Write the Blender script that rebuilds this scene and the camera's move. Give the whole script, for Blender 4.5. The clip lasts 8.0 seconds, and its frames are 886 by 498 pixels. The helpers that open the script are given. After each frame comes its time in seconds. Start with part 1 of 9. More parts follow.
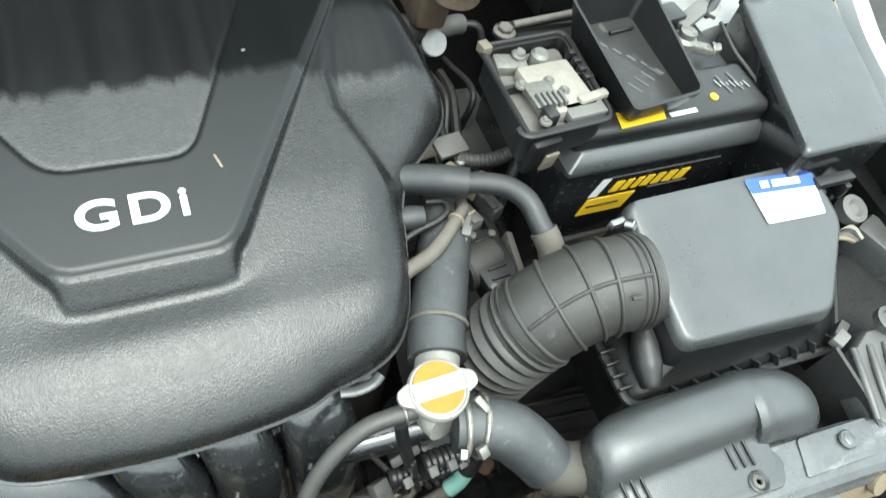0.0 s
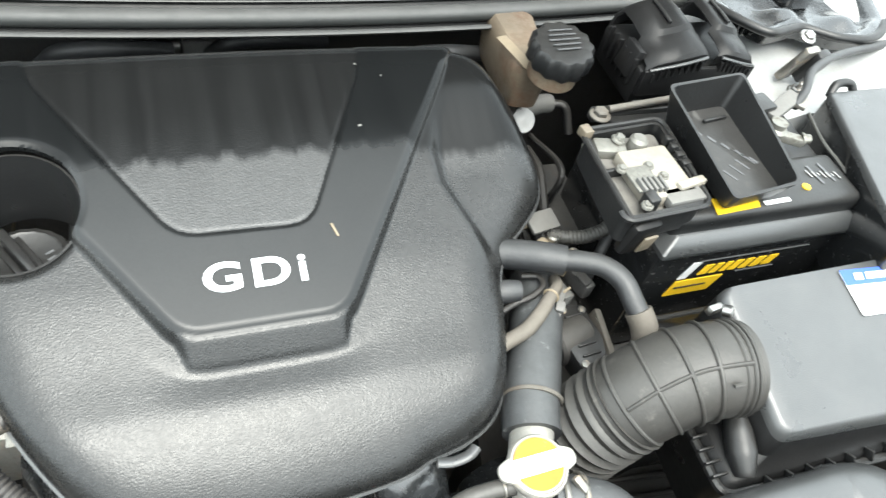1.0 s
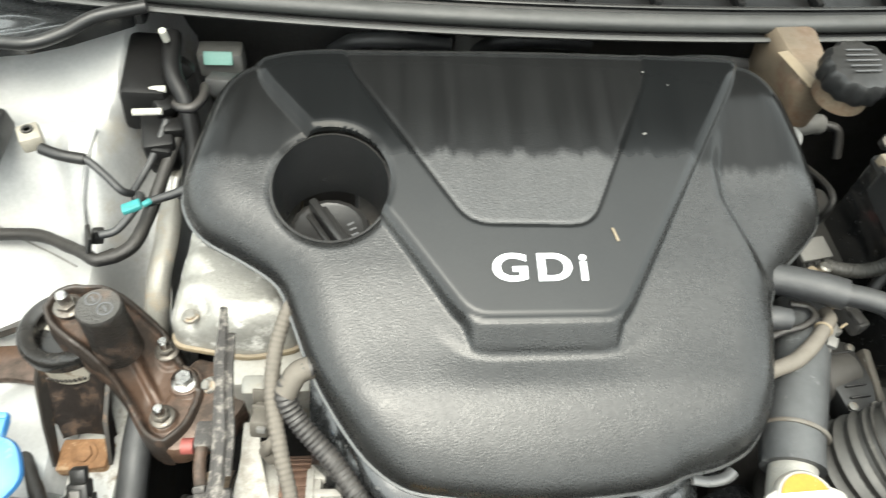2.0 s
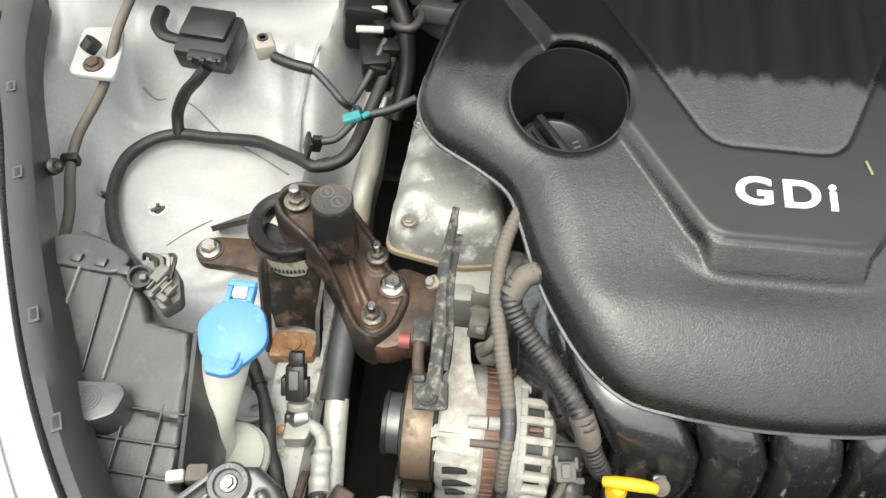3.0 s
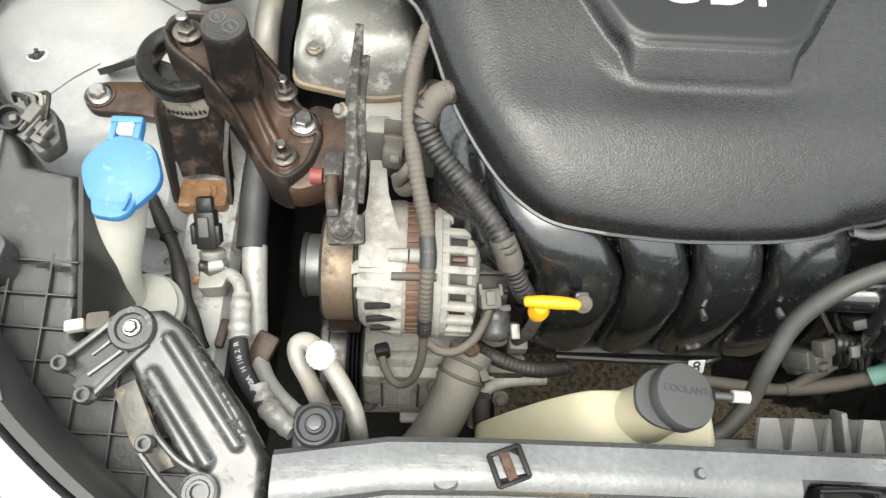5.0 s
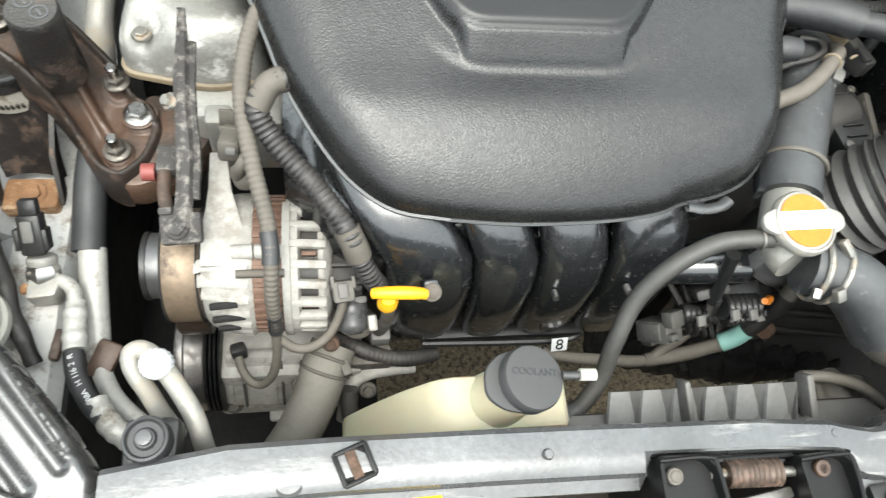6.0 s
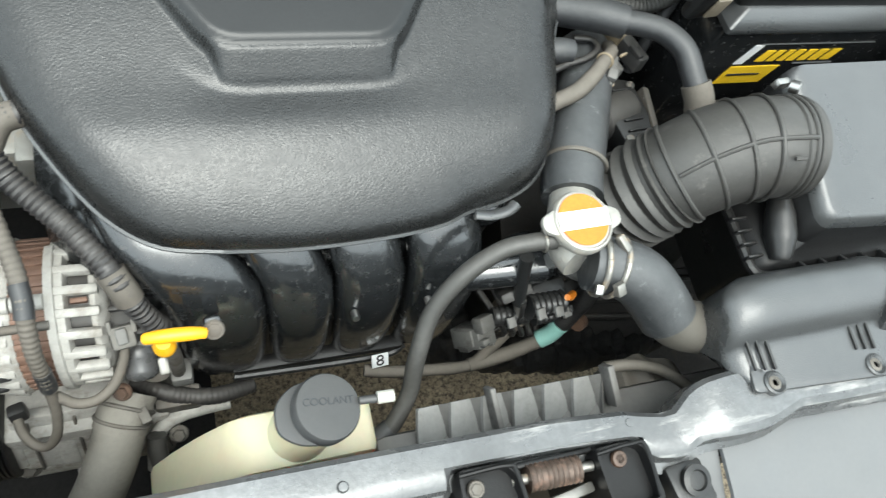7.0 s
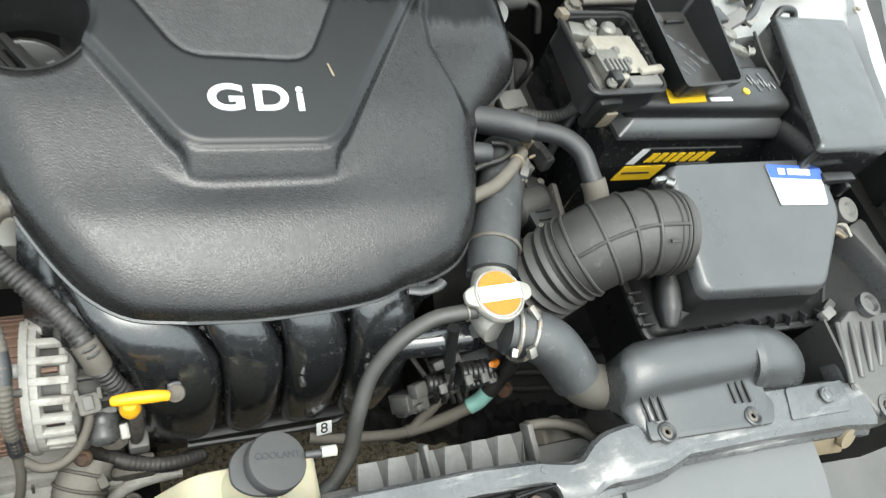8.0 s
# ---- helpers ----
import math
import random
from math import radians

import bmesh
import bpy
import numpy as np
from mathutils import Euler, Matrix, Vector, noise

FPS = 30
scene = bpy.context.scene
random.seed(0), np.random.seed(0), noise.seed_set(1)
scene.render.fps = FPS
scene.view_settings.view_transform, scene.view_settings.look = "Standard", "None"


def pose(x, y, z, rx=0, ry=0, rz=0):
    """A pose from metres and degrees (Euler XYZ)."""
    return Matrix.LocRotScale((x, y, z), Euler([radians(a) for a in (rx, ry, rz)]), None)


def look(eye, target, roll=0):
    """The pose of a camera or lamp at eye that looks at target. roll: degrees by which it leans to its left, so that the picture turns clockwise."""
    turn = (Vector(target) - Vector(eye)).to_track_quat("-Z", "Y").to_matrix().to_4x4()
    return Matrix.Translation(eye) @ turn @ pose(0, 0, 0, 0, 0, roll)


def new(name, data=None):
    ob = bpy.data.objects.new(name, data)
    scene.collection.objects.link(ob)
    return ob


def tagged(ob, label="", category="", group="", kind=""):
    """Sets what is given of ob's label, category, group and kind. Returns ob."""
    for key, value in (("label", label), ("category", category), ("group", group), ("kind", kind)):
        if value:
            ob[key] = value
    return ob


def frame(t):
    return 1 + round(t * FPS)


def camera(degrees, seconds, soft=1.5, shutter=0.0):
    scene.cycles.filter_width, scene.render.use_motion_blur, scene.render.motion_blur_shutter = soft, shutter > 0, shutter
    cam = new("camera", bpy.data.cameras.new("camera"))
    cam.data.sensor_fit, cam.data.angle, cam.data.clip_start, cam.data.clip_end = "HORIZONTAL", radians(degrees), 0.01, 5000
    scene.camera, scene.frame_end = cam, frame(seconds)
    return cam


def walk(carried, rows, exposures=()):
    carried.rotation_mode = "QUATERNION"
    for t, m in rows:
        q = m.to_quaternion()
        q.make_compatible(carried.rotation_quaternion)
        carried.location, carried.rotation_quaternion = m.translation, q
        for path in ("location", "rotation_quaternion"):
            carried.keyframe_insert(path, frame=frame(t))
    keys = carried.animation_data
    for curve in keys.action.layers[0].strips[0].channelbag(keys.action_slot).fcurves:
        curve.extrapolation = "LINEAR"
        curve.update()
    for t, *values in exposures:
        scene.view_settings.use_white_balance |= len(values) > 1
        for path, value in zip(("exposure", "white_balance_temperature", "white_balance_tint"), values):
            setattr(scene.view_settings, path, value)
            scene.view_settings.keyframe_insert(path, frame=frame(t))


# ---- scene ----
# camera and walk
cam = camera(64.7, 8.0, soft=1.2, shutter=0.25)
PATH = [
    (0, (-0.0190, -0.0330, 1.3560), (0.3239, 0.4452, 0.5475), 17.64),
    (0.5, (-0.0345, -0.0187, 1.3679), (0.3287, 0.5169, 0.6055), 16.58),
    (1, (-0.0785, -0.0112, 1.3669), (0.2368, 0.5465, 0.5990), 15.78),
    (1.5, (-0.1207, -0.0006, 1.3708), (0.1006, 0.5805, 0.5877), 12.70),
    (2, (-0.1818, 0.0005, 1.3711), (-0.0821, 0.5915, 0.5706), 7.36),
    (2.2, (-0.2034, -0.0024, 1.3703), (-0.1505, 0.5833, 0.5615), 5.19),
    (3.3, (-0.3004, -0.0705, 1.3144), (-0.3445, 0.4984, 0.4932), 1.81),
    (3.5, (-0.2990, -0.0726, 1.3098), (-0.3417, 0.4771, 0.4755), 1.64),
    (4, (-0.2907, -0.0802, 1.3019), (-0.3160, 0.4205, 0.4366), 2.38),
    (4.2, (-0.2865, -0.0839, 1.2979), (-0.3034, 0.4028, 0.4244), 2.76),
    (5.3, (-0.2445, -0.0666, 1.2783), (-0.1760, 0.3500, 0.3718), 9.36),
    (5.5, (-0.2361, -0.0658, 1.2787), (-0.1478, 0.3480, 0.3726), 11.35),
    (6, (-0.2064, -0.0603, 1.2753), (-0.0397, 0.3394, 0.3740), 19.37),
    (6.5, (-0.1653, -0.0501, 1.2765), (0.0800, 0.3359, 0.3872), 25.60),
    (7, (-0.1265, -0.0494, 1.2809), (0.1924, 0.3226, 0.4092), 29.93),
    (7.5, (-0.0987, -0.0615, 1.2964), (0.2812, 0.3312, 0.4588), 31.15),
    (8, (-0.1496, -0.1017, 1.3497), (0.2542, 0.3667, 0.5638), 29.46),
]
walk(cam, [(t, look(eye, target, roll)) for t, eye, target, roll in PATH],
     exposures=[(0, 1.01, 5860, -3), (0.5, 1.01, 5980, 0), (1, 1.39, 6110, 3), (1.5, 1.37, 6290, 3), (2, 1.25, 6450, 2), (3.5, 0.62, 6450, 6), (4, 0.58, 6450, 5), (5.5, 0.87, 6280, 5), (6, 1.01, 6180, 4), (6.5, 1.14, 6100, 2), (7, 0.88, 5970, 1), (7.5, 0.82, 5980, 2), (8, 0.80, 6080, 2)])

# ---- world, sun, exposure ----
scene.view_settings.exposure = 0.73
world = bpy.data.worlds.new("overcast_sky")
scene.world = world
world.use_nodes = True
wn = world.node_tree
sky = wn.nodes.new("ShaderNodeTexSky")
sky.sky_type, sky.sun_disc = "NISHITA", False
sky.sun_elevation, sky.sun_rotation = radians(69), radians(188)
sky.air_density, sky.dust_density, sky.ozone_density = 1.0, 10.0, 0.6
grey = wn.nodes.new("ShaderNodeMixRGB")
grey.inputs[0].default_value = 0.65
grey.inputs[2].default_value = (11.0, 11.2, 11.0, 1)
wn.links.new(sky.outputs[0], grey.inputs[1])
wn.links.new(grey.outputs[0], wn.nodes["Background"].inputs[0])
wn.nodes["Background"].inputs[1].default_value = 0.16
sun = new("sun", bpy.data.lights.new("sun", "SUN"))
sun.data.energy, sun.data.angle, sun.data.color = 1.45, radians(42), (1.0, 0.97, 0.93)
sun.matrix_world = look((-0.2, -1.0, 4.65), (0, 0.417, 0.934))

# ---- materials ----


def material(name, base, rough=0.5, metal=0.0, spots=None, spot_amount=0.0, spot_scale=14.0, dust=None, dust_amount=0.0,
             vary=0.12, grain=220.0, bump=0.15, bump_scale=300.0, bump_detail=3.0, coat=0.0, spec=0.5, rvary=1.0, speckle=0.0,
             rear_zone=None, mottle=0.0, mottle_scale=45.0, spot_stretch=None, sheen_vary=0.0, sheen_scale=190.0):
    """A procedural surface: base colour with fine and broad variation, stains of their own shape, dust on upward faces, relief."""
    m = bpy.data.materials.new(name)
    m.use_nodes = True
    n, l = m.node_tree.nodes, m.node_tree.links
    p = n["Principled BSDF"]
    co = n.new("ShaderNodeNewGeometry")

    def tex(scale, detail=4.0, rough_=0.6):
        t = n.new("ShaderNodeTexNoise")
        t.inputs["Scale"].default_value, t.inputs["Detail"].default_value, t.inputs["Roughness"].default_value = scale, detail, rough_
        l.new(co.outputs["Position"], t.inputs["Vector"])
        return t.outputs["Fac"]

    def ramp(src, lo, hi, a=0.0, b=1.0):
        r = n.new("ShaderNodeMapRange")
        r.inputs[1].default_value, r.inputs[2].default_value, r.inputs[3].default_value, r.inputs[4].default_value = lo, hi, a, b
        l.new(src, r.inputs[0])
        return r.outputs[0]

    def mix(fac, a, b, kind="MIX"):
        x = n.new("ShaderNodeMixRGB")
        x.blend_type = kind
        for k, v in ((0, fac), (1, a), (2, b)):
            if isinstance(v, (int, float)):
                x.inputs[k].default_value = v
            elif isinstance(v, tuple):
                x.inputs[k].default_value = (*v, 1)
            else:
                l.new(v, x.inputs[k])
        return x.outputs[0]

    def times(a, b):
        x = n.new("ShaderNodeMath")
        x.operation = "MULTIPLY"
        for k, v in ((0, a), (1, b)):
            if isinstance(v, (int, float)):
                x.inputs[k].default_value = v
            else:
                l.new(v, x.inputs[k])
        return x.outputs[0]

    broad, fine = tex(9.0), tex(grain, 3.0)
    info = n.new("ShaderNodeObjectInfo")
    c = mix(ramp(broad, 0.3, 0.7), tuple(v * (1 - vary) for v in base), tuple(min(1, v * (1 + vary)) for v in base))
    c = mix(ramp(fine, 0.35, 0.65, 0, 0.5), c, tuple(v * (1 - 1.6 * vary) for v in base))
    c = mix(ramp(info.outputs["Random"], 0, 1, 0.0, 0.25), c, tuple(v * 0.8 for v in base))
    if mottle:
        c = mix(ramp(tex(mottle_scale, 6.0, 0.7), 0.36, 0.64, 0.0, mottle), c, tuple(v * 0.35 for v in base))
    r_in = ramp(tex(30.0), 0.3, 0.7, max(0.02, rough - 0.08 * rvary), min(1.0, rough + 0.10 * rvary))
    if speckle:
        r_in = mix(ramp(tex(grain, 2.0), 0.42, 0.62, 0, 1), r_in, (rough + speckle,) * 3)
    mt = metal
    if spots:
        blot = tex(spot_scale, 8.0, 0.72)
        if spot_stretch:
            along = n.new("ShaderNodeMapping")
            along.inputs["Scale"].default_value = spot_stretch
            l.new(co.outputs["Position"], along.inputs["Vector"])
            l.new(along.outputs[0], blot.node.inputs["Vector"])
        f = ramp(blot, 0.62 - 0.3 * spot_amount, 0.72 - 0.2 * spot_amount, 0, 1)
        c = mix(f, c, spots)
        r_in = mix(f, r_in, (0.85, 0.85, 0.85))
        if metal:
            mt = ramp(f, 0, 1, metal, 0.0)
    if dust:
        up = n.new("ShaderNodeSeparateXYZ")
        l.new(co.outputs["Normal"], up.inputs[0])
        f = times(ramp(up.outputs[2], 0.1, 0.9), times(ramp(tex(22.0, 6.0, 0.7), 0.3, 0.7, 0.45, 1.0), dust_amount))
        c = mix(f, c, dust)
        r_in = mix(f, r_in, (0.9, 0.9, 0.9))
    rear_mix = None
    if rear_zone:
        # behind a streaky edge in y: darker base, smoother, with less specular and bump
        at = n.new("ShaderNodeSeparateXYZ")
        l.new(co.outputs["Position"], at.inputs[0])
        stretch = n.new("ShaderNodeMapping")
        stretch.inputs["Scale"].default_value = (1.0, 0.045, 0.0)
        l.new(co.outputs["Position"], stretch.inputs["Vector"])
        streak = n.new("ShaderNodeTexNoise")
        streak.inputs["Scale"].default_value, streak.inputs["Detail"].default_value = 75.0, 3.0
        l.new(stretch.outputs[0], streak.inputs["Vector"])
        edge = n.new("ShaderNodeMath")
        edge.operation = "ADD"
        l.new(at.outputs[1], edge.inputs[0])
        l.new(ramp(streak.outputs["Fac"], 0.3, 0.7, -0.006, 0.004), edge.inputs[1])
        rear_mix = times(ramp(edge.outputs[0], rear_zone[0] - 0.005, rear_zone[0] + 0.006), ramp(streak.outputs["Fac"], 0.25, 0.65, 1.0, 0.85))
        r_in = mix(rear_mix, r_in, (rear_zone[1],) * 3)
        c = mix(rear_mix, c, tuple(v * 0.65 for v in base))
    l.new(c, p.inputs["Base Color"])
    l.new(r_in, p.inputs["Roughness"])
    if isinstance(mt, (int, float)):
        p.inputs["Metallic"].default_value = mt
    else:
        l.new(mt, p.inputs["Metallic"])
    p.inputs["Specular IOR Level"].default_value = spec
    if rear_mix is not None:
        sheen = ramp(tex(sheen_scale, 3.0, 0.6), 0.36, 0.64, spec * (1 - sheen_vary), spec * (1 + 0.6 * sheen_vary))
        l.new(mix(rear_mix, sheen, (rear_zone[2],) * 3), p.inputs["Specular IOR Level"])
    p.inputs["Coat Weight"].default_value = coat
    p.inputs["Coat Roughness"].default_value = 0.15
    if bump:
        b = n.new("ShaderNodeBump")
        b.inputs["Strength"].default_value, b.inputs["Distance"].default_value = bump, 0.001
        l.new(tex(bump_scale, bump_detail), b.inputs["Height"])
        if rear_mix is not None:
            l.new(ramp(rear_mix, 0, 1, bump, bump * 0.25), b.inputs["Strength"])
        l.new(b.outputs[0], p.inputs["Normal"])
    return m


DUST = (0.30, 0.27, 0.23)
M_COVER = material("moulded_cover_plastic", (0.0125, 0.0128, 0.0128), 0.23, vary=0.3, rvary=0.6, speckle=0.10, bump=0.25, bump_scale=640, bump_detail=1.0, grain=620, dust=(0.15, 0.148, 0.14), dust_amount=0.055, spec=0.62, sheen_vary=0.09, rear_zone=(0.425, 0.15, 0.15))
M_COVER_GLOSSY = material("streaked_cover_plastic", (0.0125, 0.0128, 0.0128), 0.30, vary=0.25, speckle=0.12, bump=0.24, bump_scale=560, bump_detail=1.0, grain=420, dust=(0.17, 0.17, 0.168), dust_amount=0.15, spec=0.85, rvary=0.5, sheen_vary=0.10, rear_zone=(0.425, 0.12, 0.15))
M_COVER_FLAT = material("smooth_cover_plastic", (0.010, 0.0108, 0.0112), 0.30, vary=0.25, bump=0.06, bump_scale=700, grain=400, dust=(0.13, 0.13, 0.125), dust_amount=0.045, spec=0.5, rvary=0.4, rear_zone=(0.425, 0.12, 0.15))
M_SATIN = material("satin_black_plastic", (0.014, 0.0145, 0.015), 0.34, vary=0.2, bump=0.2, dust=DUST, dust_amount=0.05)
M_GLOSS = material("gloss_black_plastic", (0.011, 0.0118, 0.0125), 0.11, vary=0.3, bump=0.10, bump_scale=45, speckle=0.16, grain=160, dust=(0.24, 0.255, 0.265), dust_amount=0.05, spots=(0.060, 0.058, 0.054), spot_amount=0.05, spot_scale=120, spec=1.0, coat=0.35)
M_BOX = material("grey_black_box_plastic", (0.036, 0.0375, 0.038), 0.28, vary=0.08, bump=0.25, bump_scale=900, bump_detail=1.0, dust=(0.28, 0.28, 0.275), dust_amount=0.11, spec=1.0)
# Dark for shaded depths as well as dirty plastic, lifted slightly for haze
M_DARK = material("dirty_dark_plastic", (0.034, 0.0335, 0.033), 0.5, vary=0.35, dust=DUST, dust_amount=0.14, spots=(0.05, 0.045, 0.04), spot_amount=0.15, spot_scale=40)
M_GRIMY = material("grimy_engine_metal", (0.10, 0.095, 0.085), 0.6, metal=0.3, vary=0.3, spots=(0.05, 0.04, 0.03), spot_amount=0.55, spot_scale=35, dust=DUST, dust_amount=0.4, bump=0.5, bump_scale=150)
M_RUBBER = material("dusty_grey_rubber", (0.042, 0.041, 0.038), 0.46, vary=0.3, mottle=0.3, mottle_scale=34, dust=(0.24, 0.225, 0.20), dust_amount=0.19, bump=0.25, bump_scale=260, spots=(0.11, 0.105, 0.095), spot_amount=0.10, spot_scale=30)
M_OUTRUBBER = material("blue_grey_rubber", (0.034, 0.036, 0.038), 0.40, vary=0.25, mottle=0.5, mottle_scale=60, dust=(0.22, 0.224, 0.224), dust_amount=0.30, bump=0.3, bump_scale=200, spots=(0.16, 0.165, 0.165), spot_amount=0.12, spot_scale=40)
M_HOSE = material("black_rubber_hose", (0.022, 0.023, 0.025), 0.43, vary=0.2, mottle=0.35, mottle_scale=55, dust=(0.22, 0.22, 0.215), dust_amount=0.22, bump=0.25)
M_CONDUIT = material("faded_conduit", (0.085, 0.074, 0.060), 0.75, vary=0.2, dust=(0.26, 0.235, 0.20), dust_amount=0.45, bump=0.4, spots=(0.05, 0.045, 0.04), spot_amount=0.2, spot_scale=30)
M_LOOM = material("black_corrugated_loom", (0.016, 0.016, 0.018), 0.4, vary=0.15, dust=DUST, dust_amount=0.2)
M_TAPE = material("cloth_tape", (0.008, 0.008, 0.0085), 0.46, vary=0.3, bump=1.0, bump_scale=170, dust=DUST, dust_amount=0.12)
M_ALU = material("cast_aluminium", (0.40, 0.39, 0.36), 0.45, metal=0.5, vary=0.1, spots=(0.36, 0.31, 0.24), spot_amount=0.35, spot_scale=28, bump=0.5, bump_scale=350, dust=(0.40, 0.38, 0.33), dust_amount=0.35)
M_STEEL = material("bright_steel", (0.46, 0.45, 0.43), 0.32, metal=1.0, vary=0.1, spots=(0.30, 0.22, 0.15), spot_amount=0.15, spot_scale=60, bump=0.15)
M_ZINC = material("zinc_plated_steel", (0.34, 0.325, 0.295), 0.42, metal=0.9, vary=0.15, spots=(0.33, 0.24, 0.15), spot_amount=0.3, spot_scale=50, bump=0.25)
M_RUST = material("rusty_black_iron", (0.115, 0.070, 0.048), 0.30, metal=0.1, vary=0.35, spots=(0.034, 0.025, 0.020), spot_amount=0.55, spot_scale=22, bump=0.5, bump_scale=240, dust=(0.17, 0.13, 0.10), dust_amount=0.15)
M_IRON = material("black_painted_iron", (0.016, 0.014, 0.013), 0.42, vary=0.3, spots=(0.16, 0.10, 0.06), spot_amount=0.22, spot_scale=40, bump=0.35, dust=DUST, dust_amount=0.15)
M_ORANGE_RUST = material("orange_rust", (0.34, 0.18, 0.085), 0.8, vary=0.35, spots=(0.55, 0.40, 0.25), spot_amount=0.35, spot_scale=45, bump=0.6)
M_COPPER = material("varnished_copper_stator", (0.19, 0.115, 0.082), 0.6, metal=0.2, vary=0.2, bump=0.4, bump_scale=500)
M_BODY = material("white_body_paint", (0.68, 0.69, 0.69), 0.35, vary=0.03, bump=0.04, dust=(0.55, 0.53, 0.48), dust_amount=0.12, spots=(0.42, 0.40, 0.36), spot_amount=0.10, spot_scale=9, coat=0.3)
M_APRON = material("silver_inner_panel_paint", (0.46, 0.467, 0.465), 0.34, metal=0.08, vary=0.14, mottle=0.16, mottle_scale=16, bump=0.1, bump_scale=60, dust=(0.52, 0.50, 0.46), dust_amount=0.2, spots=(0.38, 0.36, 0.32), spot_amount=0.2, spot_scale=12)
M_RAIL = material("scuffed_rail_paint", (0.19, 0.193, 0.194), 0.26, metal=0.55, vary=0.25, spots=(0.36, 0.355, 0.34), spot_amount=0.18, spot_scale=42, spot_stretch=(0.16, 1.0, 1.0), mottle=0.35, mottle_scale=14, bump=0.2, dust=(0.36, 0.35, 0.33), dust_amount=0.08)
M_PANEL = material("grey_filler_panel_plastic", (0.125, 0.129, 0.132), 0.45, vary=0.04, bump=0.1, dust=DUST, dust_amount=0.1)
M_CREAM = material("cream_translucent_plastic", (0.58, 0.53, 0.37), 0.45, vary=0.06, bump=0.05, dust=(0.5, 0.46, 0.34), dust_amount=0.15)
M_CREAM.node_tree.nodes["Principled BSDF"].inputs["Subsurface Weight"].default_value = 0.25
M_MILK = material("milky_washer_plastic", (0.52, 0.51, 0.455), 0.45, vary=0.10, bump=0.08, dust=(0.36, 0.34, 0.29), dust_amount=0.3, spots=(0.34, 0.32, 0.27), spot_amount=0.12, spot_scale=30)
M_BLUE = material("blue_plastic", (0.048, 0.225, 0.53), 0.40, vary=0.08, bump=0.12, dust=(0.40, 0.45, 0.50), dust_amount=0.2, spots=(0.20, 0.38, 0.58), spot_amount=0.12, spot_scale=40)
M_YELLOW = material("yellow_plastic", (0.80, 0.40, 0.01), 0.4, vary=0.06, bump=0.05)
M_WHITE = material("white_print", (0.74, 0.75, 0.75), 0.5, vary=0.03, bump=0.0)
M_SILVER_PRINT = material("silver_lettering", (0.75, 0.77, 0.78), 0.4, vary=0.02, bump=0.0)
M_ORANGE = material("yellow_orange_print", (0.62, 0.185, 0.012), 0.4, vary=0.15, bump=0.0, spots=(0.75, 0.60, 0.35), spot_amount=0.1, spot_scale=60)
M_LABEL_YELLOW = material("yellow_label_print", (0.85, 0.55, 0.02), 0.45, vary=0.05, bump=0.0)
M_LABEL_BLUE = material("blue_label_print", (0.05, 0.12, 0.50), 0.4, vary=0.05, bump=0.0)
M_INK = material("dark_ink", (0.02, 0.02, 0.02), 0.6, vary=0.05, bump=0.0)
M_GREYINK = material("raised_grey_lettering", (0.11, 0.112, 0.115), 0.5, vary=0.05, bump=0.0)
M_TEAL = material("teal_plastic", (0.24, 0.44, 0.39), 0.5, vary=0.08, bump=0.05)
M_RED = material("red_plastic", (0.25, 0.065, 0.055), 0.5, vary=0.1, bump=0.05)
M_BEIGE = material("beige_fuse_plastic", (0.36, 0.335, 0.28), 0.5, vary=0.15, mottle=0.3, mottle_scale=90, bump=0.1, dust=DUST, dust_amount=0.15)
M_GREYPL = material("grey_connector_plastic", (0.13, 0.13, 0.125), 0.55, vary=0.15, dust=DUST, dust_amount=0.25)
M_CAPGREY = material("grey_reservoir_cap_plastic", (0.043, 0.045, 0.047), 0.5, vary=0.08, bump=0.12, dust=DUST, dust_amount=0.1)
M_TAN = material("tan_aged_plastic", (0.24, 0.19, 0.12), 0.6, vary=0.2, dust=DUST, dust_amount=0.3)
M_GLASS = material("dark_windscreen_glass", (0.01, 0.012, 0.012), 0.05, vary=0.02, bump=0.0)
M_LENS = material("lamp_chrome", (0.44, 0.445, 0.45), 0.26, metal=0.9, vary=0.03, bump=0.0)
M_HOODPAD = material("hood_insulation_felt", (0.013, 0.013, 0.014), 0.9, vary=0.2, bump=0.8, bump_scale=90)
# Near-black for shaded depths and openings as well as black plastic, lifted for haze
M_UNDER_SHADE = material("undertray_shade_black", (0.030, 0.0295, 0.029), 0.7, vary=0.35, bump=0.3, spots=(0.045, 0.04, 0.034), spot_amount=0.2, spot_scale=20, spec=0.2)
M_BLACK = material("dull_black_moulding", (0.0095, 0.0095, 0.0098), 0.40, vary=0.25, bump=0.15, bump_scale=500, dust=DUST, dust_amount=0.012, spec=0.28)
M_GROUND = material("brown_gravel", (0.50, 0.41, 0.28), 0.95, vary=0.35, mottle=0.6, mottle_scale=110, spots=(0.07, 0.055, 0.042), spot_amount=0.52, spot_scale=100, bump=1.0, bump_scale=110)
M_FINS = material("radiator_fan_plastic", (0.10, 0.098, 0.094), 0.5, vary=0.2, dust=(0.30, 0.28, 0.25), dust_amount=0.35, spots=(0.05, 0.048, 0.045), spot_amount=0.3, spot_scale=25)

# ---- building helpers ----


def offset_of(ob):
    p = Vector((0, 0, 0))
    while ob:
        p += ob.location
        ob = ob.parent
    return p


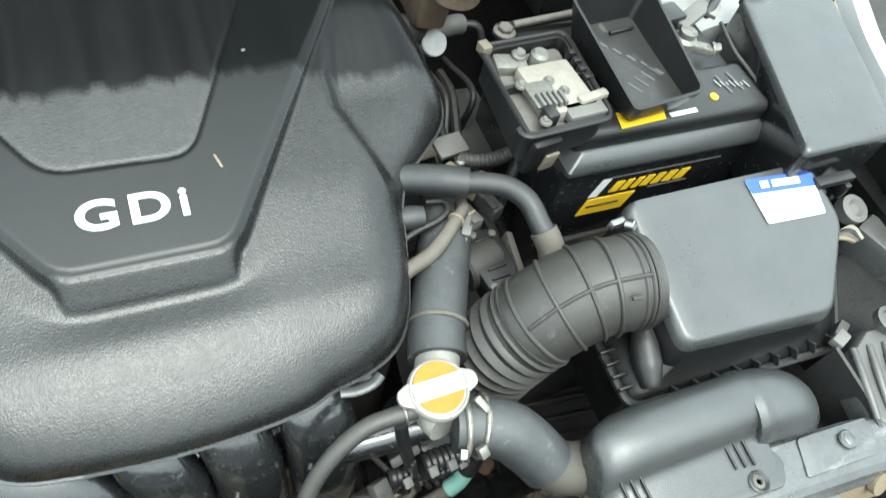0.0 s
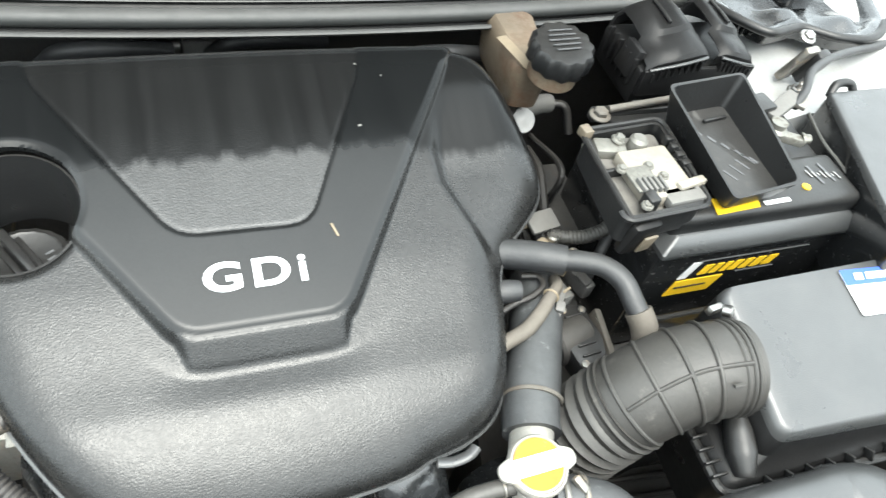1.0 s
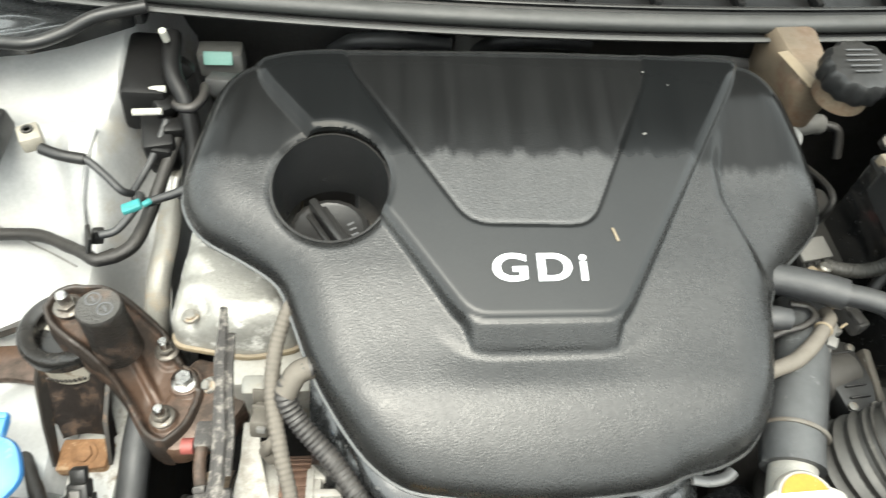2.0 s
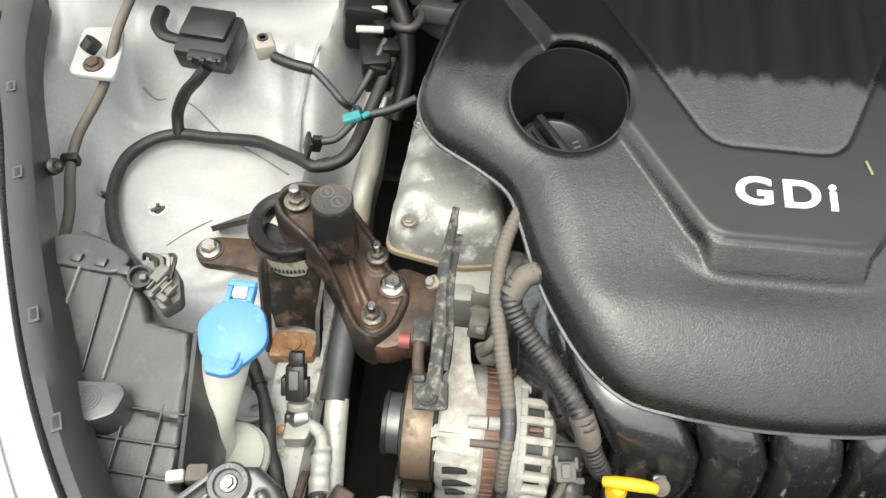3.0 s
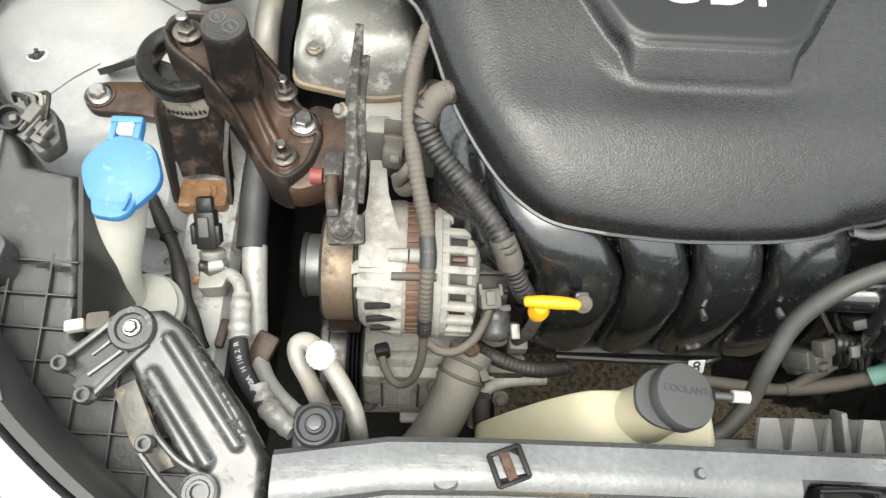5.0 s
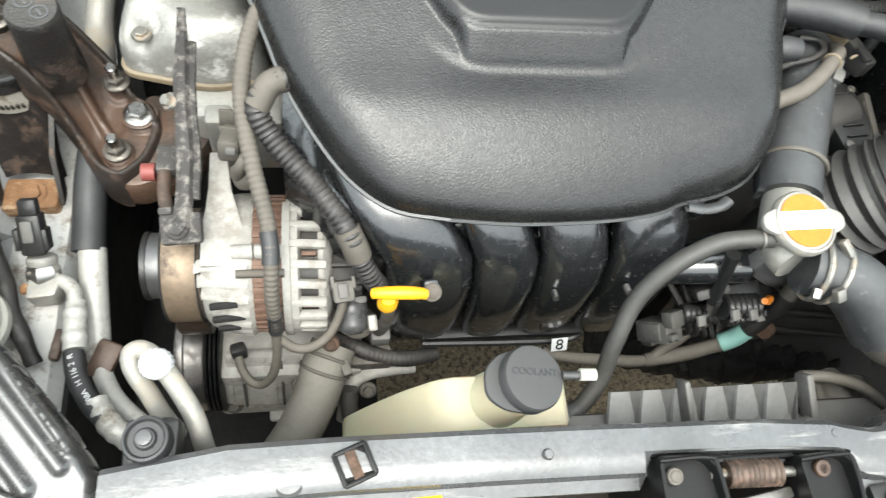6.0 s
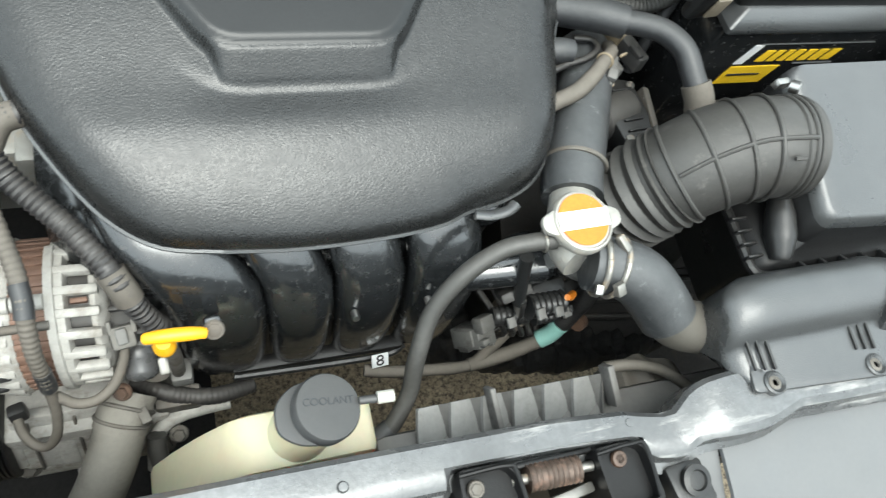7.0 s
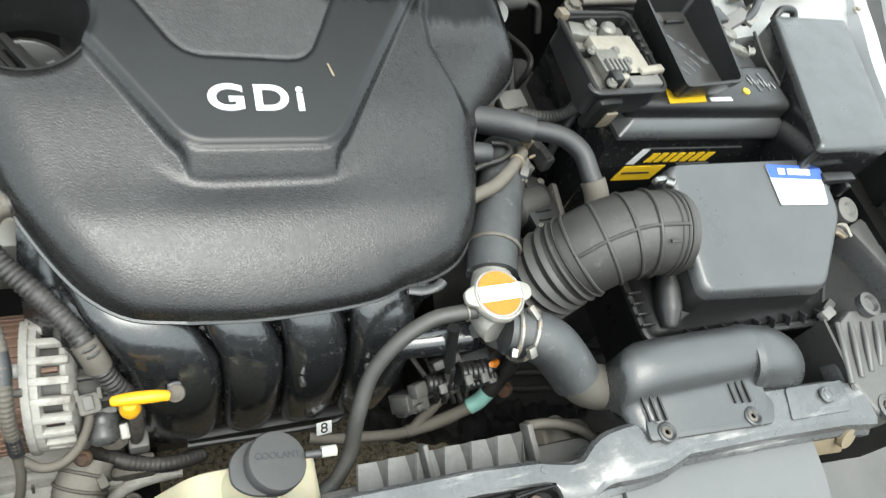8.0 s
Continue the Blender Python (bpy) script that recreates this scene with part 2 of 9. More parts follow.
def finish(bm, name, mat, at, smooth=40):
    bmesh.ops.translate(bm, verts=bm.verts, vec=-Vector(at))
    bmesh.ops.recalc_face_normals(bm, faces=bm.faces)
    me = bpy.data.meshes.new(name)
    bm.to_mesh(me)
    bm.free()
    me.materials.append(mat)
    if smooth:
        me.shade_smooth()
        me.set_sharp_from_angle(angle=radians(smooth))
    return me


def part(name, bm, mat, parent, label="", smooth=40):
    """One mesh object under a thing or under a part; bm is in world coordinates."""
    ob = new(name, finish(bm, name, mat, offset_of(parent), smooth))
    ob.parent = parent
    if label:
        tagged(ob, label)
    return ob


def thing(name, label, category, at, group="", kind=""):
    e = new(name)
    e.empty_display_size = 0.02
    e.location = at
    return tagged(e, label, category, group, kind)


def solid(name, bm, mat, label, category, at=None, group="", kind="", smooth=40):
    if at is None:
        vs = [v.co for v in bm.verts]
        at = (sum(v.x for v in vs) / len(vs), sum(v.y for v in vs) / len(vs), min(v.z for v in vs))
    ob = new(name, finish(bm, name, mat, at, smooth))
    ob.location = at
    return tagged(ob, label, category, group, kind)


def box(c, s, bevel=0.002, rot=(0, 0, 0), seg=2):
    bm = bmesh.new()
    bmesh.ops.create_cube(bm, size=1, matrix=Matrix.Diagonal((*s, 1)))
    if bevel:
        bmesh.ops.bevel(bm, geom=bm.edges[:] , offset=min(bevel, min(s) * 0.45), segments=seg, affect="EDGES", profile=0.5)
    bmesh.ops.transform(bm, verts=bm.verts, matrix=pose(*c, *rot))
    return bm


def join(*bms):
    out = bms[0]
    for b in bms[1:]:
        me = bpy.data.meshes.new("join")
        b.to_mesh(me)
        b.free()
        out.from_mesh(me)
        bpy.data.meshes.remove(me)
    return out


def spline(pts, n=8):
    """Points along a smooth curve through pts."""
    P = [Vector(p) for p in pts]
    P = [2 * P[0] - P[1]] + P + [2 * P[-1] - P[-2]]
    out = []
    for i in range(1, len(P) - 2):
        a, b, c, d = P[i - 1:i + 3]
        for k in range(n):
            t = k / n
            out.append(0.5 * ((2 * b) + (c - a) * t + (2 * a - 5 * b + 4 * c - d) * t * t + (3 * b - a - 3 * c + d) * t ** 3))
    out.append(P[-2])
    return out


def lerp_list(values, t):
    x = t * (len(values) - 1)
    i = min(int(x), len(values) - 2)
    return values[i] + (values[i + 1] - values[i]) * (x - i)


def tube(pts, radius, n=8, seg=14, ribs=0.0, pitch=0.006, smooth=True, closed=True, flat=1.0, wobble=0.0):
    """A round pipe or hose along pts. radius: one or several, spread along it. ribs: height of rings every pitch."""
    path = spline(pts, n) if smooth else [Vector(p) for p in pts]
    if ribs:
        dense, step = [], pitch / 4
        for a, b in zip(path, path[1:]):
            k = max(1, round((b - a).length / step))
            dense += [a.lerp(b, j / k) for j in range(k)]
        path = dense + [path[-1]]
    radii = radius if isinstance(radius, (list, tuple)) else [radius, radius]
    bm, rings, length = bmesh.new(), [], 0.0
    total = sum((b - a).length for a, b in zip(path, path[1:])) or 1
    side = None
    for i, p in enumerate(path):
        d = (path[min(i + 1, len(path) - 1)] - path[max(i - 1, 0)]).normalized()
        if side is None:
            side = d.cross(Vector((0.3, 0.2, 0.9))).normalized()
        side = (side - d * side.dot(d)).normalized()
        up = d.cross(side)
        if i:
            length += (p - path[i - 1]).length
        r = lerp_list(radii, length / total)
        if ribs:
            r += ribs * (0.5 + 0.5 * math.cos(2 * math.pi * length / pitch))
        if wobble:
            r *= 1 + wobble * noise.noise(p * 60)
        rings.append([bm.verts.new(p + (side * math.cos(a) + up * math.sin(a) * flat) * r) for a in (2 * math.pi * k / seg for k in range(seg))])
    for a, b in zip(rings, rings[1:]):
        for k in range(seg):
            bm.faces.new((a[k], a[(k + 1) % seg], b[(k + 1) % seg], b[k]))
    if closed:
        bm.faces.new(rings[0][::-1])
        bm.faces.new(rings[-1])
    return bm


def frame_of(axis):
    z = Vector(axis).normalized()
    x = z.cross(Vector((0.21, 0.93, 0.3))).normalized()
    return Matrix((x, z.cross(x), z)).transposed().to_4x4()


def lathe(at, axis, profile, seg=28, lobes=0, depth=0.0, sweep=360):
    """Turns (radius, height) pairs round axis at a point. lobes, depth: a wavy rim."""
    m = Matrix.Translation(at) @ frame_of(axis)
    bm, rings = bmesh.new(), []
    for r, h in profile:
        if r < 1e-5:
            rings.append([bm.verts.new(m @ Vector((0, 0, h)))])
        else:
            rings.append([bm.verts.new(m @ Vector((math.cos(a) * q, math.sin(a) * q, h)))
                          for a in (2 * math.pi * k / seg for k in range(seg))
                          for q in (r * (1 + (depth * math.cos(lobes * a) if lobes else 0)),)])
    for a, b in zip(rings, rings[1:]):
        for k in range(seg):
            quad = [a[k % len(a)], a[(k + 1) % len(a)], b[(k + 1) % len(b)], b[k % len(b)]]
            quad = list(dict.fromkeys(quad))
            if len(quad) > 2:
                bm.faces.new(quad)
    for ring in (rings[0], rings[-1]) if profile[0] != profile[-1] and profile[0][1] != profile[-1][1] else ():
        if len(ring) > 2:
            bm.faces.new(ring)
    return bm


def prism(outline, z0, z1, bevel=0.003, m=None, seg=2):
    """A plate: a plan outline between two heights, with rounded edges; m places it."""
    bm = bmesh.new()
    low = [bm.verts.new((x, y, z0)) for x, y in outline]
    top = [bm.verts.new((x, y, z1)) for x, y in outline]
    k = len(outline)
    bm.faces.new(low[::-1])
    bm.faces.new(top)
    for i in range(k):
        bm.faces.new((low[i], low[(i + 1) % k], top[(i + 1) % k], top[i]))
    bmesh.ops.recalc_face_normals(bm, faces=bm.faces)
    if bevel:
        rim = [e for e in bm.edges if abs(e.verts[0].co.z - e.verts[1].co.z) < 1e-7]
        bmesh.ops.bevel(bm, geom=rim, offset=bevel, segments=seg, affect="EDGES", profile=0.5)
    if m is not None:
        bmesh.ops.transform(bm, verts=bm.verts, matrix=m)
    return bm


def rounded(pts, r=0.01, n=4):
    """An outline with its corners cut round."""
    out, k = [], len(pts)
    for i in range(k):
        a, b, c = Vector(pts[i - 1]), Vector(pts[i]), Vector(pts[(i + 1) % k])
        u, v = (a - b), (c - b)
        q = min(r, u.length * 0.45, v.length * 0.45)
        p0, p1 = b + u.normalized() * q, b + v.normalized() * q
        for j in range(n + 1):
            t = j / n
            out.append(tuple((1 - t) ** 2 * p0 + 2 * t * (1 - t) * b + t * t * p1))
    return out


def loft(sections, closed=True):
    """A skin over equal-length loops of points."""
    bm = bmesh.new()
    rings = [[bm.verts.new(p) for p in s] for s in sections]
    for a, b in zip(rings, rings[1:]):
        for k in range(len(a)):
            bm.faces.new((a[k], a[(k + 1) % len(a)], b[(k + 1) % len(b)], b[k]))
    if closed:
        bm.faces.new(rings[0][::-1])
        bm.faces.new(rings[-1])
    bmesh.ops.recalc_face_normals(bm, faces=bm.faces)
    return bm


def hex_bolt(at, axis=(0, 0, 1), r=0.008, h=0.007, flange=True, stud=0.0):
    bm = lathe(at, axis, [(r * 1.45, 0), (r * 1.45, 0.0015), (r * 1.25, 0.0028), (r * 0.9, 0.003)], 18) if flange else None
    head = lathe(at, axis, [(r, 0.001), (r, h * 0.85), (r * 0.82, h), (0, h)], 6)
    parts_ = [b for b in (bm, head) if b]
    if stud:
        parts_.append(lathe(at, axis, [(r * 0.5, h * 0.9), (r * 0.5, h + stud - 0.001), (r * 0.35, h + stud), (0, h + stud)], 12))
    return join(*parts_)


def text(body, size, m, depth=0.0006, name="lettering", heavy=0.0):
    """Letters as a mesh, in the built-in font."""
    cu = bpy.data.curves.new(name, "FONT")
    cu.body, cu.size, cu.extrude, cu.align_x, cu.align_y, cu.offset = body, size, depth, "CENTER", "CENTER", heavy
    ob = bpy.data.objects.new(name, cu)
    me = ob.to_mesh()
    bm = bmesh.new()
    bm.from_mesh(me)
    ob.to_mesh_clear()
    bpy.data.objects.remove(ob)
    bpy.data.curves.remove(cu)
    bmesh.ops.transform(bm, verts=bm.verts, matrix=m)
    return bm


def inside_distance(px, py, poly):
    """Signed distance of grid points to an outline, positive inside."""
    best, inside = np.full(px.shape, 1e9), np.zeros(px.shape, bool)
    for (x0, y0), (x1, y1) in zip(poly, poly[1:] + poly[:1]):
        dx, dy = x1 - x0, y1 - y0
        t = np.clip(((px - x0) * dx + (py - y0) * dy) / (dx * dx + dy * dy + 1e-12), 0, 1)
        best = np.minimum(best, np.hypot(px - x0 - t * dx, py - y0 - t * dy))
        cross = ((y0 > py) != (y1 > py)) & (px < (x1 - x0) * (py - y0) / (y1 - y0 + 1e-12) + x0)
        inside ^= cross
    return np.where(inside, best, -best)


def step(v, a, b):
    t = np.clip((v - a) / (b - a), 0, 1)
    return t * t * (3 - 2 * t)


def relief(poly, height, h=0.004, holes=(), rim=0.0):
    """A sheet over a plan outline, at height(x, y, distance to the edge); holes: circles (x, y, r). rim: a turned-down edge."""
    xs, ys = [p[0] for p in poly], [p[1] for p in poly]
    gx, gy = np.meshgrid(np.arange(min(xs) - 2 * h, max(xs) + 2 * h, h), np.arange(min(ys) - 2 * h, max(ys) + 2 * h, h))
    d0 = inside_distance(gx, gy, poly)
    d = d0.copy()
    for cx, cy, r in holes:
        d = np.minimum(d, np.hypot(gx - cx, gy - cy) - r)
    ddy, ddx = np.gradient(d, h)
    near = (d < h * 0.55) & (d > -h * 1.6)
    g = np.hypot(ddx, ddy) + 1e-9
    gx, gy = np.where(near, gx - d * ddx / g ** 2, gx), np.where(near, gy - d * ddy / g ** 2, gy)
    d1 = np.maximum(inside_distance(gx, gy, poly), 0)
    gz = height(gx, gy, d1)
    keep = d > -h * 0.75
    bm, ids = bmesh.new(), {}
    full = keep[:-1, :-1] & keep[1:, :-1] & keep[:-1, 1:] & keep[1:, 1:]
    for j, i in zip(*np.nonzero(full)):
        quad = []
        for a, b in ((j, i), (j, i + 1), (j + 1, i + 1), (j + 1, i)):
            if (a, b) not in ids:
                ids[a, b] = bm.verts.new((gx[a, b], gy[a, b], gz[a, b]))
            quad.append(ids[a, b])
        bm.faces.new(quad)
    if rim:
        edges = [e for e in bm.edges if e.is_boundary]
        ext = bmesh.ops.extrude_edge_only(bm, edges=edges)["geom"]
        bmesh.ops.translate(bm, verts=[v for v in ext if isinstance(v, bmesh.types.BMVert)], vec=(0, 0, -rim))
    return bm

# ---- large structure ----


def sheet(corners, thick=0.004):
    """A thin panel through a grid of points given row by row."""
    bm = bmesh.new()
    rows_ = [[bm.verts.new(p) for p in r] for r in corners]
    for a, b in zip(rows_, rows_[1:]):
        for i in range(len(a) - 1):
            bm.faces.new((a[i], a[i + 1], b[i + 1], b[i]))
    bmesh.ops.recalc_face_normals(bm, faces=bm.faces)
    bmesh.ops.solidify(bm, geom=bm.faces[:], thickness=thick)
    return bm


ground = bmesh.new()
bmesh.ops.create_grid(ground, x_segments=40, y_segments=40, size=60)
solid("ground", ground, M_GROUND, "brown gravelly ground seen far below through the engine bay", "ground", (0, 0, 0), kind="structure")

# firewall and bulkhead behind the engine
fw = join(box((0, 0.83, 0.525), (1.56, 0.03, 0.77), 0.004), box((0, 0.78, 0.88), (1.50, 0.10, 0.02), 0.004))
solid("wall_firewall", fw, M_DARK, "dark insulated firewall behind the engine", "firewall", kind="structure")
# Firewall and side walls also reach low, shading the ground under the bay
solid("wall_side", box((0.80, 0.30, 0.51), (0.03, 1.06, 0.74), 0.004), M_DARK, "dark inner wing under the battery side", "inner wing", kind="structure")
solid("wall_side", box((-0.80, 0.30, 0.51), (0.03, 1.06, 0.74), 0.004), M_DARK, "dark inner wing under the washer side", "inner wing", kind="structure")

# Unseen wall added to shade the ground under the bay
solid("wall_front", box((0, -0.262, 0.40), (1.62, 0.02, 0.50), 0.004), M_BODY, "unseen white front wall keeping light off the ground below", "bumper", kind="structure")

# Added wall, never in view: darkens what the cover and manifold reflect
M_REFLECTED_WALL = material("unseen_reflected_wall", (0.12, 0.125, 0.135), 0.9, vary=0.2, bump=0.4, bump_scale=40, spots=(0.09, 0.093, 0.098), spot_amount=0.3, spot_scale=3)
solid("wall_behind", box((0.0, -3.2, 1.0), (11.0, 0.2, 2.0), 0.01), M_REFLECTED_WALL, "unseen grey wall added to darken reflections at the front", "wall", kind="structure")

# cowl panel: hood seal lip, plenum and grille slots below the windscreen
M_SEAL = material("grey_weather_seal_rubber", (0.034, 0.036, 0.035), 0.5, vary=0.1, bump=0.2, dust=(0.30, 0.29, 0.28), dust_amount=0.2)
cowl = thing("cowl_panel", "black plastic cowl panel with a rubber hood seal and grille bars", "cowl panel", (0.0, 0.66, 0.88), kind="structure")


def arch(x, y, z):
    return (x, y + 0.013 + 0.16 * (x - 0.07) ** 2, z - 0.02 * (x / 0.75) ** 2)


xs_cowl = [-0.78 + 0.06 * i for i in range(27)]
part("seal", tube([arch(x, 0.640, 0.912) for x in xs_cowl], 0.0125, n=3, seg=14, flat=0.8), M_SEAL, cowl, "grey rubber hood seal")
part("lip", tube([arch(x, 0.657, 0.921) for x in xs_cowl], 0.004, n=3, seg=10, flat=0.6), M_SATIN, cowl)
part("lip", tube([arch(x, 0.623, 0.903) for x in xs_cowl], 0.005, n=3, seg=10, flat=0.6), M_SEAL, cowl)
part("plenum", sheet([[arch(x, y, z) for x in xs_cowl] for y, z in ((0.63, 0.90), (0.655, 0.918), (0.68, 0.915), (0.72, 0.905), (0.80, 0.93))]), M_BLACK, cowl)
for i in range(14):
    x = -0.66 + i * 0.1
    part("grille_bar", box(arch(x, 0.70, 0.922), (0.009, 0.085, 0.012), 0.002), M_BLACK, cowl)
solid("windscreen", sheet([[arch(x, y, z) for x in xs_cowl[::2]] for y, z in ((0.79, 0.925), (1.1, 1.12), (1.45, 1.34))]), M_GLASS, "dark sloping windscreen behind the cowl", "windscreen", kind="structure")

# the raised hood: outer skin, frame and felt
hood = thing("hood", "raised white hood with black insulation felt inside", "hood", (0.0, 0.74, 0.96))
HINGE, FRONT = Vector((0, 0.790, 0.975)), Vector((0, 0.725, 1.88))


def on_hood(x, t, lift):
    along = FRONT - HINGE
    out = Vector((0, along.z, -along.y)).normalized()
    bow = 0.05 * (1 - (x / 0.74) ** 2) + 0.03 * math.sin(math.pi * t)
    w = x * (1 - 0.10 * t)
    return HINGE + along * (t - 0.05 * (x / 0.74) ** 2 * t) + Vector((w, 0, 0)) + out * (lift + bow * 0.6)


hx, ht = [-0.74 + 0.074 * i for i in range(21)], [i / 12 for i in range(13)]
part("outer_skin", sheet([[on_hood(x, t, 0.02) for x in hx] for t in ht], 0.003), M_BODY, hood)
part("insulation", sheet([[on_hood(x * 0.9, 0.06 + 0.86 * t, -0.012) for x in hx] for t in ht], 0.012), M_HOODPAD, hood, "black felt insulation")
part("frame", join(*[tube([on_hood(x, t, 0.0) for x in hx], 0.014, n=2, seg=8, flat=0.7) for t in (0.03, 0.97)],
                   *[tube([on_hood(s, t, 0.0) for t in ht], 0.014, n=2, seg=8, flat=0.7) for s in (-0.70, 0.70)]), M_BODY, hood)

# engine block and gearbox: the mass under everything, dark for the shade down there
block = thing("engine_block", "grimy engine block darkened for the depth of the bay", "engine block", (-0.05, 0.36, 0.30))
part("crankcase", box((-0.04, 0.39, 0.50), (0.40, 0.32, 0.44), 0.02), M_DARK, block)
part("cylinder_head", box((-0.03, 0.40, 0.765), (0.34, 0.26, 0.12), 0.015), M_DARK, block)
part("gearbox", loft([[(x, 0.30 + r * math.cos(a), 0.55 + r * math.sin(a)) for a in (2 * math.pi * k / 20 for k in range(20))]
                      for x, r in ((0.17, 0.13), (0.26, 0.13), (0.30, 0.11), (0.44, 0.10), (0.50, 0.07))]), M_DARK, block)
tray = thing("battery_tray", "black battery tray bolted over the gearbox", "battery tray", (0.45, 0.37, 0.66))
part("base", box((0.45, 0.38, 0.705), (0.27, 0.20, 0.02), 0.006), M_DARK, tray)
part("leg", box((0.34, 0.37, 0.63), (0.03, 0.12, 0.14), 0.006), M_DARK, tray)
part("leg", box((0.55, 0.37, 0.63), (0.03, 0.12, 0.14), 0.006), M_DARK, tray)

# Black panels added below so the gaps around the engine go dark
tray_u = thing("undertray", "added black panels darkening the gaps around the engine", "undertray", (0.0, 0.3, 0.30), kind="structure")
part("panel", box((-0.47, 0.38, 0.32), (0.66, 0.84, 0.01), 0.003), M_UNDER_SHADE, tray_u)
part("panel", box((0.64, 0.38, 0.32), (0.32, 0.84, 0.01), 0.003), M_UNDER_SHADE, tray_u)
part("panel", box((0.17, 0.56, 0.32), (0.64, 0.48, 0.01), 0.003), M_UNDER_SHADE, tray_u)

# ---- engine cover ----
OUTLINE = [(-0.115, 0.165), (-0.063, 0.161), (0.0, 0.162), (0.046, 0.167), (0.070, 0.175), (0.100, 0.181), (0.128, 0.194), (0.146, 0.216), (0.157, 0.250),
           (0.164, 0.285), (0.170, 0.312), (0.183, 0.336), (0.208, 0.358), (0.230, 0.380), (0.239, 0.402), (0.240, 0.430), (0.233, 0.478), (0.219, 0.528),
           (0.197, 0.556), (0.155, 0.568), (0.0, 0.573), (-0.15, 0.571), (-0.238, 0.567), (-0.286, 0.551), (-0.320, 0.520), (-0.335, 0.476),
           (-0.346, 0.428), (-0.344, 0.400), (-0.326, 0.374), (-0.290, 0.352), (-0.261, 0.330), (-0.247, 0.299), (-0.231, 0.260), (-0.206, 0.219),
           (-0.182, 0.190), (-0.154, 0.172)]
OUTLINE = [tuple(p)[:2] for p in spline([(*p, 0) for p in OUTLINE + OUTLINE[:1]], 4)[:-1]]
WELL = (-0.217, 0.401, 0.0505)
VEE = rounded([(-0.292, 0.60), (-0.275, 0.506), (-0.166, 0.373), (-0.104, 0.284), (0.017, 0.284), (0.148, 0.500), (0.20, 0.60)], 0.016)
INNER = rounded([(-0.215, 0.60), (-0.201, 0.512), (-0.101, 0.361), (0.003, 0.359), (0.074, 0.508), (0.085, 0.60)], 0.018)
SHOULDER = [(0.22, 0.62), (0.170, 0.52), (0.140, 0.460), (0.131, 0.425), (0.132, 0.394), (0.148, 0.352), (0.162, 0.315), (0.165, 0.29), (0.40, 0.28), (0.40, 0.62)]


def vee_plane(y):
    return 0.8343 + 0.239 * y


def cover_height(x, y, d):
    low = 0.822 + 0.19 * np.clip(y - 0.16, 0, 1) + 0.02 * step(y, 0.2, 0.34)
    top = vee_plane(y) - 0.017 + 0.005 * step(y, 0.255, 0.335) + 0.005 * step(y, 0.30, 0.50) - 0.020 * step(0.24 - y, 0.0, 0.10)
    back = step(y, 0.49, 0.575)
    top = top - 0.022 * back * back
    v = inside_distance(x, y, VEE)
    i = inside_distance(x, y, INNER)
    s = inside_distance(x, y, SHOULDER)
    rise = vee_plane(y) - 0.022 * back * back - top
    front = step(0.310 - y, 0.0, 0.03)
    run = 0.0035 + 0.0150 * front * (1 - step(np.abs(x + 0.044), 0.058, 0.068))
    wall = np.clip((v + 0.0055 + run) / run, 0, 1)
    top = top + rise * (0.12 * step(v, -0.0035, 0.0005) + 0.88 * wall)
    hollow = np.exp(-((x + 0.045) / 0.075) ** 4) * np.exp(-((y - 0.262) / 0.022) ** 2)
    top = top - 0.003 * hollow * (1 - step(v, -0.030, -0.020))
    groove = np.exp(-((v + 0.0048) / 0.0013) ** 2)
    top = top - 0.0016 * groove
    top = top - 0.0014 * step(i, -0.0030, 0.0010) - 0.0008 * np.exp(-(i / 0.0018) ** 2)
    top = top - 0.013 * step(s, -0.008, 0.008) * (1 - step(y, 0.40, 0.50))
    w = 0.044
    u = 1 - np.clip(d / w, 0, 1)
    soft_edge, firm_edge = np.sqrt(np.clip(1 - u ** 2.2, 0, 1)), np.clip(1 - u ** 3.2, 0, 1) ** 0.37
    ahead = 1 - step(y, 0.23, 0.34)
    q = soft_edge + (firm_edge - soft_edge) * ahead
    z = low + (top - low) * q
    lip = np.exp(-((np.hypot(x - WELL[0], y - WELL[1]) - WELL[2]) / 0.003) ** 2)
    return z - 0.002 * lip


cover = thing("engine_cover", "dark grey moulded plastic engine cover with raised V and dusty grain", "engine cover", (-0.05, 0.36, 0.82))
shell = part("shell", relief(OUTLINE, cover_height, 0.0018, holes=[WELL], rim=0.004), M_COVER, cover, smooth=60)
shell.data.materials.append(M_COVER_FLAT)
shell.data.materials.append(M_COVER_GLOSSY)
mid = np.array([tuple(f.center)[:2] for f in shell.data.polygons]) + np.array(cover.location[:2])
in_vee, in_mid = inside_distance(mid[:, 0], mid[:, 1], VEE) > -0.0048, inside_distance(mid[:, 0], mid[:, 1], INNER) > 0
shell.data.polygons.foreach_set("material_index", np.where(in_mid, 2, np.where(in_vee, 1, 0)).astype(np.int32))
rim = [(x, y, 0.8195 + 0.19 * max(y - 0.16, 0) + 0.02 * float(step(np.float64(y), 0.2, 0.34))) for x, y in OUTLINE]
part("edge_seam", tube(rim + rim[:1], 0.0022, n=1, seg=6, smooth=False), M_BOX, cover, "pale moulded edge of the cover")
well = lathe((WELL[0], WELL[1], 0.0), (0, 0, 1), [(WELL[2] - 0.001, 0.93), (WELL[2] - 0.002, 0.905), (WELL[2] - 0.004, 0.880), (WELL[2] - 0.006, 0.862)], 48)
bmesh.ops.delete(well, geom=[f for f in well.faces if len(f.verts) > 4], context="FACES")
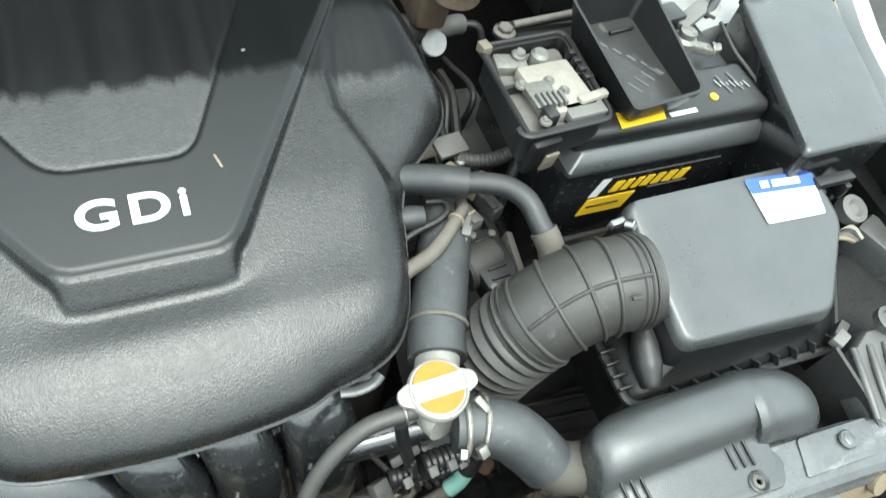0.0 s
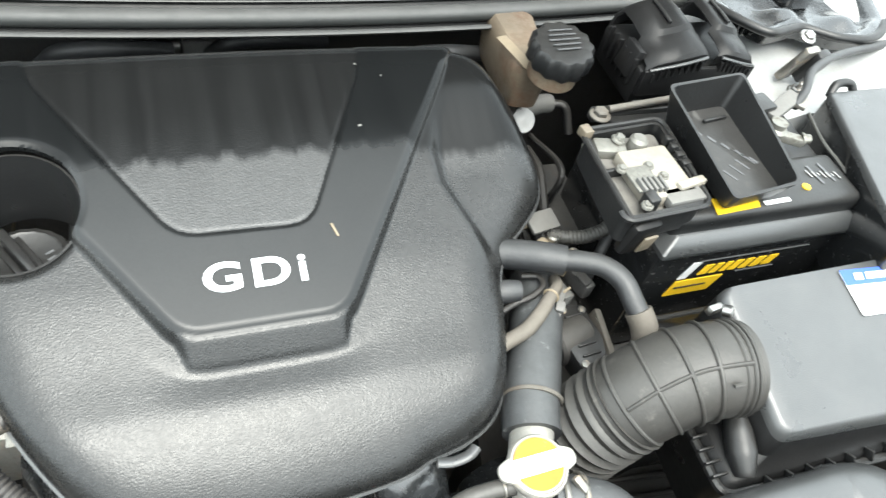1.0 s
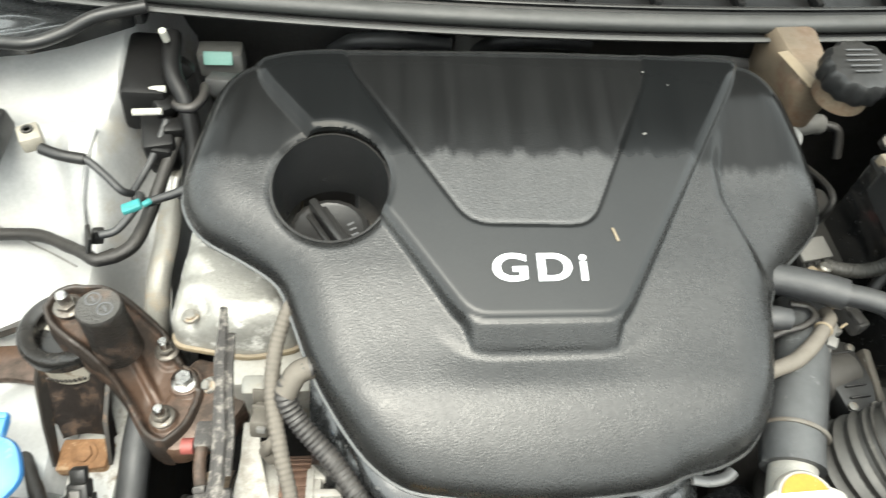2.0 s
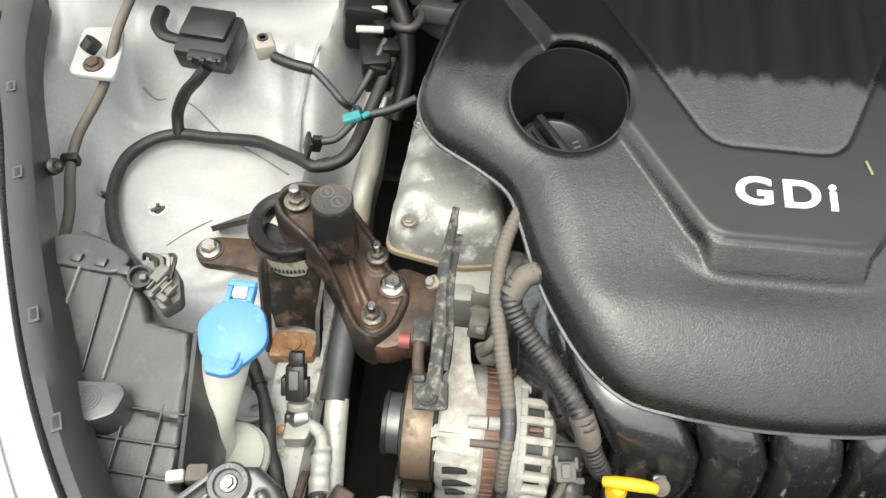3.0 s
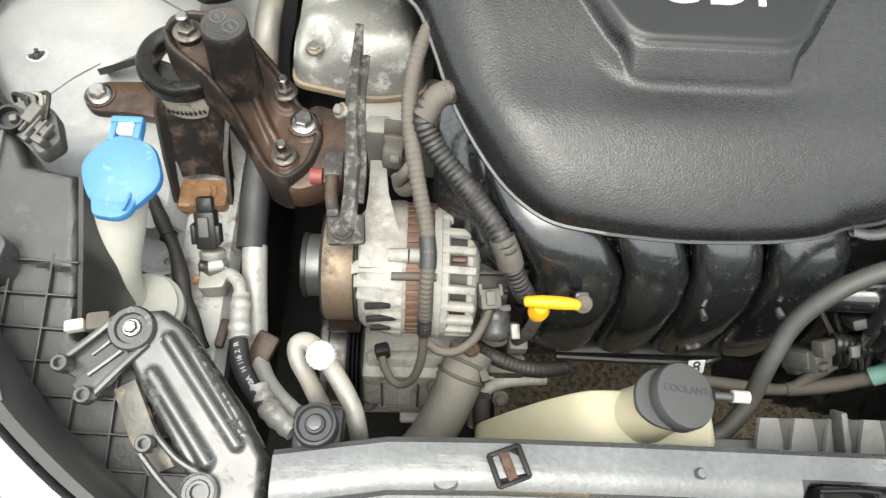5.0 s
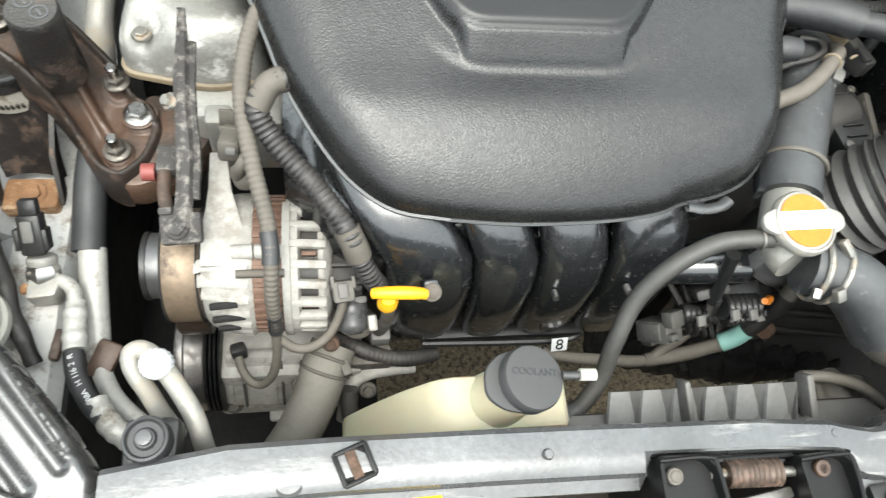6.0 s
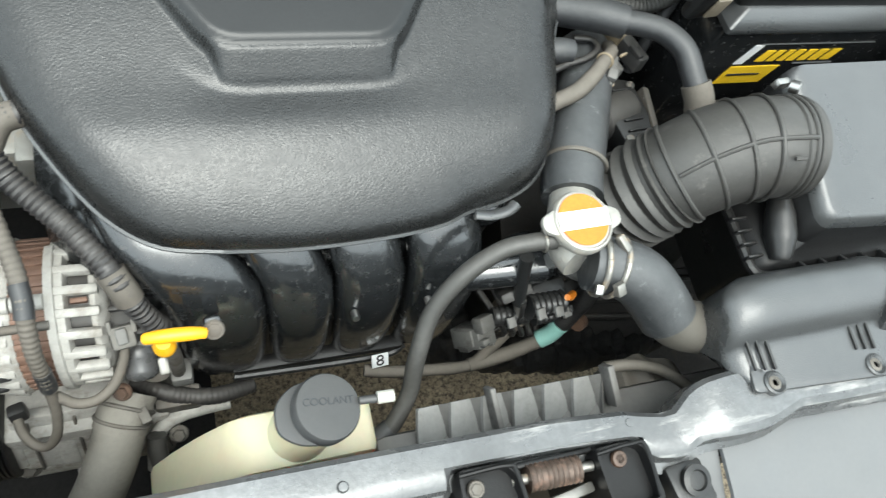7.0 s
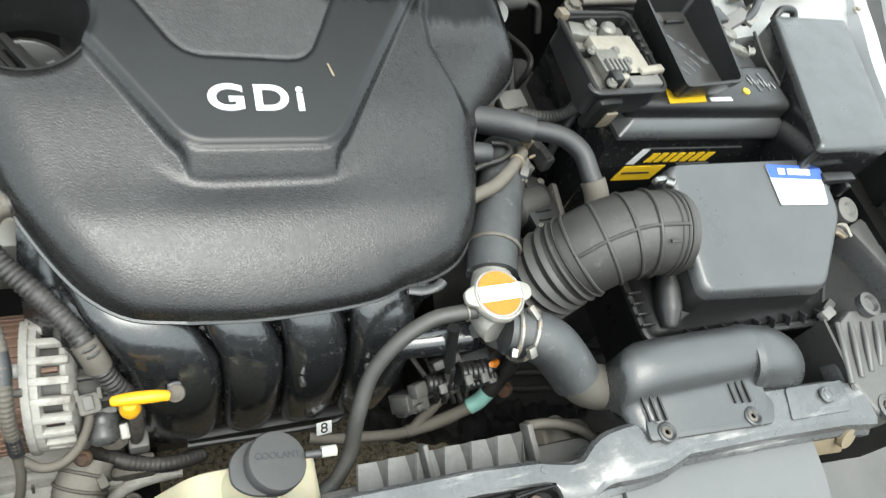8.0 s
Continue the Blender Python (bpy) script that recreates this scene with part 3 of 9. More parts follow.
for v_ in well.verts:
    if v_.co.z > 0.92:
        v_.co.z = 0.824 + 0.239 * v_.co.y
bmesh.ops.solidify(well, geom=well.faces[:], thickness=0.002)
part("filler_well", well, M_SATIN, cover)
tilt_v = math.degrees(math.atan(0.239))
for ch, x_, sz, wd in (("G", -0.0708, 0.033, 1.28), ("D", -0.0345, 0.033, 1.26), ("i", -0.0098, 0.033, 1.10)):
    m_ = pose(x_, 0.3195, vee_plane(0.3195) + 0.0006, tilt_v, 0, 0.5) @ Matrix.Diagonal((wd, 1, 1, 1))
    lt = text(ch, sz, m_, 0.0008, heavy=0.0009)
    part("letter", lt, M_SILVER_PRINT, cover, "silver-white raised letter")
part("chip_mark", box((0.0215, 0.349, vee_plane(0.349) + 0.0006), (0.0022, 0.013, 0.001), 0.0004, (tilt_v, 0, 18)), M_TAN, cover, "small tan scrap lying on the cover")
part("front_tab", tube([(0.074, 0.172, 0.823), (0.088, 0.170, 0.822), (0.102, 0.172, 0.823), (0.110, 0.177, 0.824)], 0.0052, seg=10, flat=0.6), M_BOX, cover)

for x, y, a, w in ((0.063, 0.446, 20, 0.0022), (0.094, 0.498, 60, 0.0012), (0.072, 0.512, -30, 0.0014), (-0.15, 0.470, 10, 0.0010)):
    part("fleck", box((x, y, vee_plane(y) + 0.0004 - (0.0024 if -0.19 < x < 0.06 else 0.0)), (w * 1.6, w, 0.0008), 0.0002, (tilt_v, 0, a)), M_GREYPL, cover, "pale dust fleck")

oil_cap = thing("oil_filler_cap", "black oil filler cap with a straight grip rib", "oil cap", (-0.221, 0.396, 0.84))
part("disc", lathe((-0.221, 0.396, 0.838), (0, 0, 1), [(0.030, 0), (0.037, 0.006), (0.0385, 0.020), (0.036, 0.027), (0.031, 0.029), (0.029, 0.0275), (0, 0.027)], 40, 20, 0.012), M_SATIN, oil_cap)
part("grip", box((-0.221, 0.396, 0.871), (0.0085, 0.064, 0.015), 0.003, (0, 0, 31)), M_SATIN, oil_cap)
for s_ in (-1, 1):
    part("grip_foot", box((-0.221 + s_ * 0.0065, 0.396 + s_ * 0.004, 0.866), (0.006, 0.050, 0.004), 0.0015, (0, 0, 31)), M_SATIN, oil_cap)
for k in range(5):
    part("cap_print", box((-0.198 - 0.002 * abs(k - 2), 0.379 + 0.006 * k, 0.8655), (0.007, 0.0022, 0.0008), 0, (0, 0, 31)), M_GREYINK, oil_cap)
part("filler_seat", lathe((-0.219, 0.398, 0.826), (0, 0, 1), [(0.020, 0.0), (0.049, 0.0), (0.049, 0.006), (0.040, 0.009), (0.036, 0.016)], 36), M_GRIMY, oil_cap, "grimy metal seat round the cap")

# ---- intake manifold ----
manifold = thing("intake_manifold", "glossy black plastic intake manifold with four curved runners", "intake manifold", (-0.03, 0.17, 0.62))


def runner(x_top, x_mid, w):
    secs = []
    for t, y, z, k in ((0, 0.25, 0.806, 0.9), (0.08, 0.215, 0.812, 1), (0.16, 0.190, 0.808, 1), (0.24, 0.172, 0.796, 1), (0.34, 0.159, 0.778, 1), (0.5, 0.150, 0.748, 1), (0.7, 0.147, 0.705, 0.98), (0.85, 0.147, 0.665, 0.95), (1, 0.150, 0.632, 0.9)):
        bend = min(1.0, t / 0.42)
        bend = bend * bend * (3 - 2 * bend)
        x = x_top + (x_mid - x_top) * bend + 0.008 * max(0.0, t - 0.5)
        tip = math.radians(min(84, 6 + 230 * t))
        upn = Vector((0, -math.sin(tip), math.cos(tip)))
        ring = []
        for j in range(24):
            a = 2 * math.pi * j / 24
            c, s_ = math.cos(a), math.sin(a)
            ring.append(Vector((x, y, z)) + Vector((math.copysign(abs(c) ** 0.7, c) * w * k, 0, 0)) + upn * (math.copysign(abs(s_) ** 0.8, s_) * (0.020 if s_ > 0 else 0.012)))
        secs.append(ring)
    return loft(secs)


for x_top, x_mid, w in ((-0.172, -0.122, 0.036), (-0.094, -0.060, 0.0270), (-0.024, -0.004, 0.0285), (0.050, 0.058, 0.0315)):
    part("runner", runner(x_top, x_mid, w), M_GLOSS, manifold)
part("end_panel", sheet([[(x, y + dy, z - dz) for y, z in ((0.275, 0.812), (0.235, 0.812), (0.205, 0.806), (0.182, 0.790), (0.168, 0.765), (0.160, 0.725), (0.158, 0.680))] for x, dy, dz in ((-0.238, 0.055, 0.020), (-0.222, 0.034, 0.010), (-0.203, 0.016, 0.003), (-0.182, 0.004, 0.0), (-0.150, 0.0, 0.0))], 0.006), M_GLOSS, manifold)
part("plenum", box((-0.04, 0.192, 0.70), (0.25, 0.05, 0.15), 0.02), M_GLOSS, manifold)
part("plenum", box((-0.01, 0.225, 0.785), (0.26, 0.09, 0.04), 0.018), M_GLOSS, manifold)
part("flange", tube([(-0.115, 0.129, 0.622), (-0.03, 0.127, 0.621), (0.03, 0.127, 0.622), (0.046, 0.132, 0.630)], 0.0035, n=6, seg=8), M_SATIN, manifold)
part("flange", box((-0.035, 0.136, 0.63), (0.16, 0.014, 0.012), 0.003), M_BLACK, manifold)
label8 = part("sticker", box((0.0195, 0.1195, 0.632), (0.0165, 0.0012, 0.015), 0.0003, (-38, 0, 4)), M_WHITE, manifold, "white number sticker")
part("numeral", text("8", 0.0175, pose(0.0195, 0.1187, 0.6324, 52, 0, 4), 0.0003), M_INK, label8)
for p in ((-0.020, 0.131, 0.752), (0.040, 0.131, 0.760)):
    part("stud", lathe(p, (0, -0.9, 0.4), [(0.0032, 0), (0.0032, 0.008), (0, 0.009)], 10), M_STEEL, manifold)

part("bracket", box((-0.128, 0.128, 0.780), (0.012, 0.012, 0.020), 0.003, (25, 0, 5)), M_GLOSS, manifold)
part("bolt", hex_bolt((-0.1275, 0.121, 0.787), (0, -0.6, 0.8), 0.0052, 0.004), M_GRIMY, manifold)

# ---- dipstick ----
dip = thing("oil_dipstick", "bright yellow plastic oil dipstick handle beside the manifold", "dipstick", (-0.153, 0.120, 0.70))
part("handle", tube([(-0.1725, 0.1185, 0.7945), (-0.168, 0.118, 0.7965), (-0.152, 0.1175, 0.797), (-0.138, 0.1168, 0.7965), (-0.1335, 0.1165, 0.7945)], [0.0040, 0.0050, 0.0052, 0.0050, 0.0040], seg=14), M_YELLOW, dip)
part("plug", lathe((-0.161, 0.1165, 0.774), (0, -0.1, 1), [(0.0065, 0), (0.0078, 0.006), (0.0078, 0.014), (0.005, 0.020), (0, 0.020)], 18), M_YELLOW, dip)
part("tube", tube([(-0.158, 0.119, 0.776), (-0.158, 0.124, 0.70), (-0.165, 0.15, 0.58), (-0.165, 0.18, 0.45)], 0.0055, seg=10), M_GRIMY, dip)

# ---- radiator support rail ----
rail = thing("radiator_support_rail", "scuffed grey metal radiator support rail across the front", "support rail", (0.0, 0.0, 0.76), kind="structure")
RAIL = [(-0.345, 0.006, 0.806, 0.0), (-0.30, 0.012, 0.806, 0.0), (-0.27, 0.016, 0.806, 0), (-0.20, 0.017, 0.803, 0), (-0.10, 0.016, 0.800, 0), (0.0, 0.014, 0.798, 0), (0.010, 0.0137, 0.798, 0), (0.017, 0.0135, 0.798, -0.9), (0.10, 0.011, 0.801, -0.9), (0.155, 0.006, 0.803, -0.9), (0.164, 0.0035, 0.803, -0.3),
        (0.175, 0.001, 0.803, 0), (0.188, -0.0015, 0.803, 0.0), (0.198, -0.001, 0.804, 0.08), (0.205, 0.0045, 0.807, 0.2), (0.211, 0.0095, 0.810, 0.38), (0.218, 0.0130, 0.814, 0.6), (0.226, 0.0150, 0.817, 0.8), (0.238, 0.0160, 0.8195, 0.95), (0.252, 0.0165, 0.821, 1), (0.27, 0.018, 0.822, 1), (0.30, 0.026, 0.822, 1), (0.40, 0.022, 0.822, 1), (0.50, 0.016, 0.822, 1), (0.545, 0.01, 0.82, 1)]


def rail_section(x, yr, zt, s):
    yf = yr - 0.034 - 0.014 * s
    pts = [(yr, zt - 0.030), (yr, zt - 0.004), (yr - 0.004, zt), (yr - 0.02, zt + 0.001), (yf + 0.006, zt), (yf, zt - 0.004), (yf - 0.002, zt - 0.016), (yf - 0.010 + 0.004 * s, zt - 0.020), (yf - 0.010 + 0.004 * s, zt - 0.028), (yf + 0.02, zt - 0.032)]
    return [(x, y, z) for y, z in pts]


part("top_flange", loft([rail_section(*r) for r in RAIL]), M_RAIL, rail, smooth=30)
part("front_web", sheet([[(x, y - 0.02 * (x > 0.2), z) for x in (-0.34, -0.1, 0.1, 0.19, 0.21, 0.54)] for y, z in ((-0.022, 0.775), (-0.026, 0.72), (-0.026, 0.45))]), M_DARK, rail)
for x, y in ((-0.286, -0.005), (-0.232, -0.008), (0.157, -0.004), (-0.06, -0.004)):
    part("dimple", lathe((x, y, 0.8035), (0, 0, 1), [(0.011 if x < -0.2 else 0.004, -0.002), (0.009 if x < -0.2 else 0.003, 0.0004), (0, 0.0006)], 20), M_RAIL, rail)

M_LEAF = material("dull_rusty_leaf", (0.085, 0.055, 0.040), 0.7, vary=0.3, spots=(0.16, 0.10, 0.07), spot_amount=0.3, spot_scale=80, bump=0.4, spec=0.25)
clip = thing("rail_clip", "small rusty spring clip in a slot of the rail", "clip", (-0.19, 0.0, 0.80))
part("frame", join(*(box((-0.190 + dx * 0.94 - dy * 0.34, -0.002 + dx * 0.34 + dy * 0.94, 0.805), sz, 0.001, (0, 0, 20)) for dx, dy, sz in ((-0.0105, 0, (0.0035, 0.022, 0.005)), (0.0105, 0, (0.0035, 0.022, 0.005)), (0, -0.0105, (0.0225, 0.003, 0.005)), (0, 0.0105, (0.0225, 0.003, 0.005))))), M_BLACK, clip)
part("slot", box((-0.190, -0.002, 0.8015), (0.019, 0.019, 0.003), 0.0005, (0, 0, 20)), M_UNDER_SHADE, clip, "dark slot")
part("spring", box((-0.1905, -0.002, 0.8055), (0.007, 0.019, 0.0025), 0.0008, (0, 16, 20)), M_LEAF, clip)

# ---- air intake: filter box, hose, snorkel ----


def lid_z(y):
    return 0.839 + 0.3 * y


def ring_of(pts, z, grow=0.0, r=0.014, n=5):
    c = Vector((sum(p[0] for p in pts) / len(pts), sum(p[1] for p in pts) / len(pts)))
    out = []
    for p in rounded(pts, r, n):
        d = Vector(p) - c
        q = Vector(p) + d.normalized() * grow
        out.append((q.x, q.y, z(q.y) if callable(z) else z))
    return out


airbox = thing("air_filter_box", "dark grey plastic air filter box with a sloping lid", "air filter box", (0.45, 0.17, 0.72))
TOP = [(0.348, 0.238), (0.566, 0.240), (0.577, 0.178), (0.521, 0.101), (0.354, 0.110)]
RIMP = [(0.318, 0.262), (0.600, 0.262), (0.612, 0.165), (0.545, 0.084), (0.312, 0.090)]
mid = [tuple(Vector(a).lerp(Vector(b), 0.16)) for a, b in zip(TOP, RIMP)]
lid = loft([ring_of(TOP, lambda y: lid_z(y) - 0.0005, -0.02), ring_of(TOP, lambda y: lid_z(y), -0.006), ring_of(TOP, lambda y: lid_z(y) - 0.001, -0.002), ring_of(TOP, lambda y: lid_z(y) - 0.006, 0.0015),
            ring_of(TOP, lambda y: lid_z(y) - 0.013, 0.003)])
# Blacker than the lid: shade of the steep sides is put into the colour
part("housing", loft([ring_of(TOP, lambda y: lid_z(y) - 0.011, 0.0), ring_of(TOP, lambda y: lid_z(y) - 0.016, 0.0035), ring_of(mid, lambda y: 0.832 + 0.03 * y, 0.0), ring_of(RIMP, 0.827, -0.010), ring_of(RIMP, 0.824, -0.004), ring_of(RIMP, 0.818, 0.0)]), M_BLACK, airbox, "black flared housing, its side shade in the colour", smooth=50)
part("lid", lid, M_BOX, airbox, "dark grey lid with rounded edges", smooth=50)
part("rim", tube([*ring_of(RIMP, 0.818, 0.004), ring_of(RIMP, 0.818, 0.004)[0]], 0.0045, n=1, seg=8, smooth=False), M_SATIN, airbox)
part("lower_case", loft([ring_of(RIMP, 0.816, -0.003), ring_of(RIMP, 0.80, -0.006), ring_of(RIMP, 0.74, -0.022), ring_of(RIMP, 0.70, -0.03)]), M_SATIN, airbox)
for k in range(9):
    f = k / 8
    part("rib", box((0.352 + 0.185 * f, 0.0865, 0.826), (0.0026, 0.009, 0.012), 0.0008, (-30, 0, 14)), M_SATIN, airbox)
for k in range(4):
    part("rib", box((0.311, 0.104 + 0.012 * k, 0.824), (0.016, 0.0024, 0.008), 0.0008), M_SATIN, airbox)
part("boss", tube([(0.340, 0.150, 0.850), (0.336, 0.128, 0.843), (0.332, 0.104, 0.833), (0.331, 0.097, 0.829)], [0.008, 0.0125, 0.0135, 0.009], seg=18), M_SATIN, airbox)
part("catch", box((0.548, 0.090, 0.833), (0.022, 0.010, 0.012), 0.002, (0, 0, 30)), M_DARK, airbox)
lab = part("sticker", prism(rounded([(0.4805, 0.2335), (0.562, 0.2285), (0.5585, 0.186), (0.487, 0.189)], 0.003), 0, 0.0006, 0, None), M_WHITE, airbox, "white and blue maker's sticker")
for v_ in lab.data.vertices:
    v_.co.z += lid_z(v_.co.y + lab.parent.location.y) + 0.0006
band = part("blue_band", prism(rounded([(0.4807, 0.2333), (0.5618, 0.2283), (0.5606, 0.2135), (0.4827, 0.2185)], 0.002), 0, 0.0004, 0, None), M_LABEL_BLUE, lab)
for i, (x, w) in enumerate(((0.500, 0.010), (0.526, 0.034))):
    mark = part("print_bar", box((x, 0.2245 - 0.06 * (x - 0.5), 0.0018), (w, 0.0065, 0.0004), 0, (0, 0, -3.5)), M_WHITE, lab)
    for v_ in mark.data.vertices:
        v_.co.z += lid_z(v_.co.y + 0.17) + 0.0006
for v_ in band.data.vertices:
    v_.co.z += lid_z(v_.co.y + 0.17) + 0.0013

intake = thing("intake_hose", "dusty grey ribbed rubber intake hose from the filter box", "intake hose", (0.25, 0.178, 0.74))
HOSE = [(0.340, 0.172, 0.886), (0.314, 0.175, 0.884), (0.290, 0.178, 0.878), (0.267, 0.178, 0.866), (0.247, 0.177, 0.848), (0.231, 0.177, 0.822), (0.223, 0.178, 0.79), (0.222, 0.180, 0.75), (0.222, 0.182, 0.71)]
hp = spline(HOSE, 14)


def hoop(path, i, r, thick, seg=36):
    p, d = path[i], (path[min(i + 1, len(path) - 1)] - path[max(i - 1, 0)]).normalized()
    m = Matrix.Translation(p) @ frame_of(d)
    return tube([m @ Vector((math.cos(a) * r, math.sin(a) * r, 0)) for a in (2 * math.pi * k / seg for k in range(seg + 1))], thick, n=1, seg=8, smooth=False, closed=False)


M_INTAKE = material("weathered_intake_rubber", (0.036, 0.0345, 0.032), 0.44, vary=0.3, mottle=0.4, mottle_scale=22, dust=(0.24, 0.23, 0.21), dust_amount=0.20, bump=0.3, bump_scale=260, spots=(0.11, 0.105, 0.095), spot_amount=0.08, spot_scale=40)
part("body", tube(HOSE[:6], [0.040, 0.0415, 0.042, 0.0425, 0.042, 0.041], n=14, seg=36), M_INTAKE, intake)
part("bellows", tube(HOSE[4:], [0.0405, 0.0405, 0.039, 0.037], n=14, seg=36, ribs=0.0045, pitch=0.0095), M_INTAKE, intake, "ribbed bellows section")
for i in (4, 7, 10):
    part("ring", hoop(hp, i, 0.0405, 0.0022), M_INTAKE, intake)
for i in (20, 30, 42, 54):
    part("ring", hoop(hp, i, 0.0422, 0.0021), M_INTAKE, intake)
def seam_point(i, r):
    """A point on the hose's back, a little to the front of its crown."""
    along = (hp[min(i + 1, len(hp) - 1)] - hp[max(i - 1, 0)]).normalized()
    up = (Vector((-0.25, -0.40, 1)) - along * along.dot(Vector((-0.25, -0.40, 1)))).normalized()
    return hp[i] + up * r


part("seam", tube([seam_point(i, 0.0422) for i in range(8, 55, 3)], 0.0019, n=3, seg=8), M_INTAKE, intake)
part("moulded_mark", tube([seam_point(i, 0.0420) + Vector((0.006, -0.016, -0.004)) for i in range(16, 21, 2)], 0.0018, n=2, seg=6), M_INTAKE, intake)
clamp = part("clamp", hoop(hp, 5, 0.0412, 0.0016), M_INTAKE, intake, "hose clamp")
part("clamp_screw", join(box((0.326, 0.217, 0.912), (0.017, 0.006, 0.008), 0.001, (0, 10, 12)), lathe((0.335, 0.215, 0.911), (0.6, -0.75, 0.45), [(0.0055, 0), (0.0055, 0.007), (0.004, 0.008), (0, 0.0065)], 12)), M_STEEL, clamp)

snorkel = thing("intake_snorkel", "dark grey moulded intake duct screwed to the front rail", "intake duct", (0.36, 0.04, 0.79))


SEC = [(-0.008, 0.8265), (0.008, 0.8290), (0.022, 0.8318), (0.0285, 0.8340), (0.0315, 0.8385), (0.036, 0.8455), (0.043, 0.8520), (0.052, 0.8560), (0.062, 0.8570), (0.072, 0.8545), (0.080, 0.848), (0.085, 0.838), (0.086, 0.82), (0.082, 0.80), (0.04, 0.795), (0.0, 0.815)]


def duct_section(x, lift, front, back):
    """The duct's section across x: a sloping front plate below a rounded back."""
    return [(x, min(max(y, front), back), z + lift if z > 0.82 else z) for y, z in SEC]


part("body", loft([duct_section(0.246, -0.016, 0.024, 0.060), duct_section(0.250, -0.009, 0.014, 0.070), duct_section(0.258, -0.004, 0.0, 0.078), duct_section(0.275, -0.001, -0.02, 0.084), duct_section(0.30, 0.0, -0.02, 0.09),
                   duct_section(0.35, 0.0005, -0.02, 0.09), duct_section(0.398, 0.0, -0.02, 0.09), duct_section(0.406, -0.001, 0.0, 0.086)]), M_BOX, snorkel, smooth=40)
part("collar", tube([(0.396, 0.0545, 0.8225), (0.404, 0.0545, 0.8225), (0.413, 0.0545, 0.8225)], [0.0335, 0.0352, 0.0345], seg=30), M_BOX, snorkel)
part("elbow", tube([(0.404, 0.0545, 0.8225), (0.425, 0.053, 0.822), (0.447, 0.049, 0.814), (0.462, 0.044, 0.796), (0.468, 0.040, 0.76), (0.468, 0.038, 0.68)], [0.0335, 0.0335, 0.0335, 0.033, 0.032, 0.032], n=8, seg=28), M_BOX, snorkel)
part("apron", prism(rounded([(0.256, -0.006), (0.402, -0.015), (0.414, 0.004), (0.404, 0.026), (0.262, 0.026)], 0.006), 0.822, 0.8275, 0.002), M_BOX, snorkel)
for bx in (0.276, 0.379):
    for k in range(3):
        part("slot_rib", box((bx - 0.016 + 0.009 * k, 0.024 - 0.001 * k, 0.8335), (0.0022, 0.028, 0.0030), 0.0006, (11, 0, 6)), M_SATIN, snorkel)
    by = -0.001 - 0.03 * (bx - 0.276)
    part("screw_boss", lathe((bx, by, 0.823), (0, 0, 1), [(0.0095, 0), (0.0095, 0.006), (0.008, 0.0072), (0.006, 0.005)], 22), M_BOX, snorkel)
    part("screw", lathe((bx, by, 0.824), (0, 0, 1), [(0.0055, 0), (0.0055, 0.0045), (0.003, 0.0055), (0.0022, 0.004), (0, 0.004)], 16), M_GRIMY, snorkel)

# ---- cooling: cap, hoses ----
neck = thing("coolant_filler_neck", "aluminium coolant filler neck with a silver and orange cap", "filler neck", (0.142, 0.14, 0.80))
part("pipe", lathe((0.142, 0.140, 0.822), (0, 0, 1), [(0.018, 0), (0.018, 0.026), (0.022, 0.029), (0.022, 0.034)], 24), M_ALU, neck)
part("branch", tube([(0.162, 0.180, 0.826), (0.150, 0.155, 0.827), (0.143, 0.135, 0.829), (0.147, 0.12, 0.832)], 0.019, seg=18), M_ALU, neck)
part("nipple", tube([(0.130, 0.134, 0.845), (0.116, 0.133, 0.845)], 0.005, seg=12), M_ALU, neck)
CAPAX = (0.02, -0.12, 1)
rcap = part("pressure_cap", lathe((0.141, 0.140, 0.852), CAPAX, [(0.0235, 0), (0.0250, 0.002), (0.0250, 0.007), (0.0236, 0.0095), (0.0222, 0.0100), (0.0212, 0.0088), (0, 0.0088)], 40), M_ALU, neck, "silver radiator cap with orange print and two ears")
capm = Matrix.Translation((0.141, 0.140, 0.8609)) @ (Vector((0, 0, 1)).rotation_difference(Vector(CAPAX)).to_matrix().to_4x4())
part("ear_plate", prism(rounded([(-0.0335, -0.0055), (-0.020, -0.0115), (0.020, -0.0115), (0.0335, -0.0055), (0.0335, 0.0055), (0.020, 0.0115), (-0.020, 0.0115), (-0.0335, 0.0055)], 0.006), -0.006, -0.0005, 0.0015, capm @ pose(0, 0, 0, 0, 0, 1)), M_ALU, rcap)
part("orange_print", lathe(capm @ Vector((0, 0, 0.0002)), CAPAX, [(0.0205, 0), (0.0205, 0.0008), (0, 0.0008)], 36), M_ORANGE, rcap)
part("print_band", prism([(-0.0212, -0.0072), (0.0212, -0.0072), (0.0212, 0.0072), (-0.0212, 0.0072)], 0.001, 0.0016, 0, capm @ pose(0, 0, 0, 0, 0, 2)), M_WHITE, rcap, "white printed band")

up_hose = thing("upper_radiator_hose", "grey rubber coolant hose beside the engine cover", "radiator hose", (0.19, 0.25, 0.80))
part("hose", tube([(0.226, 0.330, 0.820), (0.215, 0.300, 0.826), (0.190, 0.247, 0.828), (0.168, 0.200, 0.827), (0.160, 0.176, 0.826)], [0.025, 0.0255, 0.0255, 0.026, 0.0255], n=8, seg=24), M_OUTRUBBER, up_hose)
part("clamp", hoop(spline([(0.190, 0.247, 0.828), (0.165, 0.190, 0.827)], 4), 3, 0.0262, 0.0022), M_GRIMY, up_hose)
M_OUTLET = material("grey_brown_outlet_plastic", (0.072, 0.066, 0.055), 0.6, vary=0.15, dust=DUST, dust_amount=0.25)
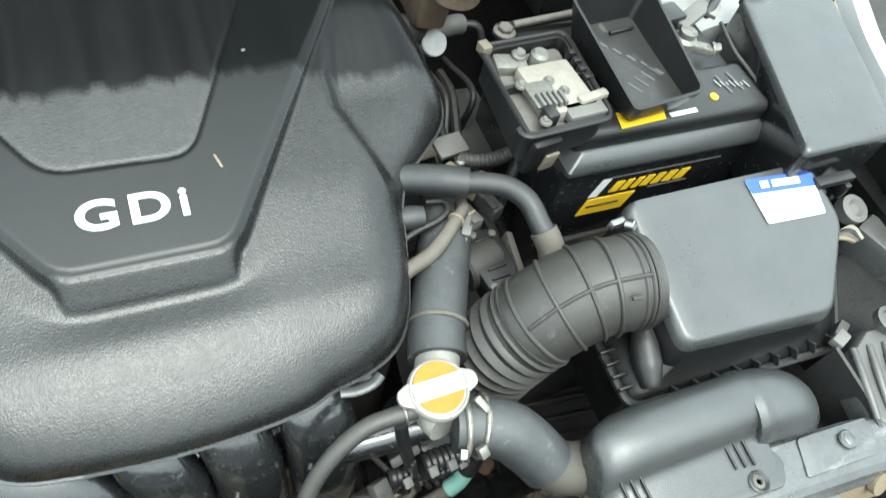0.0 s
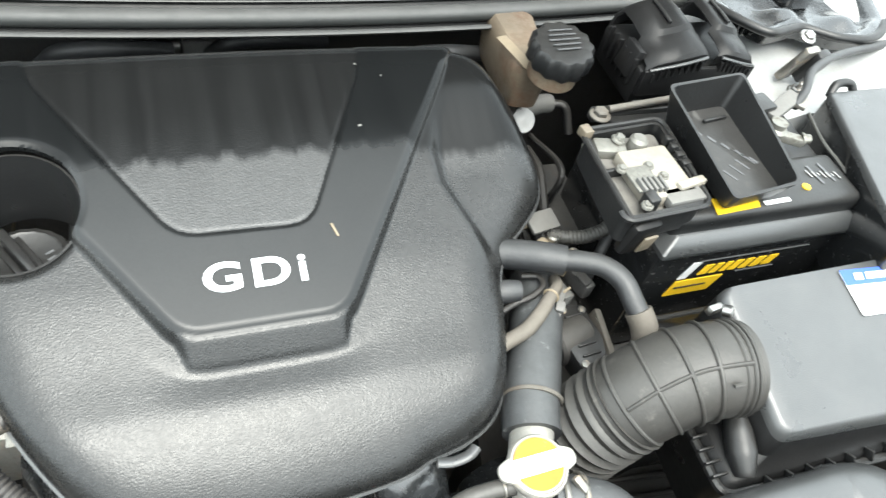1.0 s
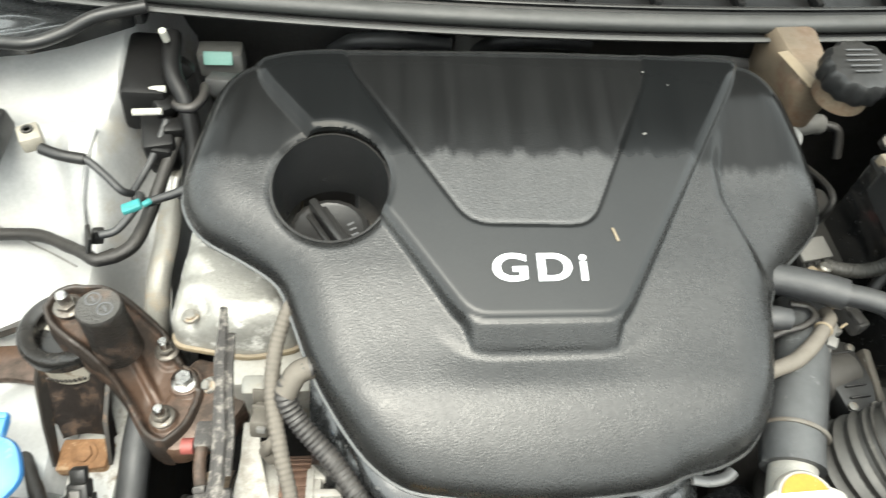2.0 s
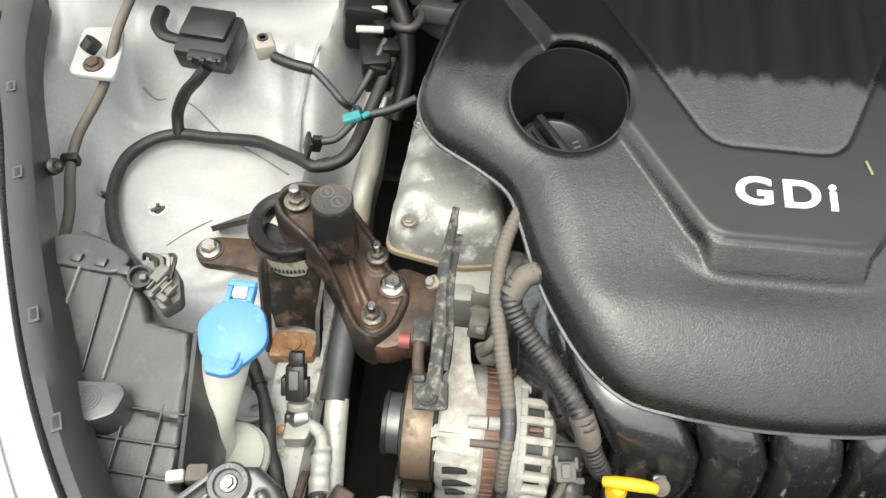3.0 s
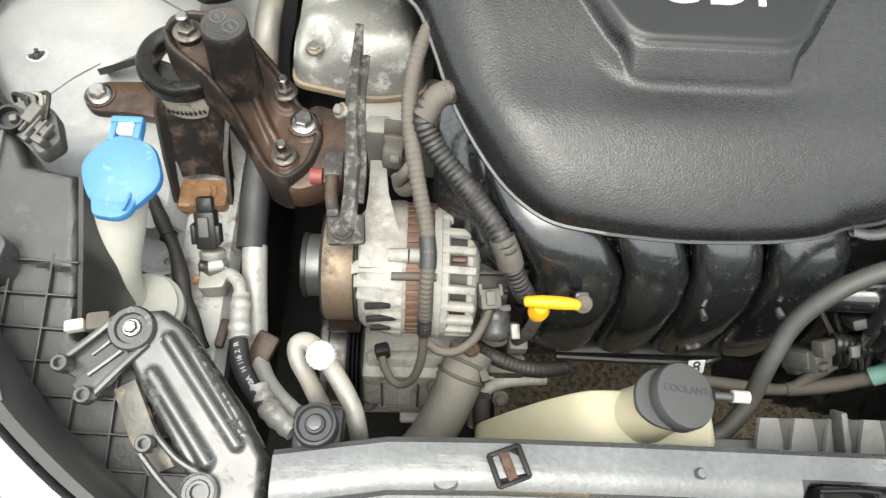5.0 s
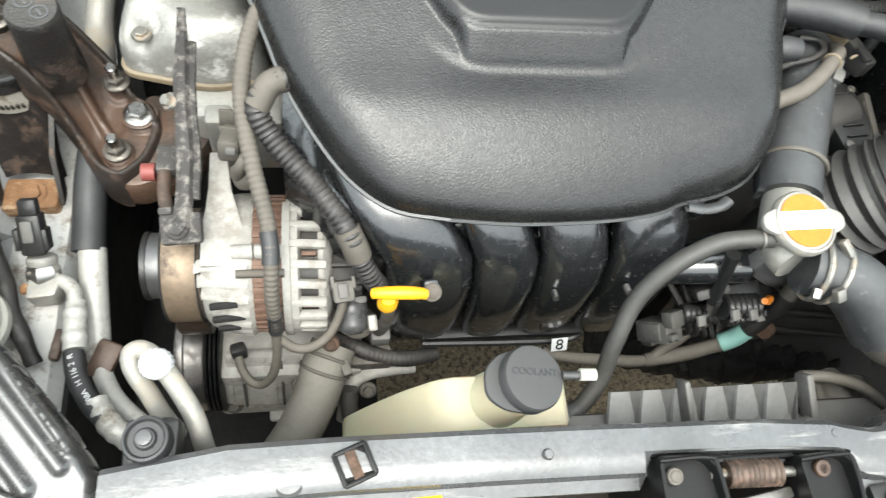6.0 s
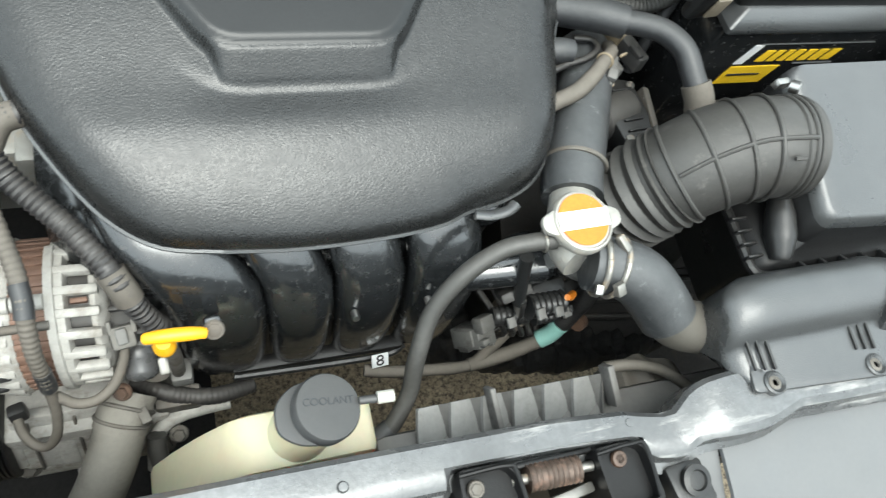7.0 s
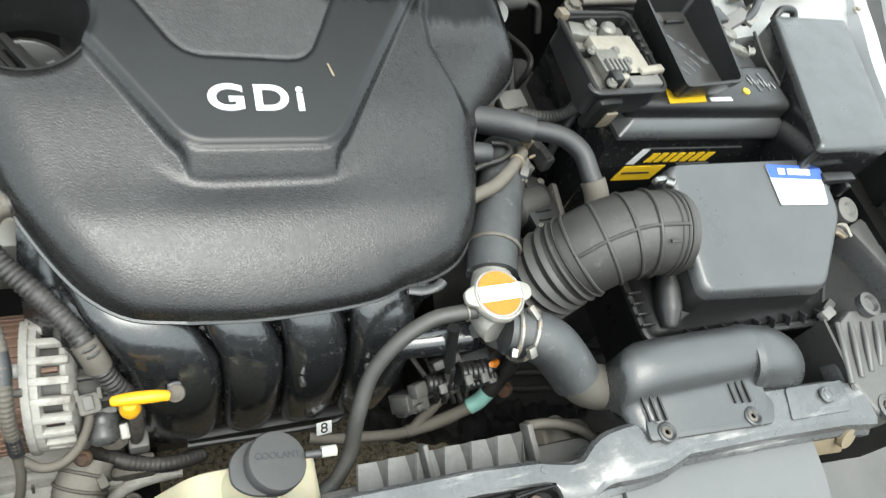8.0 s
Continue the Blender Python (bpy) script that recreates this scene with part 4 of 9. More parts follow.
lo_hose = thing("radiator_outlet_hose", "grey rubber coolant hose bending down to the radiator", "radiator hose", (0.2, 0.09, 0.78))
LOW = [(0.150, 0.116, 0.833), (0.170, 0.110, 0.833), (0.192, 0.100, 0.828), (0.209, 0.086, 0.816), (0.223, 0.071, 0.803)]
part("hose", tube(LOW, [0.0215, 0.0235, 0.0245, 0.0245, 0.024], n=10, seg=26), M_OUTRUBBER, lo_hose)
part("radiator_stub", tube([(0.219, 0.075, 0.807), (0.236, 0.065, 0.797), (0.262, 0.060, 0.790), (0.30, 0.061, 0.782)], 0.0222, n=6, seg=20), M_OUTLET, lo_hose, "grey-brown dusty plastic outlet")
lp = spline(LOW, 10)
for i in (4, 10):
    part("clamp", hoop(lp, i, 0.0240, 0.0024), M_ZINC, lo_hose)
part("clamp_tang", join(box((0.169, 0.118, 0.858), (0.006, 0.014, 0.006), 0.001, (20, 0, 30)), box((0.159, 0.086, 0.848), (0.008, 0.010, 0.006), 0.001, (40, 0, 20))), M_ZINC, lo_hose)
part("clamp_tab", box((0.146, 0.090, 0.842), (0.006, 0.008, 0.005), 0.001, (30, 0, -20)), M_STEEL, lo_hose, "bright clamp tab")
over = thing("overflow_hose", "thin grey rubber overflow hose from the filler neck", "overflow hose", (0.05, 0.1, 0.72))
part("hose", tube([(0.122, 0.133, 0.845), (0.104, 0.134, 0.843), (0.080, 0.133, 0.837), (0.052, 0.123, 0.822), (0.030, 0.107, 0.797), (0.018, 0.082, 0.768), (0.012, 0.060, 0.740), (-0.004, 0.040, 0.722), (-0.02, 0.032, 0.715)], 0.0072, n=10, seg=14), M_RUBBER, over)

part("clamp", hoop(spline([(0.122, 0.133, 0.845), (0.104, 0.134, 0.843)], 6), 3, 0.0078, 0.0011, 16), M_ZINC, over, "spring clamp")
part("end_sleeve", tube([(-0.004, 0.040, 0.722), (-0.02, 0.032, 0.715)], 0.0083, n=3, seg=14), M_HOSE, over)
breather = thing("breather_hose", "grey rubber breather hose from engine cover to intake hose", "breather hose", (0.24, 0.29, 0.84))
part("sleeve", tube([(0.172, 0.338, 0.868), (0.190, 0.330, 0.873), (0.212, 0.318, 0.880), (0.231, 0.309, 0.882)], [0.014, 0.0145, 0.0145, 0.0142], n=6, seg=18), M_HOSE, breather)
part("hose", tube([(0.228, 0.310, 0.882), (0.246, 0.303, 0.885), (0.264, 0.293, 0.886), (0.276, 0.276, 0.884), (0.281, 0.256, 0.876), (0.286, 0.238, 0.866), (0.287, 0.222, 0.850)], 0.0102, n=8, seg=16), M_HOSE, breather)
part("joint", tube([(0.283, 0.249, 0.873), (0.287, 0.236, 0.864), (0.288, 0.222, 0.850)], 0.0128, n=4, seg=16), M_CONDUIT, breather, "dusty joint collar")
stub = thing("coolant_stub", "capped black rubber stub beside the cover", "stub", (0.18, 0.31, 0.85))
part("stub", tube([(0.165, 0.302, 0.856), (0.180, 0.300, 0.858), (0.187, 0.299, 0.858)], [0.011, 0.0115, 0.010], n=5, seg=16), M_HOSE, stub)
thin = thing("vacuum_hose", "dusty beige vacuum hose curling off the engine", "vacuum hose", (0.19, 0.28, 0.83))
part("hose", tube([(0.140, 0.246, 0.842), (0.158, 0.253, 0.850), (0.179, 0.259, 0.856), (0.198, 0.272, 0.859), (0.212, 0.285, 0.859), (0.226, 0.298, 0.857), (0.231, 0.310, 0.850)], [0.0068, 0.0070, 0.0072, 0.0072, 0.0066, 0.006, 0.006], n=8, seg=14), M_CONDUIT, thin)
part("spring_clip", join(hoop(spline([(0.212, 0.285, 0.859), (0.226, 0.298, 0.857)], 4), 1, 0.0068, 0.0012, 16), box((0.228, 0.286, 0.868), (0.012, 0.002, 0.003), 0.0005, (0, 20, 30))), M_TAN, thin)
loop = thing("wire_loop", "thin black wire loop behind the vacuum hose", "wire", (0.2, 0.3, 0.84))
part("wire", tube([(0.160, 0.282, 0.850), (0.180, 0.289, 0.853), (0.200, 0.293, 0.856), (0.213, 0.302, 0.857), (0.212, 0.313, 0.856), (0.198, 0.318, 0.853)], 0.0032, n=8, seg=10), M_TAPE, loop)

# ---- throttle-side clutter between hoses ----
act = thing("throttle_actuator", "dusty black throttle actuator with grey plugs", "actuator", (0.243, 0.262, 0.78))
part("motor", lathe((0.222, 0.262, 0.805), (1, 0.3, 0), [(0, 0), (0.018, 0), (0.021, 0.003), (0.021, 0.038), (0.018, 0.042), (0, 0.042)], 24), M_DARK, act)
part("gear_case", prism(rounded([(0.236, 0.224), (0.262, 0.222), (0.272, 0.255), (0.266, 0.296), (0.240, 0.300), (0.230, 0.262)], 0.008), 0.792, 0.820, 0.003), M_SATIN, act)
for x, y in ((0.240, 0.231), (0.262, 0.231), (0.262, 0.289), (0.242, 0.292)):
    part("case_screw", lathe((x, y, 0.819), (0, 0, 1), [(0.004, 0), (0.004, 0.003), (0, 0.0035)], 12), M_ZINC, act)
for k in range(5):
    part("case_rib", box((0.251, 0.240 + 0.011 * k, 0.821), (0.020, 0.002, 0.004), 0.0006, (0, 0, 6)), M_SATIN, act)
part("socket", box((0.246, 0.312, 0.818), (0.020, 0.026, 0.018), 0.003, (0, 0, 20)), M_GREYPL, act)
part("socket_tab", box((0.246, 0.306, 0.8285), (0.008, 0.014, 0.005), 0.001, (0, 0, 20)), M_GREYPL, act)
for k in range(4):
    part("wire", tube([(0.243 + 0.003 * k, 0.322, 0.820), (0.240 + 0.006 * k, 0.340, 0.828 - 0.002 * k), (0.250 + 0.007 * k, 0.360, 0.820), (0.262 + 0.006 * k, 0.385, 0.80)], 0.0024, n=6, seg=6), (M_TAPE, M_TAPE, M_CONDUIT, M_TAPE)[k], act)
part("bracket", box((0.276, 0.262, 0.800), (0.008, 0.060, 0.030), 0.002, (0, 14, -8)), M_GRIMY, act)
part("bracket_bolt", hex_bolt((0.282, 0.280, 0.806), (0.8, -0.2, 0.5), 0.006, 0.005), M_ZINC, act)
part("hose_stub", tube([(0.270, 0.235, 0.79), (0.284, 0.222, 0.80), (0.290, 0.206, 0.80)], 0.008, n=5, seg=12), M_HOSE, act)
for nm, c, s, r, mt, lb in (
                            ("sensor_connector", (0.224, 0.290, 0.838), (0.018, 0.035, 0.022), (10, 0, -30), M_GREYPL, "small grey sensor connector"),
                            ("wiring_plug", (0.262, 0.322, 0.835), (0.014, 0.05, 0.02), (0, 0, 18), M_DARK, "black wiring plug on a lead"),
                            ("wiring_plug", (0.248, 0.345, 0.838), (0.012, 0.045, 0.018), (0, 0, 24), M_TAN, "tan wiring plug on a lead")):
    t_ = thing(nm, lb, nm.split("_")[-1], (c[0], c[1], c[2] - s[2] / 2))
    part("housing", box(c, s, 0.004, r), mt, t_)
    part("latch", box((c[0], c[1] - s[1] * 0.3, c[2] + s[2] * 0.55), (s[0] * 0.5, s[1] * 0.3, s[2] * 0.25), 0.001, r), mt, t_)
    part("cap_end", lathe((c[0] + s[0] * 0.3, c[1] + s[1] * 0.35, c[2] + s[2] * 0.4), (0, 0, 1), [(0.006, 0), (0.006, 0.006), (0.004, 0.008), (0, 0.008)], 14), M_ZINC, t_)

# ---- battery and its fuse box ----
M_PRINTGREY = material("faded_lid_print", (0.30, 0.30, 0.29), 0.5, vary=0.2, bump=0.0)
bat = thing("car_battery", "black car battery with a yellow and white front label", "battery", (0.4435, 0.378, 0.72))
part("case", box((0.4435, 0.380, 0.805), (0.238, 0.174, 0.172), 0.004), M_GLOSS, bat)
part("lip", loft([ring_of([(0.3215, 0.2875), (0.5655, 0.2875), (0.5655, 0.467), (0.3215, 0.467)], z, g, 0.004) for z, g in ((0.886, -0.004), (0.889, 0.0), (0.8945, 0.0), (0.9085, -0.016), (0.9095, -0.022))]), M_BOX, bat, "sloping grey-black ledge")
part("lid", join(box((0.4435, 0.334, 0.915), (0.228, 0.066, 0.030), 0.009, (0, 0, 0), 4), box((0.4435, 0.408, 0.909), (0.224, 0.10, 0.022), 0.005)), M_SATIN, bat)
for k in range(2):
    part("lid_print", box((0.515 + 0.016 * k, 0.336 + 0.002 * k, 0.9305), (0.003, 0.026, 0.0006), 0, (0, 0, 10)), M_GREYINK, bat)
for k in range(7):
    part("print_bar", box((0.508 + 0.0055 * k, 0.338 - 0.001 * k, 0.9308), (0.0016, 0.010 - 0.003 * (k % 3), 0.0006), 0, (0, 0, 14)), M_PRINTGREY, bat)
part("lid_sticker", prism([(0.372, 0.302), (0.424, 0.305), (0.428, 0.318), (0.376, 0.322)], 0.9303, 0.9308, 0), M_LABEL_YELLOW, bat, "yellow sticker")
part("lid_sticker", box((0.447, 0.309, 0.9305), (0.032, 0.005, 0.0008), 0, (0, 0, 2)), M_WHITE, bat)
part("lid_mark", lathe((0.493, 0.322, 0.930), (0, 0, 1), [(0.0045, 0), (0.0045, 0.0012), (0, 0.0012)], 18), M_LABEL_YELLOW, bat)


def face_panel(pts, y, mat, label, parent, thick=0.0008):
    m = Matrix(((1, 0, 0, 0), (0, 0, -1, y), (0, 1, 0, 0), (0, 0, 0, 1)))
    return part("front_label", prism(pts, 0, thick, 0, m), mat, parent, label)


face_panel([(0.362, 0.813), (0.418, 0.813), (0.426, 0.838), (0.367, 0.838)], 0.2928, M_LABEL_YELLOW, "yellow label panel", bat)
face_panel([(0.369, 0.826), (0.408, 0.826), (0.4085, 0.828), (0.3695, 0.828)], 0.2918, M_INK, "", bat)
face_panel([(0.366, 0.842), (0.376, 0.842), (0.384, 0.868), (0.374, 0.868)], 0.2928, M_WHITE, "white slanted label bar", bat)
for k, (x0, w) in enumerate(((0.389, 0.010), (0.403, 0.008), (0.416, 0.007), (0.427, 0.009), (0.441, 0.009), (0.455, 0.010), (0.470, 0.011))):
    face_panel([(x0, 0.845), (x0 + w, 0.845), (x0 + w + 0.005, 0.860), (x0 + 0.005, 0.860)], 0.2928, M_LABEL_YELLOW, "yellow slanted print", bat)
face_panel([(0.380, 0.8685), (0.52, 0.8685), (0.52, 0.8695), (0.38, 0.8695)], 0.2928, M_GREYINK, "", bat)
face_panel([(0.440, 0.8395), (0.49, 0.8395), (0.49, 0.841), (0.44, 0.841)], 0.2928, M_GREYINK, "", bat)
part("side_catch", lathe((0.560, 0.292, 0.876), (0, -1, 0.2), [(0.004, 0), (0.003, 0.006), (0, 0.007)], 8), M_WHITE, bat)

M_FUSEGREY = material("dusty_fuse_floor", (0.11, 0.108, 0.10), 0.6, vary=0.2, dust=DUST, dust_amount=0.3, spots=(0.03, 0.03, 0.03), spot_amount=0.3, spot_scale=50)
M_LINK = material("dull_tin_link", (0.24, 0.235, 0.21), 0.5, metal=0.5, vary=0.2, spots=(0.10, 0.09, 0.07), spot_amount=0.3, spot_scale=80)
M_STUBTAN = material("dusty_tan_socket", (0.15, 0.125, 0.09), 0.6, vary=0.2, dust=DUST, dust_amount=0.2)
fuse = thing("battery_fuse_box", "open black fuse box clamped on the battery terminal", "fuse box", (0.31, 0.35, 0.90))


def open_box(outline, z0, z1, wall, bevel=0.002):
    """A tray: an outline with walls and a floor."""
    bm = bmesh.new()
    c = Vector((sum(p[0] for p in outline) / len(outline), sum(p[1] for p in outline) / len(outline)))
    inn = [tuple(Vector(p) + (c - Vector(p)).normalized() * wall) for p in outline]
    loops = [[(x, y, z0) for x, y in outline], [(x, y, z1) for x, y in outline], [(x, y, z1) for x, y in inn], [(x, y, z0 + wall * 0.6) for x, y in inn]]
    return loft(loops)


part("tub", open_box(rounded([(0.262, 0.296), (0.350, 0.303), (0.358, 0.412), (0.270, 0.404)], 0.010), 0.918, 0.950, 0.004), M_SATIN, fuse)
part("floor_plate", prism(rounded([(0.268, 0.302), (0.345, 0.308), (0.352, 0.406), (0.275, 0.398)], 0.008), 0.930, 0.940, 0.001), M_FUSEGREY, fuse, "dusty grey floor plate")
part("rim", tube([(x, y, 0.9505) for x, y in rounded([(0.259, 0.293), (0.353, 0.300), (0.361, 0.415), (0.267, 0.407)], 0.012)] + [(0.2655, 0.2945, 0.9505)], 0.0028, n=1, seg=8, smooth=False), M_SATIN, fuse)
part("front_foot", box((0.286, 0.298, 0.922), (0.032, 0.014, 0.044), 0.006, (8, 0, 8)), M_BLACK, fuse)
part("front_foot", box((0.293, 0.2905, 0.918), (0.015, 0.003, 0.022), 0.001, (8, 0, 8)), M_STUBTAN, fuse, "dusty tan connector face")
part("divider", box((0.312, 0.358, 0.938), (0.085, 0.004, 0.022), 0.001, (0, 0, 4)), M_SATIN, fuse)
part("fuse_carrier", box((0.318, 0.345, 0.945), (0.055, 0.062, 0.016), 0.003, (0, 0, 4)), M_BEIGE, fuse, "beige fuse carrier")
part("fuse_arm", box((0.343, 0.325, 0.953), (0.032, 0.009, 0.008), 0.002, (0, 0, 10)), M_BEIGE, fuse)
part("fuse_cover", box((0.331, 0.315, 0.948), (0.040, 0.018, 0.010), 0.002, (0, 0, 4)), M_GREYPL, fuse, "grey fuse cover")
part("bus_bar", box((0.298, 0.337, 0.953), (0.026, 0.030, 0.003), 0.0008, (0, 0, 4)), M_LINK, fuse, "tinned bus bar")
for k in range(5):
    part("fuse_link", box((0.290 + 0.0055 * k, 0.327, 0.956), (0.003, 0.016, 0.006), 0.0006, (0, 0, 4)), M_GREYPL, fuse)
for x, y in ((0.284, 0.352), (0.312, 0.352), (0.321, 0.338), (0.287, 0.307)):
    part("nut", hex_bolt((x, y, 0.951), (0, 0, 1), 0.004, 0.005), M_LINK, fuse)
part("relay", box((0.293, 0.312, 0.951), (0.012, 0.014, 0.016), 0.002, (0, 0, 6)), M_SATIN, fuse)
part("terminal_clamp", box((0.290, 0.386, 0.944), (0.032, 0.020, 0.012), 0.003, (0, 0, -10)), M_LINK, fuse, "dull battery clamp")
part("terminal_post", lathe((0.318, 0.384, 0.935), (0, 0, 1), [(0.010, 0), (0.009, 0.02), (0.006, 0.023), (0, 0.023)], 20), M_LINK, fuse)
part("terminal_bolt", hex_bolt((0.299, 0.390, 0.950), (0.3, 0, 1), 0.005, 0.007), M_LINK, fuse)
part("post_cap", box((0.269, 0.402, 0.953), (0.010, 0.012, 0.010), 0.001, (0, 0, 10)), M_STUBTAN, fuse, "yellowed cap")
for k in range(4):
    part("hinge", box((0.354, 0.352 + 0.011 * k, 0.949), (0.010, 0.007, 0.010), 0.0015), M_SATIN, fuse)

M_COVERFLOOR = material("scuffed_cover_inside", (0.018, 0.018, 0.018), 0.32, vary=0.25, bump=0.2, dust=(0.20, 0.19, 0.175), dust_amount=0.16, spots=(0.07, 0.068, 0.064), spot_amount=0.2, spot_scale=70)
tray_cap = thing("fuse_box_cover", "black plastic fuse box cover lying upside down", "cover", (0.41, 0.36, 0.93))
fl = [(0.376, 0.304), (0.444, 0.312), (0.450, 0.432), (0.376, 0.424)]
part("floor", prism(rounded(fl, 0.006), 0.9355, 0.946, 0.0008), M_COVERFLOOR, tray_cap, "dusty scuffed inside of the cover")
for k in range(5):
    part("floor_mark", box((0.396 + 0.010 * k, 0.395 - 0.011 * k, 0.9462), (0.003, 0.010, 0.0006), 0, (0, 0, 30)), M_GREYINK, tray_cap)
part("side_wall", loft([[(x, y, 0.936) for x, y in rounded(fl, 0.008)], [(x, y, 0.966 + 0.10 * (y - 0.30)) for x, y in rounded([(0.364, 0.291), (0.447, 0.300), (0.463, 0.442), (0.365, 0.431)], 0.008)],
                    [(x, y, 0.966 + 0.10 * (y - 0.30)) for x, y in rounded([(0.367, 0.294), (0.444, 0.303), (0.460, 0.439), (0.368, 0.428)], 0.008)], [(x, y, 0.938) for x, y in rounded([(0.379, 0.307), (0.441, 0.315), (0.447, 0.429), (0.379, 0.421)], 0.008)]], closed=False), M_SATIN, tray_cap)
part("post_ring", box((0.425, 0.41, 0.948), (0.03, 0.004, 0.004), 0.001, (0, 0, 8)), M_SATIN, tray_cap)
for k in range(4):
    part("moulded_mark", box((0.398 + 0.011 * k, 0.335 + 0.006 * k, 0.9462), (0.0022, 0.016, 0.0006), 0, (0, 0, 30)), M_GREYINK, tray_cap)

neg = thing("negative_terminal_clamp", "bright battery clamp with black cable lug", "battery clamp", (0.515, 0.41, 0.92))
part("clamp", lathe((0.505, 0.400, 0.921), (0, 0, 1), [(0.013, 0), (0.013, 0.016), (0.009, 0.019), (0.009, 0.025), (0, 0.025)], 22), M_LINK, neg)
part("jaw", box((0.520, 0.387, 0.932), (0.026, 0.011, 0.010), 0.002, (0, 0, -30)), M_LINK, neg)
part("jaw_bolt", hex_bolt((0.530, 0.383, 0.934), (0.8, -0.3, 0.3), 0.005, 0.009), M_LINK, neg)
part("lug", box((0.530, 0.428, 0.942), (0.055, 0.018, 0.008), 0.002, (0, -6, 25)), M_GREYPL, neg)
part("sensor", box((0.497, 0.430, 0.940), (0.034, 0.026, 0.018), 0.003, (0, 0, 10)), M_SATIN, neg)
ncab = thing("ground_cable", "black battery ground cable running to the wing", "cable", (0.65, 0.49, 0.90))
part("cable", tube([(0.545, 0.425, 0.942), (0.566, 0.440, 0.950), (0.592, 0.466, 0.953), (0.630, 0.486, 0.952), (0.672, 0.502, 0.948), (0.73, 0.522, 0.938), (0.80, 0.545, 0.925)], [0.005, 0.005, 0.005, 0.005, 0.005, 0.006, 0.006], n=8, seg=14), M_HOSE, ncab)
part("lug", box((0.556, 0.430, 0.944), (0.026, 0.015, 0.005), 0.001, (0, 0, 40)), M_ZINC, ncab)
wire = thing("thin_wire", "thin black wire along the battery side", "wire", (0.57, 0.32, 0.86))
part("wire", tube([(0.573, 0.424, 0.93), (0.566, 0.385, 0.926), (0.569, 0.356, 0.922), (0.573, 0.322, 0.915), (0.578, 0.290, 0.90), (0.590, 0.262, 0.88)], 0.0022, n=8, seg=8), M_RUBBER, wire)
hold = thing("battery_hold_down", "black battery hold-down bar with zinc rod", "hold-down", (0.36, 0.45, 0.88))
part("bar", box((0.40, 0.462, 0.918), (0.17, 0.012, 0.014), 0.003), M_SATIN, hold)
part("rod", tube([(0.330, 0.456, 0.929), (0.40, 0.462, 0.931), (0.46, 0.470, 0.931)], 0.004, seg=10), M_GRIMY, hold)
part("nut", hex_bolt((0.322, 0.455, 0.922), (0, 0, 1), 0.008, 0.008), M_GRIMY, hold)
lead = thing("battery_lead", "grey corrugated lead dropping from the fuse box", "lead", (0.29, 0.35, 0.8))
part("lead", tube([(0.252, 0.366, 0.846), (0.27, 0.358, 0.849), (0.29, 0.355, 0.852), (0.312, 0.358, 0.862), (0.33, 0.37, 0.89)], 0.0068, n=8, seg=12, ribs=0.0008, pitch=0.004), M_RUBBER, lead)
part("lead", tube([(0.300, 0.338, 0.78), (0.308, 0.348, 0.82), (0.322, 0.362, 0.85), (0.335, 0.37, 0.89)], 0.006, n=8, seg=12), M_HOSE, lead)
part("bracket", box((0.250, 0.385, 0.846), (0.034, 0.024, 0.006), 0.002, (10, 0, 10)), M_GREYPL, lead, "small grey bracket")

# ---- control unit box ----
ecu = thing("control_unit_box", "smooth dark grey control unit box beside the battery", "control unit", (0.61, 0.33, 0.84))
ET = [(0.528, 0.226), (0.655, 0.230), (0.738, 0.445), (0.605, 0.442)]
part("body", loft([ring_of(ET, lambda y: 0.945, -0.02, 0.010), ring_of(ET, lambda y: 0.945, -0.004, 0.010), ring_of(ET, lambda y: 0.942, 0.0, 0.010), ring_of(ET, lambda y: 0.937, 0.001, 0.010)]), M_BOX, ecu, smooth=50)
# Sides of the same box in black, for shade below the lit top
part("lower_case", loft([ring_of(ET, lambda y: 0.938, -0.001, 0.010), ring_of(ET, lambda y: 0.934, 0.0005, 0.010), ring_of(ET, lambda y: 0.90, 0.001, 0.010), ring_of(ET, lambda y: 0.84, 0.0, 0.010)]), M_GLOSS, ecu, "box sides, blackened for shade", smooth=50)
part("foot", box((0.585, 0.215, 0.905), (0.05, 0.012, 0.008), 0.002), M_SATIN, ecu)
part("foot", box((0.57, 0.212, 0.89), (0.008, 0.014, 0.02), 0.002), M_SATIN, ecu)
part("foot", box((0.605, 0.212, 0.89), (0.008, 0.014, 0.02), 0.002), M_SATIN, ecu)
part("lug", tube([(0.615, 0.444, 0.935), (0.625, 0.452, 0.945), (0.645, 0.452, 0.945), (0.652, 0.444, 0.935)], 0.005, seg=10), M_SATIN, ecu)
solid("control_unit_mount", box((0.62, 0.32, 0.76), (0.10, 0.18, 0.16), 0.01), M_DARK, "black mount under the control unit", "mount")

# ---- behind the battery: relay box, brake reservoir ----
relay = thing("engine_relay_box", "black two-part relay box with ribbed edges", "relay box", (0.45, 0.53, 0.88))
RB = pose(0.4715, 0.552, 0.916, 0, 0, 0)


def relay_box(c, size, bevel, turn=(0, 0, 0), seg=2):
    """A bevelled block in the relay box's own axes."""
    bm = box(c, size, bevel, turn, seg)
    bmesh.ops.transform(bm, matrix=RB, verts=bm.verts)
    return bm


def crown(x):
    """The rise of both lids towards the middle of the box."""
    return 0.017 * (1 - (x / 0.076) ** 2)


